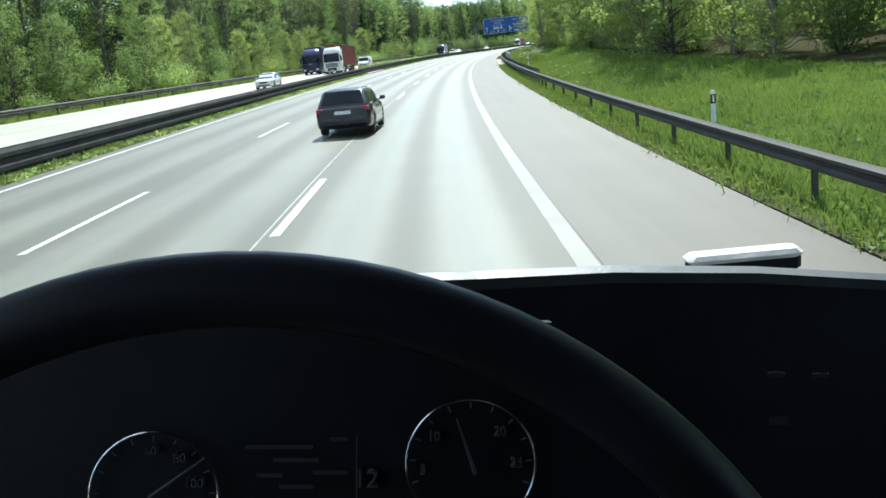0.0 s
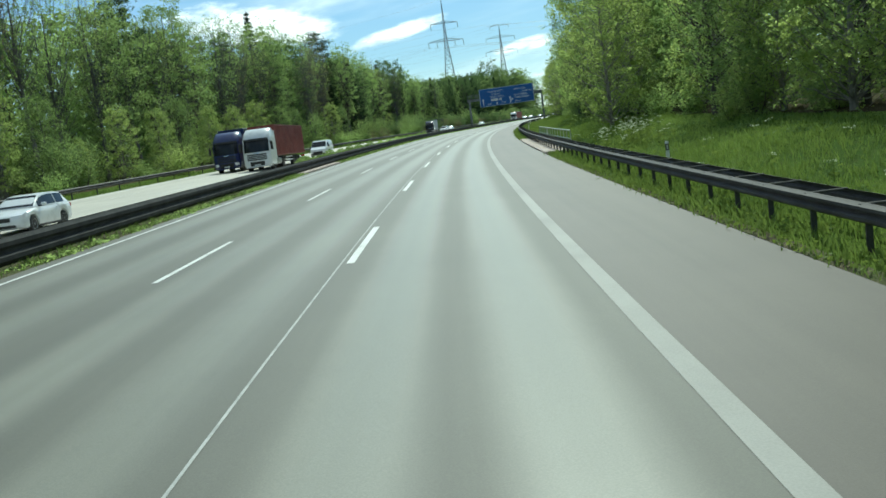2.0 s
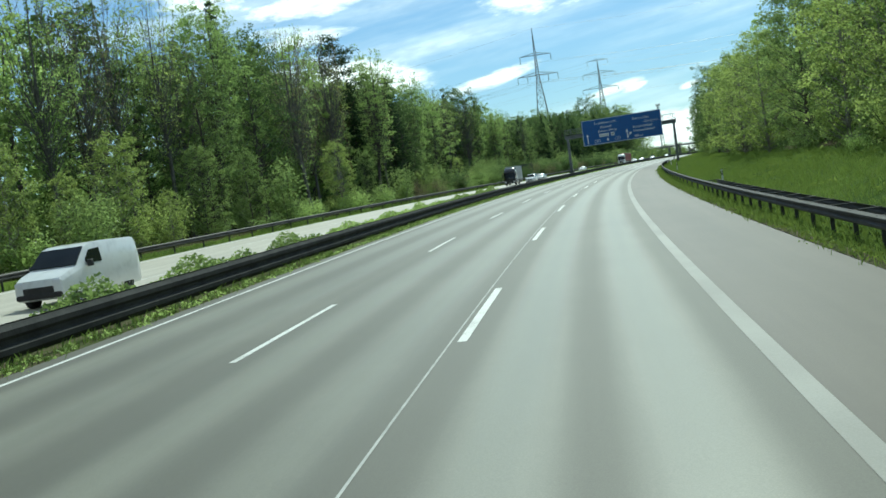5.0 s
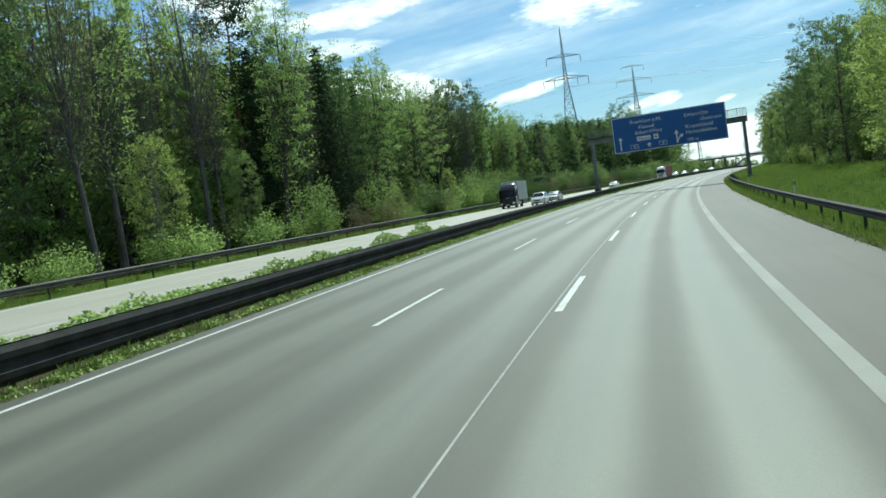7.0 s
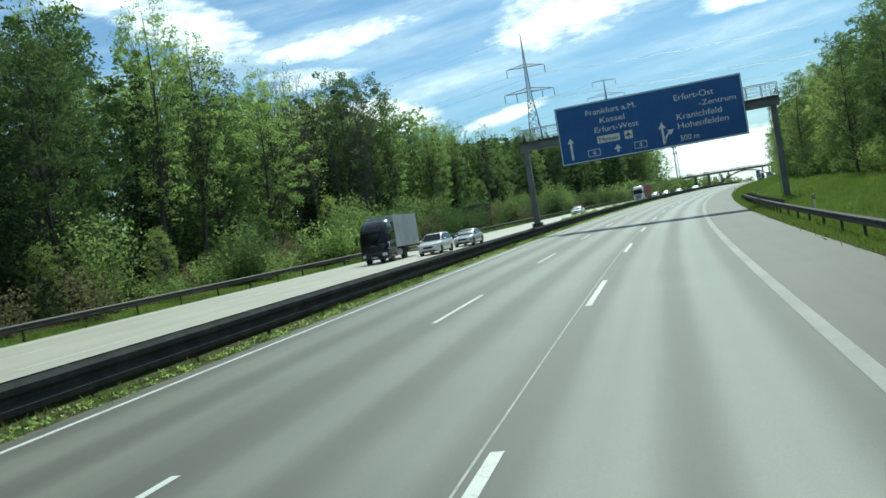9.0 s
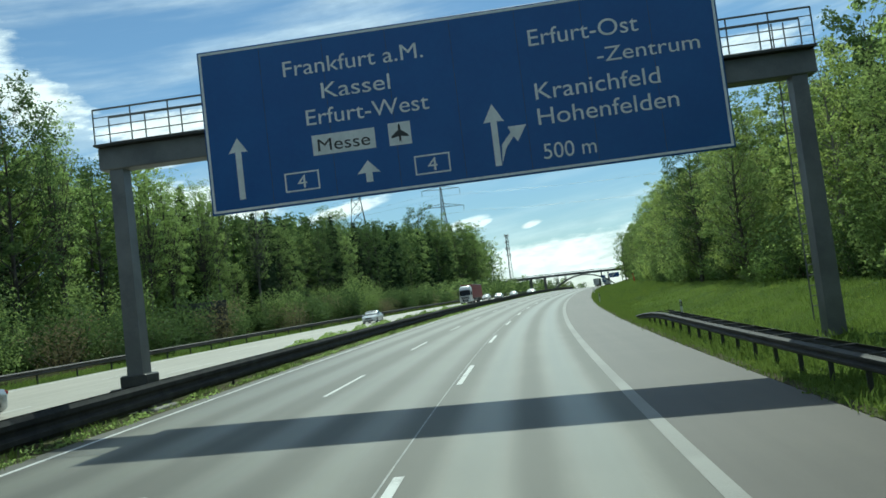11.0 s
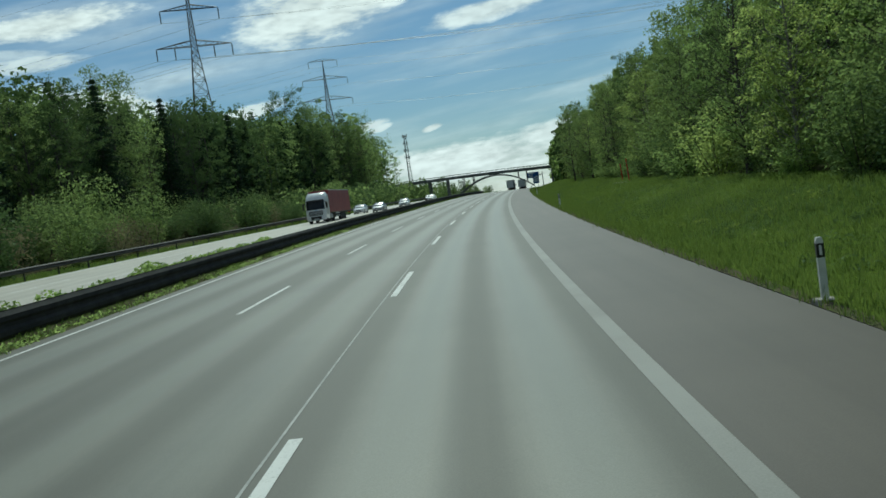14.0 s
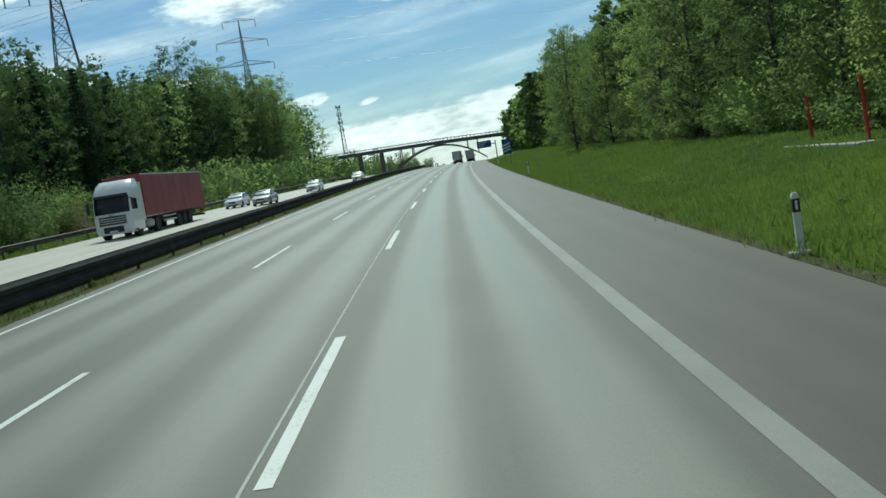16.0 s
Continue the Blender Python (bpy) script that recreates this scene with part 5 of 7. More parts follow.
def build_gantry():
    W, H = 15.25, 4.95
    place = along(301.9, 0.0, 0.0)
    gantry = thing("sign_gantry", place, "grey steel sign gantry spanning the carriageway from bank to median", "gantry")
    fall = float(np.interp(301.9, RUN, LINE_FALL))
    feet = {8.5: 8.5 * fall, -11.95: -11.95 * fall}
    for o, foot in feet.items():
        ring = lambda z, a, b: [(o - a, 0.45 - b, z), (o + a, 0.45 - b, z), (o + a, 0.45 + b, z), (o - a, 0.45 + b, z)]
        column = part("column", Shape().loft([ring(foot - 0.2, 0.27, 0.34), ring(foot + 0.6, 0.25, 0.31), ring(8.35, 0.21, 0.25)]), GANTRY_GREY, gantry)
        part("base_plate", Shape().box((o - 0.55, -0.15, foot - 0.15), (o + 0.55, 1.05, foot + 0.14), 0.03), DARK_STEEL, column)
        part("footing", Shape().box((o - 0.8, -0.4, foot - 0.9), (o + 0.8, 1.3, foot + 0.06), 0.05), CONCRETE, column)
        if o < 0:
            part("plinth", Shape().box((o - 0.62, -0.35, foot - 0.3), (o + 0.62, 1.25, foot + 0.72), 0.04), DARK_STEEL, column, "dark plinth behind the rail")
            part("plinth_cap", Shape().box((o - 0.42, -0.02, foot + 0.70), (o + 0.42, 0.92, foot + 1.08), 0.04), DARK_STEEL, column)
        for i in (-1, 1):
            for j in (-1, 1):
                part("gusset", Shape().box((o + i * 0.36 - 0.02, 0.45 + j * 0.36 - 0.02, foot + 0.1), (o + i * 0.36 + 0.02, 0.45 + j * 0.36 + 0.02, foot + 0.5)), DARK_STEEL, column)
    part("beam", Shape().box((-12.45, 0.12, 7.62), (9.0, 0.80, 8.32), 0.03), GANTRY_GREY, gantry)
    part("walkway", Shape().box((-12.45, -0.15, 8.32), (9.0, 1.0, 8.38)), DARK_STEEL, gantry)
    for y in (-0.1, 0.95):
        rail = part("walkway_railing", Shape().tube([(-12.4, y, 9.45), (8.95, y, 9.45)], 0.03, 6), GANTRY_GREY, gantry)
        for h in (8.65, 8.92, 9.2):
            part("rail_bar", Shape().tube([(-12.4, y, h), (8.95, y, h)], 0.016, 5), GANTRY_GREY, rail)
        for k in range(19):
            x = -12.4 + 21.35 * k / 18
            part("railing_post", Shape().tube([(x, y, 8.36), (x, y, 9.46)], 0.024, 5), GANTRY_GREY, rail)
    ladder = part("ladder", Shape().tube([(8.15, 0.95, 0.6), (8.15, 0.95, 9.4)], 0.022, 5), GANTRY_GREY, gantry)
    part("stile", Shape().tube([(8.5, 1.0, 0.6), (8.5, 1.0, 9.4)], 0.022, 5), GANTRY_GREY, ladder)
    for k in range(26):
        part("rung", Shape().tube([(8.15, 0.95, 1.0 + 0.3 * k), (8.5, 1.0, 1.0 + 0.3 * k)], 0.013, 4), GANTRY_GREY, ladder)
    for x in np.linspace(-8.3, 5.8, 7):
        part("bracket", Shape().box((x - 0.05, -0.2, 7.0), (x + 0.05, 0.12, 9.6)), DARK_STEEL, gantry)

    sign = thing("direction_sign", place @ Matrix.Translation((-8.9, -0.30, 5.72)), "large blue motorway direction sign with white lettering, fixed to the gantry", "road sign")
    panel = part("panel", Shape().box((0, 0, 0), (W, 0.10, H), 0.02), SIGN_BLUE, sign)
    part("border", plate_frame(0.05, 0.05, W - 0.05, H - 0.05, 0.07, -0.002), SIGN_WHITE, panel)
    for x in np.linspace(1.9, W - 1.9, 7):
        part("panel_joint", Shape().box((x - 0.006, -0.005, 0.13), (x + 0.006, 0.0, H - 0.13)), SIGN_BACK, panel)
    for word, x, z, w, h in (("Frankfurt a.M.", 2.58, 3.84, 4.2, 0.46), ("Kassel", 3.66, 3.05, 2.06, 0.46), ("Erfurt-West", 3.12, 2.30, 3.66, 0.46),
                             ("Erfurt-Ost", 9.86, 3.70, 3.15, 0.48), ("-Zentrum", 11.75, 2.95, 2.9, 0.42), ("Kranichfeld", 9.87, 2.12, 3.56, 0.48),
                             ("Hohenfelden", 9.86, 1.38, 4.0, 0.48), ("500 m", 9.9, 0.38, 1.5, 0.44)):
        text_part(word, x, z, w, h, SIGN_WHITE, panel)
    part("white_field", polygon([(3.22, 1.38), (5.1, 1.38), (5.1, 1.98), (3.22, 1.98)], -0.003), SIGN_WHITE, panel)
    text_part("Messe", 3.38, 1.49, 1.56, 0.36, BLACK_FILM, panel, -0.016)
    part("white_field", polygon([(5.5, 1.36), (6.16, 1.36), (6.16, 2.03), (5.5, 2.03)], -0.003), SIGN_WHITE, panel)
    part("aeroplane_symbol", polygon([(5.80, 1.43), (5.83, 1.50), (5.86, 1.43), (5.86, 1.62), (6.08, 1.58), (6.08, 1.64), (5.87, 1.80), (5.86, 1.94), (5.83, 1.99), (5.80, 1.94),
                                      (5.79, 1.80), (5.58, 1.64), (5.58, 1.58), (5.80, 1.62)], -0.013), BLACK_FILM, panel)
    for x in (2.28, 6.16):
        part("route_frame", plate_frame(x, 0.40, x + 1.04, 0.97, 0.045, -0.003), SIGN_WHITE, panel)
        text_part("4", x + 0.38, 0.49, 0.28, 0.38, SIGN_WHITE, panel)
    part("arrow", polygon([(0.88, 0.38), (1.06, 0.38), (1.06, 1.80), (1.26, 1.78), (0.97, 2.22), (0.68, 1.78), (0.88, 1.80)], -0.003), SIGN_WHITE, panel)
    part("arrow", polygon([(4.70, 0.40), (4.90, 0.40), (4.90, 0.68), (5.14, 0.66), (4.80, 1.04), (4.46, 0.66), (4.70, 0.68)], -0.003), SIGN_WHITE, panel)
    part("arrow", polygon([(8.49, 0.36), (8.67, 0.36), (8.67, 1.66), (8.88, 1.64), (8.58, 2.18), (8.28, 1.64), (8.49, 1.66)], -0.003), SIGN_WHITE, panel)
    part("arrow", polygon([(8.69, 0.40), (8.86, 0.86), (9.10, 1.16), (9.21, 1.00), (9.50, 1.46), (8.96, 1.46), (9.03, 1.29), (8.74, 0.96)], -0.003), SIGN_WHITE, panel, "side branch of the forked arrow")


build_gantry()


# ================= overbridge =================
def build_bridge():
    s0 = 632.0
    place = along(s0, 0.0, 0.0)
    bridge = thing("overbridge", place, "slim dark concrete arch bridge crossing over the motorway", "bridge")
    top = lambda x: 6.15 - 0.02 * x - 0.0004 * (x + 6) ** 2
    part("deck", Shape().loft([[(x, -2.6, top(x) - 0.62), (x, 2.6, top(x) - 0.62), (x, 2.6, top(x)), (x, -2.6, top(x))] for x in (-55, -40, -29, -18, -6, 6, 14, 24, 34)]), BRIDGE_DARK, bridge)
    arch = lambda x: 0.45 + 4.9 * (1 - ((x + 6.4) / 12.0) ** 2)
    for y in (-2.2, 2.2):
        rings = []
        for k in range(25):
            x = -6.4 + 12.0 * (-1 + 2 * k / 24)
            rings.append([(x, y - 0.3, arch(x) - 0.22), (x, y + 0.3, arch(x) - 0.22), (x, y + 0.3, arch(x) + 0.22), (x, y - 0.3, arch(x) + 0.22)])
        part("arch_rib", Shape().loft(rings), BRIDGE_DARK, bridge)
        for x in (-16.4, -13.2, 1.0, 3.6):
            part("arch_post", Shape().box((x - 0.13, y - 0.13, arch(x)), (x + 0.13, y + 0.13, top(x) - 0.5)), BRIDGE_DARK, bridge)
        for x in (-21.5, -27.2, 11.5):
            part("pier", Shape().box((x - 0.26, y - 0.3, -1.2), (x + 0.26, y + 0.3, top(x) - 0.5), 0.04), BRIDGE_DARK, bridge)
    for y in (-2.5, 2.5):
        rail = part("parapet", Shape().tube([(x, y, top(x) + 0.75) for x in (-50, -30, -6, 14, 30)], 0.05, 6), DARK_STEEL, bridge)
        part("parapet_kerb", Shape().loft([[(x, y - 0.12, top(x) - 0.1), (x, y + 0.12, top(x) - 0.1), (x, y + 0.12, top(x) + 0.22), (x, y - 0.12, top(x) + 0.22)] for x in (-55, -30, -6, 14, 34)]), BRIDGE_DARK, bridge)
        for x in np.arange(-50, 30.1, 1.0):
            part("parapet_post", Shape().box((x - 0.04, y - 0.04, top(x) - 0.2), (x + 0.04, y + 0.04, top(x) + 0.75)), DARK_STEEL, rail)
    # banks that carry both ends
    for side, x0, x1 in ((-1, -29.5, -62), (1, 10.5, 42)):
        rings = [[(x, -2.9 - z * 1.3, -0.8), (x, 2.9 + z * 1.3, -0.8), (x, 2.9, z), (x, -2.9, z)] for x, z in ((x0, 0.4), (x0 + side * 8.5, 4.9), (x1, 4.9))]
        setting("bank_" + ("left" if side < 0 else "right"), Shape().loft(rings if side > 0 else [r[::-1] for r in rings]).moved(place), VERGE, "grassy embankment carrying the end of the overbridge", "embankment")


build_bridge()


def build_exit_gantry():
    place = along(652, 8.3, 0.0)
    sign = thing("exit_sign", place, "blue exit sign on a cantilever post behind the bridge", "road sign")
    part("post", Shape().box((-0.14, -0.14, -1.5), (0.14, 0.14, 5.0), 0.02), GANTRY_GREY, sign)
    part("arm", Shape().box((-3.6, -0.1, 4.0), (0.0, 0.1, 4.25)), GANTRY_GREY, sign)
    panel = part("panel", Shape().box((-5.2, -0.22, 3.3), (-1.2, -0.12, 5.2), 0.02), SIGN_BLUE, sign)
    for z, a, b in ((4.7, -4.8, -2.4), (4.2, -4.8, -2.9), (3.7, -4.8, -3.3)):
        part("lettering_bar", Shape().box((a, -0.235, z), (b, -0.222, z + 0.2)), SIGN_WHITE, panel)


build_exit_gantry()


def countdown_marker(s, o, bars):
    place = along(s, o, ground_height(s, o))
    sign = thing("countdown_marker", place, "blue exit countdown marker with white slanted bars", "road sign")
    for x in (-0.3, 0.3):
        part("post", Shape().tube([(x, 0.05, -0.5), (x, 0.05, 3.0)], 0.03, 8), DARK_STEEL, sign)
    panel = part("panel", Shape().box((-0.5, -0.03, 1.35), (0.5, 0.02, 3.1), 0.01), SIGN_BLUE, sign)
    for k in range(bars):
        z = 1.55 + 0.34 * k
        part("white_bar", polygon([(-0.42, z), (0.42, z + 0.28), (0.42, z + 0.44), (-0.42, z + 0.16)], -0.032), SIGN_WHITE, panel)


countdown_marker(505, 6.3, 3)


def red_frame(s, o):
    place = along(s, o, ground_height(s, o))
    posts = thing("red_posts", place, "two leaning red steel posts standing on a pale concrete slab", "post")
    part("slab", Shape().box((-0.8, -3.0, -0.3), (0.8, 2.6, 0.0), 0.02), CONCRETE, posts, "pale concrete slab")
    for y, h in ((-2.0, 1.95), (2.0, 1.6)):
        part("post", Shape().tube([(0.0, y, 0), (-0.08, y - 0.05, h)], 0.06, 10), RED_STEEL, posts)


red_frame(430.4, 12.3)


def back_of_sign(s, o, wide, tall, lift):
    place = along(s, o, ground_height(s, o))
    sign = thing("traffic_sign", place, "dark bare back of a large road sign facing oncoming traffic", "road sign")
    for x in (-wide * 0.32, wide * 0.32):
        part("post", Shape().tube([(x, 0, -0.6), (x, 0, lift + tall)], 0.06, 8), DARK_STEEL, sign)
    part("panel", Shape().box((-wide / 2, 0.05, lift), (wide / 2, 0.1, lift + tall), 0.01), SIGN_BACK, sign)
    for z in (0.25, 0.75):
        part("stiffener", Shape().box((-wide / 2, -0.06, lift + tall * z - 0.04), (wide / 2, 0.0, lift + tall * z + 0.04)), DARK_STEEL, sign)


back_of_sign(359.2, -32.9, 4.7, 3.1, 1.1)


# ================= pylons, mast, cables =================
def pylon(place, base_w, waist_z, waist_w, top_z, arms, label, bars):
    tower = thing("pylon", place, label, "pylon")
    corner = lambda z: (base_w + (waist_w - base_w) * min(1.0, z / waist_z) if z <= waist_z else waist_w * (1 - 0.93 * (z - waist_z) / (top_z - waist_z))) / 2
    for i in (-1, 1):
        for j in (-1, 1):
            part("leg", Shape().tube([(i * corner(z), j * corner(z), z) for z in (-1.5, waist_z * 0.5, waist_z, (waist_z + top_z) / 2, top_z)], [0.20, 0.17, 0.14, 0.11, 0.09], 5), DARK_STEEL, tower)
    web = Shape()
    zs = [0.0]
    while zs[-1] < top_z - 1.5:
        zs.append(min(top_z, zs[-1] + max(1.6, corner(zs[-1]) * 2 * 0.95)))
    for a, b in zip(zs, zs[1:]):
        p, q = corner(a), corner(b)
        for u, v in (((-1, -1), (1, -1)), ((1, -1), (1, 1)), ((1, 1), (-1, 1)), ((-1, 1), (-1, -1))):
            lattice_bar(web, (u[0] * p, u[1] * p, a), (v[0] * q, v[1] * q, b), bars)
            lattice_bar(web, (v[0] * p, v[1] * p, a), (u[0] * q, u[1] * q, b), bars)
            lattice_bar(web, (u[0] * q, u[1] * q, b), (v[0] * q, v[1] * q, b), bars)
    part("bracing", web, DARK_STEEL, tower)
    ends = []
    for z, half, hang in arms:
        c = corner(z)
        for side in (-1, 1):
            arm = Shape()
            for j in (-1, 1):
                lattice_bar(arm, (side * c, j * c, z), (side * half, 0, z), 0.13)
                lattice_bar(arm, (side * c * 0.8, j * c * 0.8, z + half * 0.16), (side * half, 0, z), 0.11)
            n = 6
            for k in range(n):
                u, v = k / n, (k + 1) / n
                lattice_bar(arm, (side * (c + (half - c) * u), 0, z), (side * (c + (half - c) * v), 0, z + half * 0.16 * (1 - v)), 0.07)
            arm_ob = part("crossarm", arm, DARK_STEEL, tower)
            spots = (half, half * 0.52) if hang > 1 else (half,)
            for x in spots:
                part("insulator", Shape().wheel((side * x, 0, z - 1.9), (0, 0, 1), [0.06, 0.22, 0.10, 0.22, 0.10, 0.22, 0.10, 0.22, 0.06], [-1.7, -1.5, -1.1, -0.7, -0.3, 0.1, 0.5, 1.0, 1.9], 8), DARK_STEEL, arm_ob)
                ends.append(place @ Vector((side * x, 0, z - 3.6)))
    ends.append(place @ Vector((0, 0, top_z)))
    return ends


ground_1, ground_2 = at(614.1, -90.8).z, at(862.0, -114.5).z
END_1 = pylon(Matrix.Translation((33.3, 628.8, ground_1)), 12.5, 63.5 - ground_1, 1.9, 90.8 - ground_1, ((64.6 - ground_1, 11.2, 2), (75.8 - ground_1, 8.6, 1)),
              "tall grey lattice power pylon with two crossarms behind the wood", 0.075)
END_2 = pylon(Matrix.Translation((96.5, 872.4, ground_2)), 13.5, 74 - ground_2, 2.2, 98.8 - ground_2, ((75.4 - ground_2, 14.6, 1), (87.6 - ground_2, 13.2, 1), (98.2 - ground_2, 8.4, 1)),
              "tall grey lattice power pylon with three crossarms behind the wood", 0.10)
cable_set = thing("power_cables", Matrix(), "thin grey sagging power cables strung from the pylons", "cable")
for ends, shift in ((END_1, Vector((330, -165, 3))), (END_2, Vector((360, -150, 6))), (END_1, Vector((-340, 180, 10))), (END_2, Vector((-340, 170, 10)))):
    for p in ends:
        line = []
        for k in range(19):
            u = k / 18
            q = p + shift * u
            q.z -= 11.0 * 4 * u * (1 - u)
            line.append(q)
        part("cable", Shape().tube(line, 0.035, 4), CABLE, cable_set)


def radio_mast():
    place = Matrix.Translation((223.0, 1328.0, float(at(1331, -159).z)))
    tall = 85.5 - place.translation.z
    mast = thing("radio_mast", place, "red-grey lattice radio mast with antennas on the horizon", "mast")
    corner = lambda z: 3.4 - 2.0 * z / tall
    for i in range(3):
        a = 2 * math.pi * i / 3
        part("leg", Shape().tube([(math.cos(a) * corner(z), math.sin(a) * corner(z), z) for z in (-1, tall / 2, tall)], 0.28, 5), DARK_STEEL, mast)
    web = Shape()
    zs = np.linspace(0, tall, 20)
    for a, b in zip(zs, zs[1:]):
        for i in range(3):
            p, q = 2 * math.pi * i / 3, 2 * math.pi * (i + 1) / 3
            lattice_bar(web, (math.cos(p) * corner(a), math.sin(p) * corner(a), a), (math.cos(q) * corner(b), math.sin(q) * corner(b), b), 0.16)
            lattice_bar(web, (math.cos(p) * corner(b), math.sin(p) * corner(b), b), (math.cos(q) * corner(b), math.sin(q) * corner(b), b), 0.16)
    part("bracing", web, DARK_STEEL, mast)
    for z in (tall - 1, tall - 9, tall - 17, tall - 25):
        part("platform", Shape().wheel((0, 0, z), (0, 0, 1), [2.6, 2.8, 2.8, 2.6], [-0.2, -0.1, 0.1, 0.2], 12), DARK_STEEL, mast)
        for i in range(4):
            a = 2 * math.pi * i / 4 + z
            part("antenna", Shape().box((math.cos(a) * 3 - 0.3, math.sin(a) * 3 - 0.3, z - 1.6), (math.cos(a) * 3 + 0.3, math.sin(a) * 3 + 0.3, z + 2.0)), GREY_BOX, mast)


radio_mast()


# ================= vehicles =================
def wheel_part(base, x, y, r, wide, hub=ALLOY):
    side = 1 if x > 0 else -1
    tyre = part("wheel", Shape().wheel((x, y, r), (side, 0, 0), [r * 0.72, r * 0.95, r, r, r * 0.95, r * 0.66], [-wide / 2, -wide / 2, -wide * 0.3, wide * 0.3, wide / 2, wide / 2], 22), RUBBER, base, smooth=False)
    part("rim", Shape().wheel((x, y, r), (side, 0, 0), [r * 0.64, r * 0.64, r * 0.5, r * 0.18, r * 0.16], [wide * 0.2, wide / 2 + 0.008, wide * 0.42, wide * 0.40, wide * 0.5], 16), hub, tyre)


def hull(stations):
    """Body lofted front to back from (y, half width, low, high, shoulder)."""
    rings = []
    for y, w, lo, hi, k in stations:
        d = hi - lo
        rings.append([(-w * 0.90, y, lo), (w * 0.90, y, lo), (w * 0.98, y, lo + d * 0.10), (w, y, lo + d * 0.35), (w, y, lo + d * 0.66), (w * (0.975 - k * 0.01), y, hi - d * 0.16), (w * (0.93 - k * 0.03), y, hi - d * 0.04), (w * 0.72, y, hi),
                      (-w * 0.72, y, hi), (-w * (0.93 - k * 0.03), y, hi - d * 0.04), (-w * (0.975 - k * 0.01), y, hi - d * 0.16), (-w, y, lo + d * 0.66), (-w, y, lo + d * 0.35), (-w * 0.98, y, lo + d * 0.10)])
    return Shape().loft([r[::-1] for r in rings])


def arched_hull(length, half, high, low, axles, radius, hub):
    """The same with round wheel arches let into the lower edge."""
    ys = sorted(set(np.round(np.concatenate([np.linspace(0, length, 26), [0.06, 0.14, length - 0.06, length - 0.14]] + [a + radius * np.cos(np.linspace(0, math.pi, 11)) for a in axles]), 3)))
    rows = []
    for y in ys:
        lo = float(np.interp(y, *low))
        for a in axles:
            if abs(y - a) < radius:
                lo = max(lo, hub + math.sqrt(radius ** 2 - (y - a) ** 2))
        rows.append((float(y), float(np.interp(y, *half)), lo, float(np.interp(y, *high)), 1))
    return hull(rows)


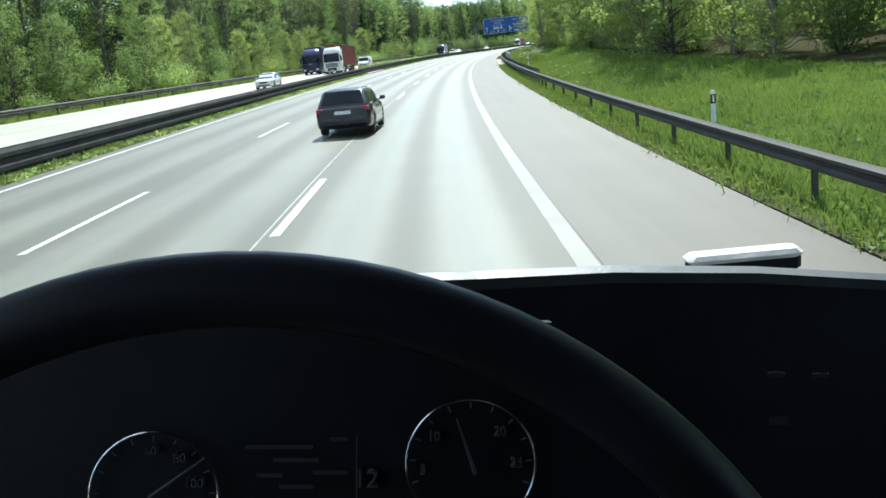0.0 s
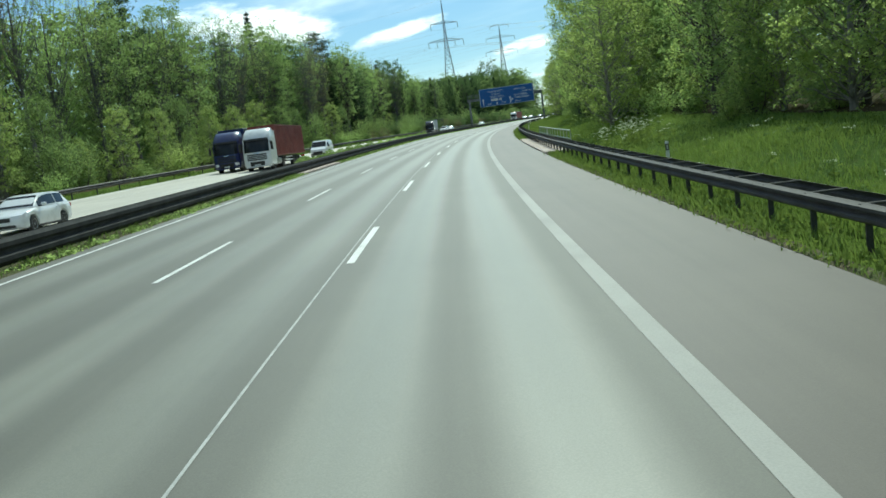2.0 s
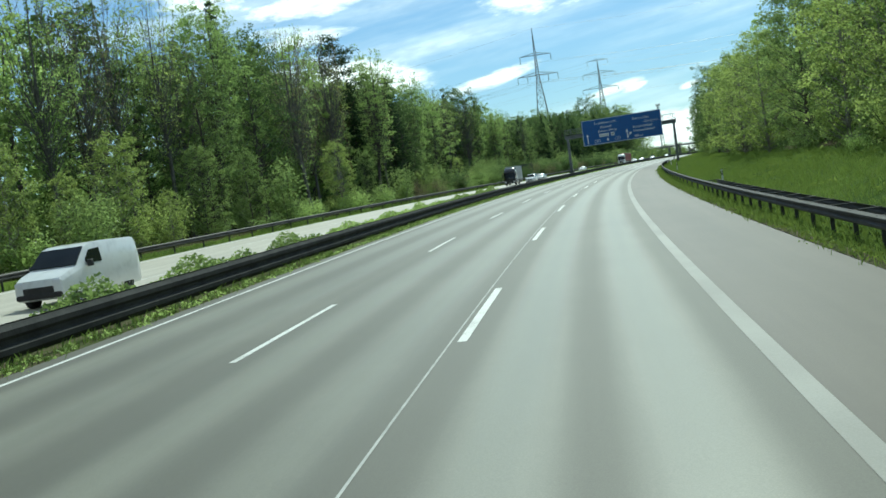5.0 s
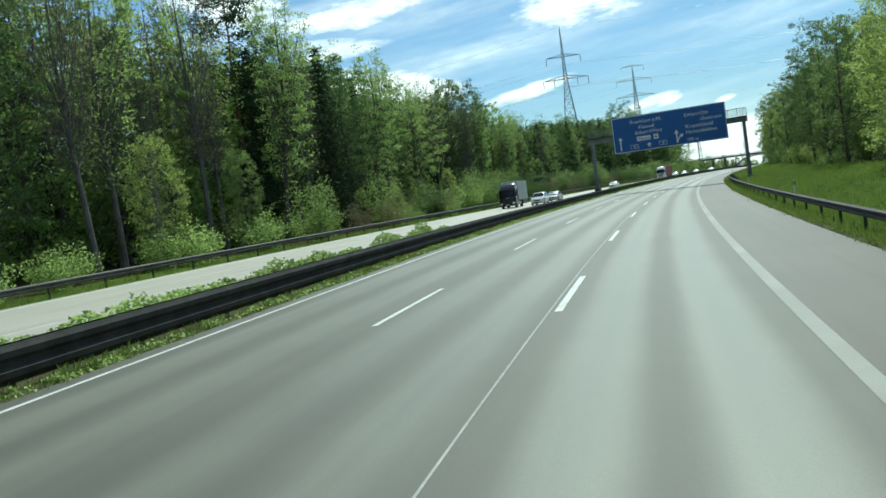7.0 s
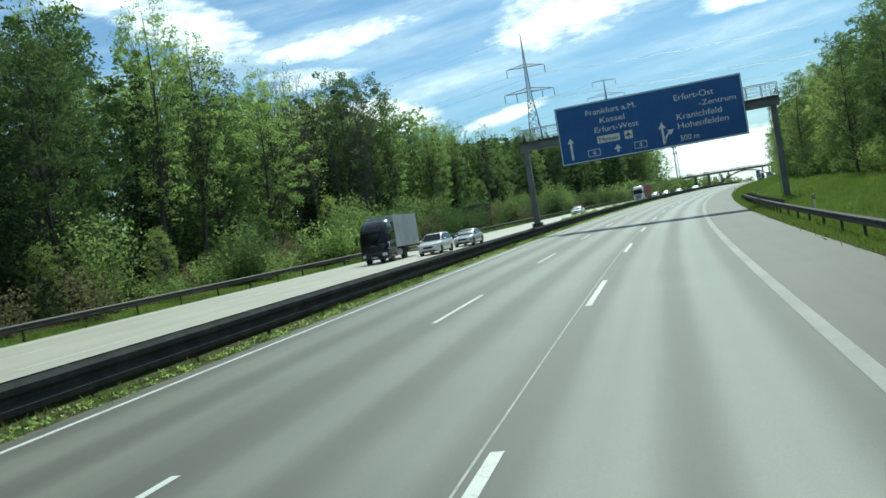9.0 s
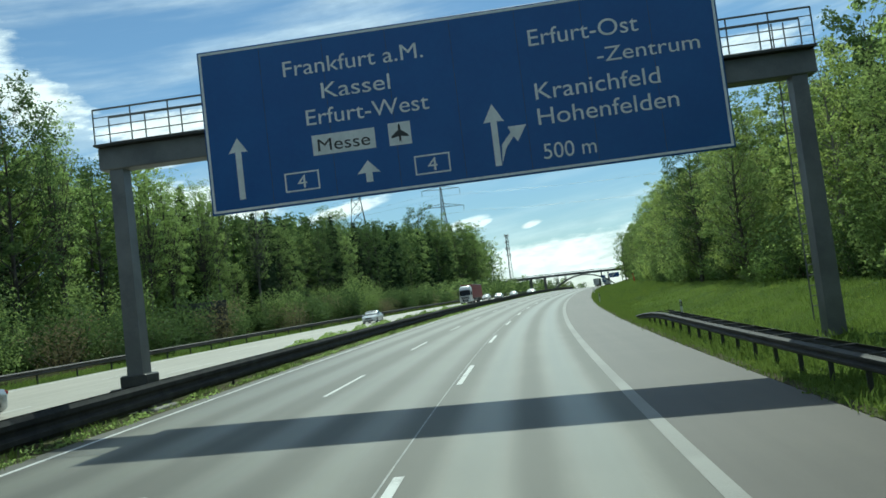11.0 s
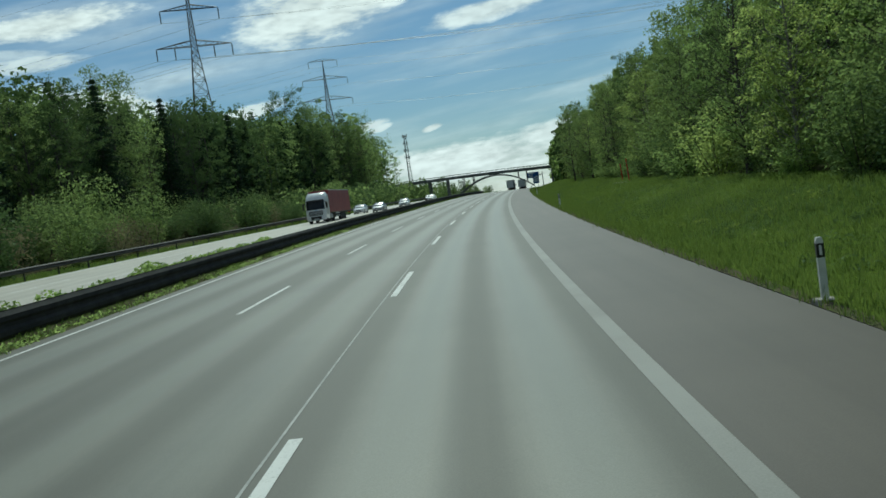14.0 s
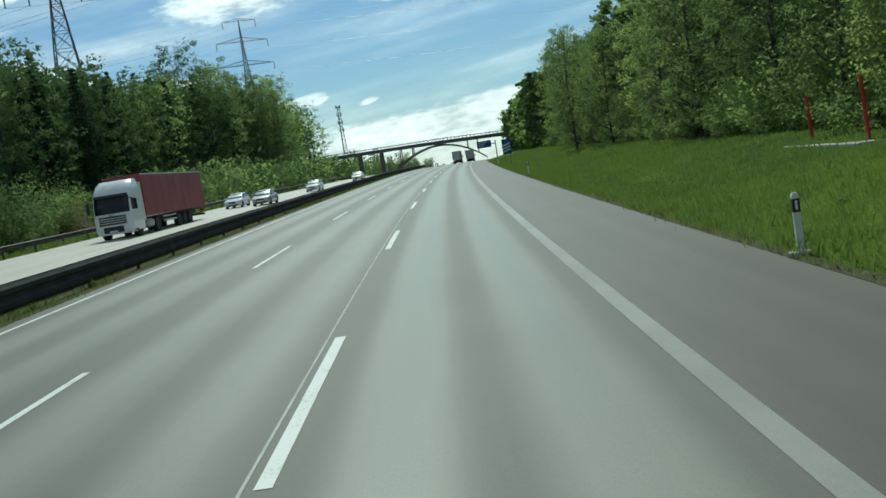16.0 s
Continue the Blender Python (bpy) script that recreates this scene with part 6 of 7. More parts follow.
def passenger_car(place, paint, label, estate=False, tall=1.46, length=4.5, width=1.78):
    """Built with its nose at y = 0 pointing to -y, its tail at y = length."""
    car = thing("car", place, label, "car")
    w, L = width / 2, length
    axles = (0.84, L - 0.90)
    lift = (tall - 1.46) * 0.5
    body = part("body", arched_hull(L, ([0, 0.10, 0.45, 1.2, L - 0.5, L - 0.1, L], [w * 0.70, w * 0.88, w * 0.975, w, w, w * 0.95, w * 0.86]),
                                    ([0, 0.08, 0.4, 1.25, 1.7, L - 0.5, L - 0.12, L], [0.62, 0.72 + lift, 0.82 + lift, 0.95 + lift, 0.97 + lift, 1.0 + lift, 0.96 + lift, 0.86 + lift]),
                                    ([0, 0.12, 0.4, L - 0.4, L - 0.12, L], [0.36, 0.22, 0.20, 0.20, 0.26, 0.38]), axles, 0.37, 0.315), paint, car, smooth=True)
    back_low, back_top = (L - 0.12, L - 0.55) if estate else (L - 0.60, L - 1.35)
    foot = 0.94 + lift
    rows = [(1.18, w * 0.88, w * 0.86, foot, foot + 0.02), (1.55, w * 0.90, w * 0.80, foot, foot + 0.27), (1.95, w * 0.92, w * 0.74, foot, tall - 0.05), (2.5, w * 0.93, w * 0.73, foot, tall), (back_top - 0.4, w * 0.93, w * 0.72, foot, tall - 0.01), (back_top, w * 0.92, w * 0.71, foot, tall - 0.05), (back_low, w * 0.88, w * 0.82, foot, foot + 0.03)]
    cabin = part("cabin", Shape().loft([[(-a, y, lo), (-a + (a - b) * 0.55, y, lo + (hi - lo) * 0.6), (-b, y, hi - 0.03), (-b * 0.86, y, hi), (b * 0.86, y, hi), (b, y, hi - 0.03), (a - (a - b) * 0.55, y, lo + (hi - lo) * 0.6), (a, y, lo)] for y, a, b, lo, hi in rows]), paint, car, smooth=True)
    ry = [r[0] for r in rows]

    def flank(y, f, out, side):
        a, b, lo, hi = (float(np.interp(y, ry, [r[k] for r in rows])) for k in (1, 2, 3, 4))
        return (side * (a - (a - b) * f * 0.96 + out), y, lo + (hi - lo) * f)

    def pane(name, ends, half):
        (y0, z0), (y1, z1) = ends
        n = Vector((0, z1 - z0, y0 - y1)).normalized() * (1 if y1 > y0 else -1)
        if n.z < 0:
            n = -n
        shape = Shape()
        rings = []
        for u in (0.06, 0.5, 0.93):
            p = Vector((0, y0 + (y1 - y0) * u, z0 + (z1 - z0) * u))
            x = half[0] + (half[1] - half[0]) * u
            rings.append([p + Vector((-x, 0, 0)) + n * 0.012, p + Vector((x, 0, 0)) + n * 0.012, p + Vector((x, 0, 0)) - n * 0.03, p + Vector((-x, 0, 0)) - n * 0.03])
        part(name, shape.loft(rings), TINTED, cabin, "dark glass")

    pane("windscreen", ((1.18, foot + 0.02), (1.95, tall - 0.045)), (w * 0.80, w * 0.66))
    pane("rear_window", ((back_low, foot + 0.03), (back_top, tall - 0.045)), (w * 0.76, w * 0.64))
    door = (1.95 + back_top) / 2 + 0.12
    for side in (-1, 1):
        for y0, y1 in ((1.48, door - 0.04), (door + 0.04, back_top - 0.05)):
            part("side_window", Shape().loft([[flank(y, 0.10, 0.012, side), flank(y, 0.84, 0.012, side), flank(y, 0.84, -0.03, side), flank(y, 0.10, -0.03, side)] for y in np.linspace(y0, y1, 5)]), TINTED, cabin, "dark side glass")
        mirror = part("mirror", Shape().box((side * (w + 0.10) - 0.10, 1.50, foot + 0.01), (side * (w + 0.10) + 0.10, 1.64, foot + 0.15), 0.04), paint, car)
        part("mirror_arm", Shape().box((side * (w - 0.04) - 0.06, 1.53, foot), (side * (w - 0.04) + 0.06, 1.59, foot + 0.04)), UNDERBODY, mirror)
        part("headlight", Shape().loft([[(side * x0, y, z0), (side * x1, y + 0.10, z0 + 0.02), (side * x1, y + 0.10, z1 + 0.02), (side * x0, y, z1)] for x0, x1, y, z0, z1 in ((w * 0.46, w * 0.90, 0.03, 0.60 + lift, 0.71 + lift), (w * 0.46, w * 0.93, 0.22, 0.62 + lift, 0.77 + lift))]), LAMP_CLEAR, car, "clear headlight lens")
        part("tail_light", Shape().box((side * w * 0.80 - 0.12, L - 0.16, 0.74 + lift), (side * w * 0.80 + 0.12, L - 0.005, 0.90 + lift), 0.03), LAMP_RED, car, "red tail light lens")
        for y in (door - 0.22, back_top - 0.2):
            part("door_handle", Shape().box((side * w - 0.02, y, 0.82 + lift), (side * w + 0.022, y + 0.16, 0.845 + lift), 0.006), paint, car)
        part("sill", Shape().box((side * w * 0.93 - 0.05, axles[0] + 0.4, 0.18), (side * w * 0.93 + 0.06, axles[1] - 0.4, 0.28), 0.02), UNDERBODY, car)
        for y in axles:
            part("wheel_arch", Shape().box((side * (w - 0.42) - 0.05, y - 0.36, 0.22), (side * (w - 0.42) + 0.05, y + 0.36, 0.70)), UNDERBODY, car)
            wheel_part(car, side * (w - 0.13), y, 0.315, 0.21)
    part("grille", Shape().box((-w * 0.42, -0.012, 0.50), (w * 0.42, 0.06, 0.66), 0.02), UNDERBODY, body)
    part("air_intake", Shape().box((-w * 0.62, -0.004, 0.28), (w * 0.62, 0.10, 0.40), 0.02), UNDERBODY, body)
    part("bumper", Shape().box((-w * 0.82, L - 0.10, 0.40), (w * 0.82, L + 0.03, 0.58), 0.05), paint, body)
    part("number_plate", Shape().box((-0.26, L + 0.0, 0.68), (0.26, L + 0.02, 0.79)), SIGN_WHITE, body, "white plate with plain bars")
    part("number_plate", Shape().box((-0.26, -0.03, 0.41), (0.26, -0.012, 0.50)), SIGN_WHITE, body, "white plate with plain bars")
    return car


def van(place, label):
    v = thing("van", place, label, "van")
    w, L = 0.95, 4.9
    stations = [(0.0, w * 0.78, 0.42, 0.80, 0), (0.05, w * 0.90, 0.32, 0.95, 0), (0.45, w * 0.98, 0.26, 1.10, 0), (0.92, w, 0.25, 1.22, 1), (1.30, w, 0.25, 1.55, 2), (1.66, w, 0.25, 1.84, 3), (2.0, w, 0.25, 1.93, 3), (2.6, w, 0.25, 1.97, 3), (L - 0.3, w, 0.27, 1.95, 3), (L - 0.06, w * 0.98, 0.30, 1.90, 3), (L, w * 0.95, 0.40, 1.78, 3)]
    rings = []
    for y, a, lo, hi, k in stations:
        half = [(a * 0.93, lo), (a, lo + 0.14), (a, min(hi - 0.16, 1.16)), (a * (0.985 - 0.022 * k), hi - 0.11), (a * (0.90 - 0.015 * k), hi)]
        rings.append([(-x, y, z) for x, z in half] + [(x, y, z) for x, z in reversed(half)])
    body = part("body", Shape().loft(rings), WHITE_PAINT, v, smooth=True)
    part("windscreen", Shape().loft([[(-a, y - 0.03, z + 0.035), (a, y - 0.03, z + 0.035), (a, y + 0.03, z - 0.03), (-a, y + 0.03, z - 0.03)] for y, a, z in ((0.97, w * 0.88, 1.26), (1.30, w * 0.84, 1.55), (1.62, w * 0.80, 1.81))]), TINTED, v, "dark windscreen")
    part("bumper", Shape().box((-w * 0.86, -0.05, 0.34), (w * 0.86, 0.2, 0.52), 0.04), UNDERBODY, v)
    for side in (-1, 1):
        part("side_window", Shape().loft([[(side * (w * x + 0.012), y, z0), (side * (w * x2 + 0.012), y, z1), (side * (w * x2 - 0.03), y, z1), (side * (w * x - 0.03), y, z0)] for x, x2, y, z0, z1 in ((0.985, 0.975, 1.42, 1.28, 1.42), (0.99, 0.925, 1.72, 1.26, 1.70), (0.99, 0.925, 2.35, 1.26, 1.74))]), TINTED, v)
        part("headlight", Shape().box((side * 0.68 - 0.16, 0.0, 0.72), (side * 0.68 + 0.16, 0.14, 0.92), 0.03), LAMP_CLEAR, v)
        part("mirror", Shape().box((side * 1.08 - 0.1, 1.35, 1.15), (side * 1.08 + 0.1, 1.5, 1.38), 0.03), UNDERBODY, v)
        for y in (0.85, L - 1.0):
            wheel_part(v, side * (w - 0.12), y, 0.33, 0.22)
    part("grille", Shape().box((-0.55, -0.02, 0.5), (0.55, 0.06, 0.72), 0.02), UNDERBODY, body)


def lorry(place, cab_paint, box_mat, label, container=False, length=13.6, body_name="trailer_box", simple_tail=False):
    """Nose at y = 0 pointing to -y; the box behind it."""
    t = thing("lorry", place, label, "lorry")
    w = 1.24
    profile = [(0.36, 0.06, 1.16), (0.60, -0.02, 1.23), (1.30, 0.0, 1.24), (1.60, 0.04, 1.24), (2.20, 0.14, 1.24), (2.78, 0.30, 1.23), (3.10, 0.52, 1.20), (3.45, 0.90, 1.14), (3.70, 1.35, 1.06)]
    pz = [q[0] for q in profile]

    def front(x, z, out=0.0):
        """Point of the rounded front at height z, x as a share of the half width."""
        f, a = (float(np.interp(z, pz, [q[k] for q in profile])) for k in (1, 2))
        return (a * x, f + 0.02 * abs(x) + 0.30 * max(0.0, abs(x) - 0.55) ** 2 / 0.2025 - out, z)

    outline = (-1.0, -0.93, -0.82, -0.6, -0.3, 0.3, 0.6, 0.82, 0.93, 1.0)
    cab = part("cab", Shape().loft([[(q[2], 2.2, q[0])] + [front(x, q[0]) for x in reversed(outline)] + [(-q[2], 2.2, q[0])] for q in profile]), cab_paint, t, smooth=True)

    def skin(z0, z1, reach, out, thick=0.03):
        """A plate that follows the front between two heights."""
        xs = np.linspace(-reach, reach, 9)
        return Shape().loft([[front(x, z, out) for x in xs] + [front(x, z, out - thick) for x in reversed(xs)] for z in np.linspace(z0, z1, 6)])

    part("windscreen", skin(1.66, 2.72, 0.90, 0.04), TINTED, cab, "dark windscreen")
    part("sun_visor", skin(2.66, 2.84, 0.88, 0.16, 0.05), UNDERBODY, cab)
    part("grille", skin(0.95, 1.50, 0.70, 0.015), UNDERBODY, cab)
    part("lower_grille", skin(0.46, 0.84, 0.52, 0.02), UNDERBODY, cab)
    for z in (1.06, 1.20, 1.34):
        part("grille_bar", skin(z, z + 0.05, 0.68, 0.035), GREY_BOX if cab_paint is WHITE_PAINT else cab_paint, cab)
    part("bumper", skin(0.34, 0.46, 0.96, 0.03, 0.10), cab_paint, cab)
    part("badge", skin(1.53, 1.60, 0.16, 0.02), CHROME, cab, "small bright badge as a plain bar")
    for x in (-0.5, 0.0, 0.5):
        part("wiper", Shape().tube([front(x, 1.66, 0.03), front(x + 0.3, 1.78, 0.03)], 0.012, 4), UNDERBODY, cab)
    part("number_plate", Shape().box((-0.26, -0.09, 0.48), (0.26, -0.055, 0.59)), SIGN_WHITE, cab, "white plate with plain bars")
    for side in (-1, 1):
        part("headlight", Shape().loft([[front(side * x, z, 0.015) for x in (0.62, 0.76, 0.90)] + [front(side * x, z, -0.02) for x in (0.90, 0.76, 0.62)] for z in (0.62, 0.86)]), LAMP_CLEAR, cab)
        part("side_window", Shape().box((side * w - 0.03, 0.45, 1.75), (side * w + 0.012, 1.35, 2.45), 0.02), TINTED, cab)
        mirror = part("mirror", Shape().box((side * (w + 0.2) - 0.1, 0.05, 1.75), (side * (w + 0.2) + 0.1, 0.16, 2.45), 0.03), UNDERBODY, cab)
        part("mirror_arm", Shape().tube([(side * (w - 0.05), 0.2, 2.5), (side * (w + 0.2), 0.1, 2.48)], 0.03, 6), UNDERBODY, mirror)
        part("step", Shape().box((side * w - 0.12, 0.35, 0.42), (side * w + 0.01, 0.85, 0.52)), UNDERBODY, cab)
        for y in (1.35, 4.9):
            wheel_part(t, side * 1.02, y, 0.5, 0.32, DARK_STEEL)
        for y in (9.6, 10.9, 12.2):
            if y < 2.6 + length - 1:
                wheel_part(t, side * 1.02, y, 0.5, 0.34, DARK_STEEL)
    for side in (-1, 1):
        part("side_deflector", Shape().box((side * 1.19 - 0.03, 2.18, 0.95), (side * 1.19 + 0.03, 2.62, 3.45), 0.02), cab_paint, cab)
        part("fuel_tank", Shape().box((side * 0.95 - 0.26, 2.75, 0.42), (side * 0.95 + 0.26, 4.15, 0.98), 0.10), ALLOY, t)
        for y in (1.35, 4.9):
            part("mudguard", Shape().loft([[(side * 1.02 - 0.2, y + 0.56 * math.cos(a), 0.5 + 0.56 * math.sin(a)), (side * 1.02 + 0.2, y + 0.56 * math.cos(a), 0.5 + 0.56 * math.sin(a)), (side * 1.02 + 0.2, y + 0.60 * math.cos(a), 0.5 + 0.60 * math.sin(a)), (side * 1.02 - 0.2, y + 0.60 * math.cos(a), 0.5 + 0.60 * math.sin(a))] for a in np.linspace(0.3, 2.84, 9)]), UNDERBODY, t)
        for z in (0.62, 0.92):
            part("side_guard", Shape().box((side * 1.2 - 0.02, 6.0, z), (side * 1.2 + 0.02, 8.8, z + 0.10), 0.01), GREY_BOX, t)
    part("chassis", Shape().box((-0.5, 1.2, 0.75), (0.5, 2.6 + length - 0.3, 1.1)), UNDERBODY, t)
    y0, y1, z0, z1 = 2.75, 2.75 + length, 1.18, 3.98
    if container:
        box = Shape()
        rings = []
        # ribbed steel sides
        n = int(length / 0.28)
        left = []
        for k in range(n + 1):
            y = y0 + (y1 - y0) * k / n
            left += [(1.225, y), (1.19, y + 0.05), (1.19, y + 0.14), (1.225, y + 0.19)]
        left = [(x, min(y, y1)) for x, y in left]
        for side in (-1, 1):
            pts = [(side * x, y, z) for x, y in left for z in (z0, z1)]
            faces = [(2 * k, 2 * k + 2, 2 * k + 3, 2 * k + 1) if side > 0 else (2 * k, 2 * k + 1, 2 * k + 3, 2 * k + 2) for k in range(len(left) - 1)]
            box.add(pts, faces)
        box.box((-1.18, y0, z0), (1.18, y1, z1))
        part(body_name, box, box_mat, t, "ribbed steel container")
        for side in (-1, 1):
            for z in (z0, z1 - 0.1):
                part("container_rail", Shape().box((side * 1.2 - 0.04, y0, z), (side * 1.2 + 0.04, y1, z + 0.1)), box_mat, t)
            for y in (y0, y1 - 0.12):
                part("corner_post", Shape().box((side * 1.19 - 0.05, y, z0), (side * 1.19 + 0.05, y + 0.12, z1)), box_mat, t)
    else:
        body = part(body_name, Shape().box((-1.26, y0, z0), (1.26, y1, z1), 0.03), box_mat, t)
        for side in (-1, 1):
            part("top_rail", Shape().box((side * 1.26 - 0.02, y0, z1 - 0.08), (side * 1.26 + 0.015, y1, z1 + 0.01)), GREY_BOX, body)
            for y in np.linspace(y0 + 0.6, y1 - 0.6, 9):
                part("tarpaulin_strap", Shape().box((side * 1.262 - 0.01, y - 0.025, z0), (side * 1.262 + 0.008, y + 0.025, z1 - 0.1)), box_mat, body)
        part("rear_door", Shape().box((-1.2, y1 - 0.02, z0 + 0.06), (1.2, y1 + 0.03, z1 - 0.06), 0.02), GREY_BOX if simple_tail else box_mat, body)
    for side in (-1, 1):
        part("tail_light", Shape().box((side * 0.95 - 0.2, y1 - 0.05, 0.85), (side * 0.95 + 0.2, y1 + 0.03, 1.0)), LAMP_RED, t)
    part("underrun_bar", Shape().box((-1.15, y1 - 0.2, 0.5), (1.15, y1 - 0.1, 0.66)), UNDERBODY, t)


AWAY = pose(0, 0, 0, 0, 0, 180)      # turns a vehicle to drive with us
passenger_car(along(33.0, -2.55, 0.0, -1.5) @ AWAY, CHARCOAL_PAINT, "near-black estate car changing lanes ahead on the carriageway", estate=True, length=4.6, width=1.82)
passenger_car(along(82.6, -17.1), WHITE_PAINT, "white hatchback driving on the concrete carriageway", estate=True, length=4.3)
lorry(along(127.2, -18.25), WHITE_PAINT, RUST_RED, "white articulated lorry with a rust-red ribbed container", container=True, length=12.2)
lorry(along(130.6, -22.0), BLUE_PAINT, BLUE_PAINT, "deep blue lorry with a blue box beside a white one")
van(along(151.0, -17.6), "white delivery van behind the container lorry")
passenger_car(along(290.4, -18.5), WHITE_PAINT, "white tall estate car beside the median rail", estate=True, tall=1.62, length=4.6, width=1.84)
passenger_car(along(299.6, -18.2), SILVER_PAINT, "silver saloon car beside the median rail", length=4.7)
lorry(along(287.3, -21.7) @ Matrix.Scale(0.87, 4), CHARCOAL_PAINT, GREY_BOX, "small lorry with a dark cab and a pale grey box body", length=6.5)
passenger_car(along(376.0, -20.6), WHITE_PAINT, "white hatchback on the concrete carriageway near the gantry", estate=False, length=4.3)
lorry(along(457.0, -21.4), WHITE_PAINT, RED_TARP, "white articulated lorry with a red tarpaulin trailer")
passenger_car(along(485.0, -18.4), SILVER_PAINT, "silver saloon car passing a red lorry", length=4.6)
passenger_car(along(488.5, -22.0), WHITE_PAINT, "white hatchback following the red lorry", estate=True, length=4.3)
passenger_car(along(514.0, -18.4), WHITE_PAINT, "white hatchback on the concrete carriageway, farther on", estate=True, length=4.3)
passenger_car(along(556.0, -18.0), WHITE_PAINT, "white saloon car near the overbridge", length=4.5)
passenger_car(along(580.0, -21.6), SILVER_PAINT, "silver hatchback near the overbridge", estate=True, length=4.3)
lorry(along(694.0, -4.1) @ AWAY, WHITE_PAINT, GREEN_BOX, "dark green tarpaulin lorry seen from behind beyond the crest", simple_tail=True)
lorry(along(702.0, -0.2) @ AWAY, BLUE_PAINT, GREY_BOX, "grey box lorry seen from behind beyond the crest")


# ================= the lorry's cab that the drive begins in =================
EYE = Vector(PATH[0][1:4])
LOOKING = pose(0, 0, 0, 90 + PATH[0][5], PATH[0][6], PATH[0][4]).to_3x3()
REACH = 0.784 / math.tan(radians(53.3 / 2))


def seat_view(x, y, d):
    """Place d metres ahead of the driver's eye; x to the right and y up, as slopes in thousandths."""
    return EYE + LOOKING @ Vector((x / 1000 / REACH * d, y / 1000 / REACH * d, -d))


def build_cab():
    cab = thing("lorry_cab", Matrix(), "dark interior of a lorry cab with open view over the road", "vehicle interior")
    e = EYE
    road_z = float(at(0, 0).z)
    side = lambda x, y, z: (e.x + x, e.y + y, z)
    # shell: floor, walls with window openings, roof, rear wall
    part("cab_floor", Shape().box(side(-0.62, -1.1, road_z + 1.15), side(1.88, 1.05, road_z + 1.25)), BLACK_PLASTIC, cab)
    part("cab_roof", Shape().box(side(-0.62, -1.1, e.z + 0.85), side(1.88, 0.62, e.z + 0.93), 0.03), BLACK_PLASTIC, cab)
    part("cab_rear_wall", Shape().box(side(-0.62, -1.14, road_z + 1.15), side(1.88, -1.1, e.z + 0.9)), BLACK_PLASTIC, cab)
    for x in (-0.65, 1.88):
        part("cab_door", Shape().box(side(x, -1.1, road_z + 0.9), side(x + 0.05, 1.0, e.z - 0.35), 0.02), BLACK_PLASTIC, cab)
        part("roof_rail", Shape().box(side(x, -1.1, e.z + 0.6), side(x + 0.05, 0.7, e.z + 0.9), 0.02), BLACK_PLASTIC, cab)
        part("rear_pillar", Shape().box(side(x, -1.1, e.z - 0.36), side(x + 0.05, -0.4, e.z + 0.62), 0.02), BLACK_PLASTIC, cab)
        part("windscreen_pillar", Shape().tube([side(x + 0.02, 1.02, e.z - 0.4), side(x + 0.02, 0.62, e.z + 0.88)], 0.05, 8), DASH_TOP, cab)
    # unseen board, added to keep the sun off the wheel and dials
    part("sun_visor", Shape().box(side(-0.55, 0.70, e.z + 0.27), side(1.8, 0.74, e.z + 0.9), 0.015), BLACK_PLASTIC, cab)
    part("front_panel", Shape().box(side(-0.6, 1.08, road_z + 0.45), side(1.86, 1.2, e.z - 0.62), 0.05), WHITE_PAINT, cab, "white painted front of the cab")
    for x in (-0.35, 1.6):
        for y in (0.25, -2.6):
            wheel_part(cab, (x - 0.62) * 1.0 + 0.62 + (e.x), y, 0.5, 0.3, DARK_STEEL)
    part("cab_chassis", Shape().box(side(0.1, -3.6, road_z + 0.6), side(1.15, 1.0, road_z + 1.16)), UNDERBODY, cab)

    # dashboard with a rounded top edge, its sunlight put into a paler grey
    ridge = [(-1100, -200, 0.70), (-784, -150, 0.71), (-560, -100, 0.72), (-200, -58, 0.74), (-60, -42, 0.77), (60, -38, 0.80), (300, -27, 0.84), (560, -29, 0.88), (800, -43, 0.92), (1300, -90, 0.95)]
    rings = []
    for x, y, d in ridge:
        p = seat_view(x, y, d)
        down, ahead = Vector((0, 0, -1)), Vector((0.0, 1.0, 0))
        rings.append([p + ahead * a + down * b for a, b in ((0.42, 0.16), (0.16, 0.058), (0.05, 0.017), (0.014, 0.004), (0.0, 0.008), (0.006, 0.020), (0.06, 0.62), (0.42, 0.62))])
    dash = Shape()
    n = 8
    pts = [q for r in rings for q in r]
    faces, slots = [], []
    for k in range(len(rings) - 1):
        for i in range(n):
            j = (i + 1) % n
            faces.append((k * n + i, (k + 1) * n + i, (k + 1) * n + j, k * n + j))
            # rows round the ridge take the painted sunlit grey
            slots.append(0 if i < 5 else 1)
    faces += [tuple(range(n)), tuple(range((len(rings) - 1) * n, len(rings) * n))[::-1]]
    dash.add(pts, faces)
    dash.slots = slots + [1, 1]
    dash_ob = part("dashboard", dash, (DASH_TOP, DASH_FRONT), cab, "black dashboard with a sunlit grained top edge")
    for x, y, w, h in ((590, -222, 32, 8), (668, -224, 30, 8), (594, -304, 34, 14)):
        p = seat_view(x, y, 0.82)
        bar = Shape().box((-0.5, -0.5, -0.5), (0.5, 0.5, 0.5))
        bar.moved(Matrix.LocRotScale(p, LOOKING.to_quaternion(), Vector((w / 1000 / REACH * 0.82, h / 1000 / REACH * 0.82, 0.0006))))
        part("switch_print", bar, RUBBER, dash_ob)

    # steering wheel, seen from close behind
    hub = seat_view(-350, -1178, 0.335)
    axis = LOOKING @ Vector((0.0, 0.0, 1.0))
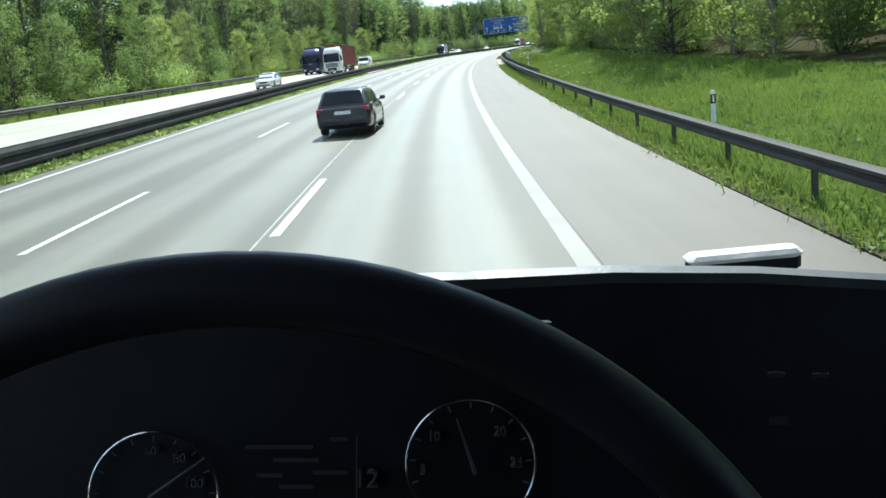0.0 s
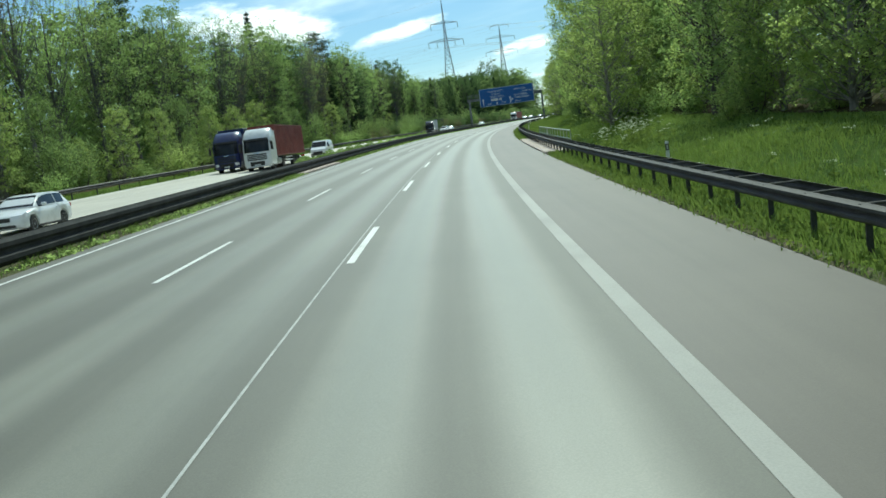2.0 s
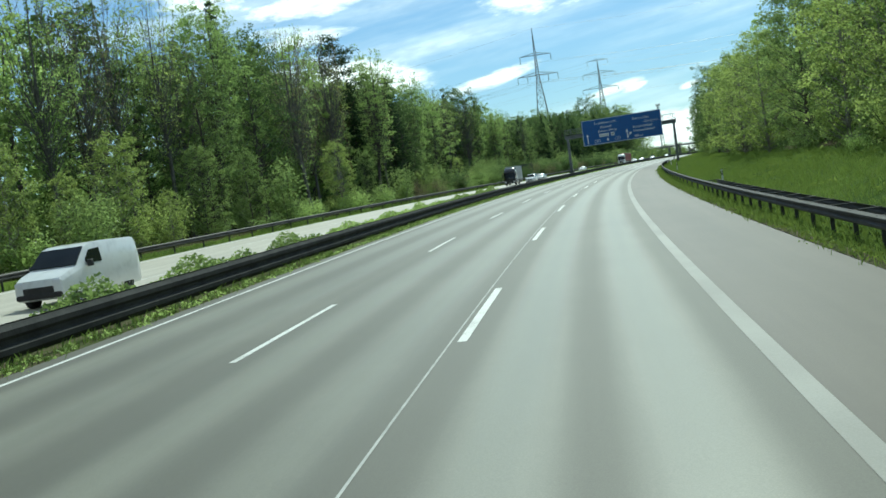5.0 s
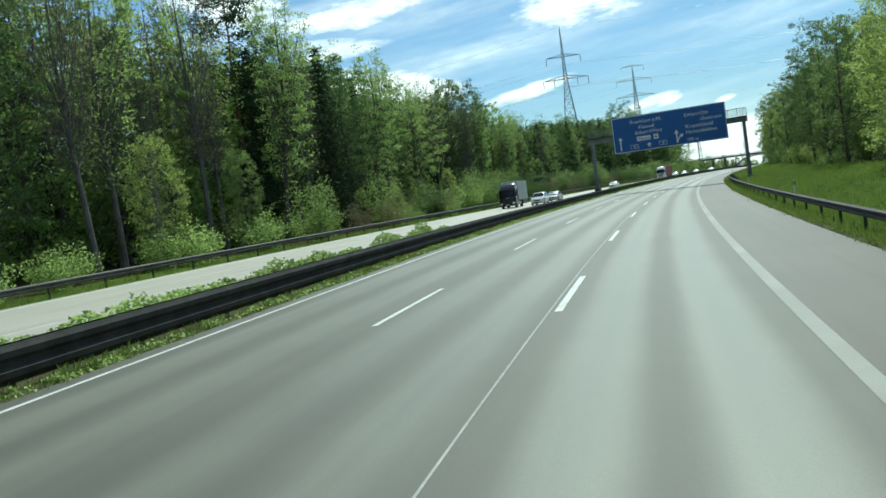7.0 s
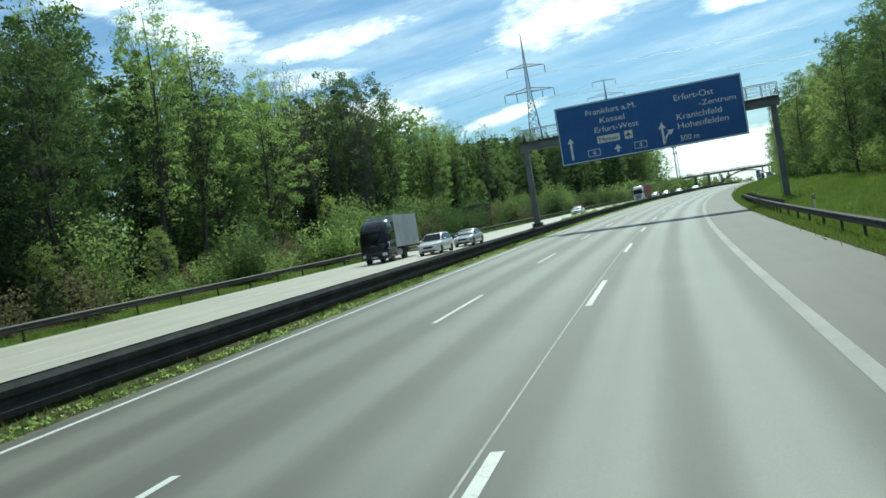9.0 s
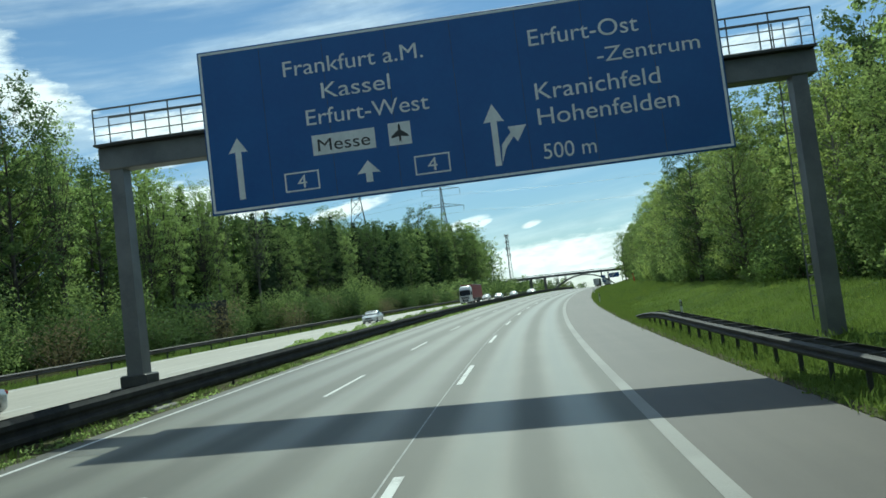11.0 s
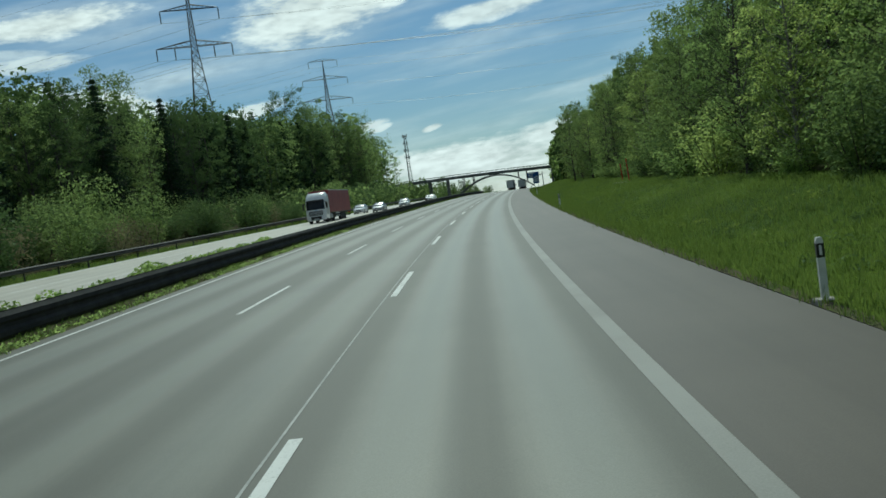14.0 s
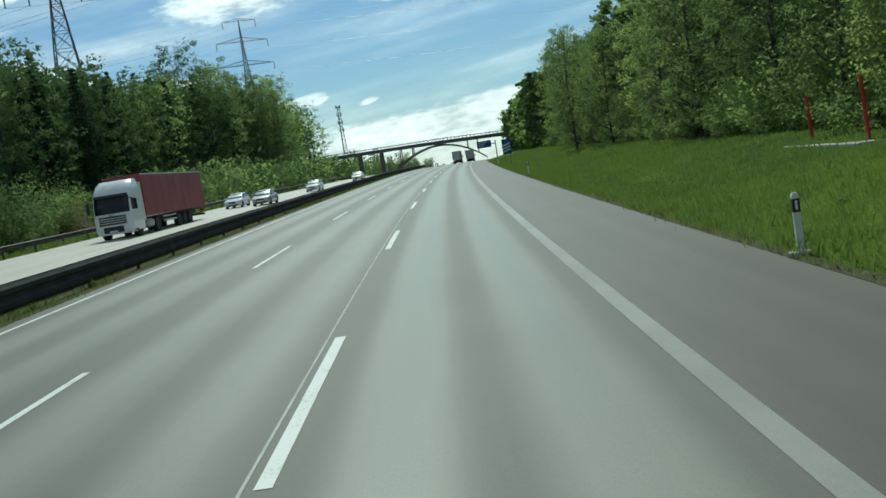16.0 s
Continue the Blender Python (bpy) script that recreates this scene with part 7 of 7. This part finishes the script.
    wheel_ob = part("steering_wheel", Shape().torus(hub, axis, 0.2375, 0.0145, 96, 14), SOFT_BLACK, cab, "black leather steering wheel rim", smooth=True)
    across = LOOKING @ Vector((1, 0, 0))
    upward = LOOKING @ Vector((0, 1, 0))
    part("wheel_hub", Shape().wheel(hub - axis.normalized() * 0.03, axis, [0.07, 0.085, 0.085, 0.06], [-0.03, -0.02, 0.02, 0.035], 24), SOFT_BLACK, wheel_ob)
    for a in (-0.25, math.pi + 0.25, -math.pi / 2):
        way = across * math.cos(a) + upward * math.sin(a)
        part("spoke", Shape().tube([hub - axis.normalized() * 0.03, hub + way * 0.238], [0.03, 0.016], 8), SOFT_BLACK, wheel_ob)

    # instrument cluster behind the wheel
    def on_panel(x, y, d=0.60):
        return seat_view(x, y, d)

    def flat_box(x0, y0, x1, y1, d, thick=0.003):
        a, b = on_panel(x0, y0, d), on_panel(x1, y1, d)
        mid = (a + b) / 2
        bar = Shape().box((-0.5, -0.5, -0.5), (0.5, 0.5, 0.5))
        return bar.moved(Matrix.LocRotScale(mid, LOOKING.to_quaternion(), Vector((abs(x1 - x0) / 1000 / REACH * d, abs(y1 - y0) / 1000 / REACH * d, thick))))

    cluster = part("instrument_panel", flat_box(-900, -620, 190, -128, 0.63, 0.02), BLACK_PLASTIC, cab, "dark dial cluster with two round gauges")
    back = LOOKING @ Vector((0, 0, 1))
    for gx, gy, first, last in ((-512, -438, 0, 120), (49, -380, 0, 25)):
        c = on_panel(gx, gy, 0.612)
        r = 0.114 / REACH * 0.612
        dial = part("gauge_ring", Shape().torus(c, back, r, 0.0011, 64, 8), CHROME, cluster, "thin chrome dial ring", smooth=True)
        ticks = 13
        for k in range(ticks):
            a = radians(220 - 260 * k / (ticks - 1))
            o0, o1 = c + (across * math.cos(a) + upward * math.sin(a)) * r * 0.86, c + (across * math.cos(a) + upward * math.sin(a)) * r * 0.95
            part("tick", Shape().tube([o0, o1], 0.0007, 4), DIM_PRINT, dial)
    def number(text, x, y, high):
        me = lettering(text, high / 1000 / REACH * 0.61, DIM_PRINT, "dial_number")
        me.transform(Matrix.Rotation(radians(-90), 4, 'X'))
        xs = [v.co.x for v in me.vertices]
        me.transform(Matrix.Translation((-(max(xs) + min(xs)) / 2, 0, 0)))
        me.transform(Matrix.Translation(on_panel(x, y, 0.613)) @ LOOKING.to_4x4())
        part("dial_number", me, None, cluster)
    for text, x, y, high in (("80", -464, -376, 16), ("100", -437, -420, 16), ("60", -514, -362, 14), ("5", -36, -398, 16), ("10", -14, -338, 16), ("20", 101, -330, 16), ("25", 130, -385, 16), ("12", -132, -420, 30)):
        number(text, x, y, high)
    part("needle", Shape().tube([on_panel(-520, -440, 0.609), on_panel(-422, -370, 0.609)], [0.0016, 0.0006], 5), DIM_PRINT, cluster)
    part("needle", Shape().tube([on_panel(57, -398, 0.609), on_panel(24, -300, 0.609)], [0.0016, 0.0006], 5), DIM_PRINT, cluster)
    for x0, y, w in ((-350, -350, 120), (-300, -373, 80), (-230, -395, 60), (-330, -400, 45), (-290, -420, 60), (-200, -336, 30)):
        part("display_bar", flat_box(x0, y - 4, x0 + w, y + 3, 0.615, 0.001), RUBBER, cluster)
    part("display_rule", flat_box(-154, -450, -152, -330, 0.615, 0.001), DIM_PRINT, cluster)

    # small toll unit on the dashboard
    unit_at = seat_view(537, -14, 1.02)
    unit = thing("toll_unit", Matrix.Translation(unit_at) @ Matrix.Rotation(radians(-2), 4, 'Z'), "flat white and black toll unit on the dashboard", "toll unit")
    part("casing", Shape().box((-0.065, 0.0, -0.024), (0.065, 0.03, 0.0), 0.006), BLACK_PLASTIC, unit)
    part("top_cover", Shape().box((-0.067, -0.004, -0.006), (0.067, 0.034, 0.005), 0.005), WHITE_PLASTIC, unit, "white top cover")


build_cab()
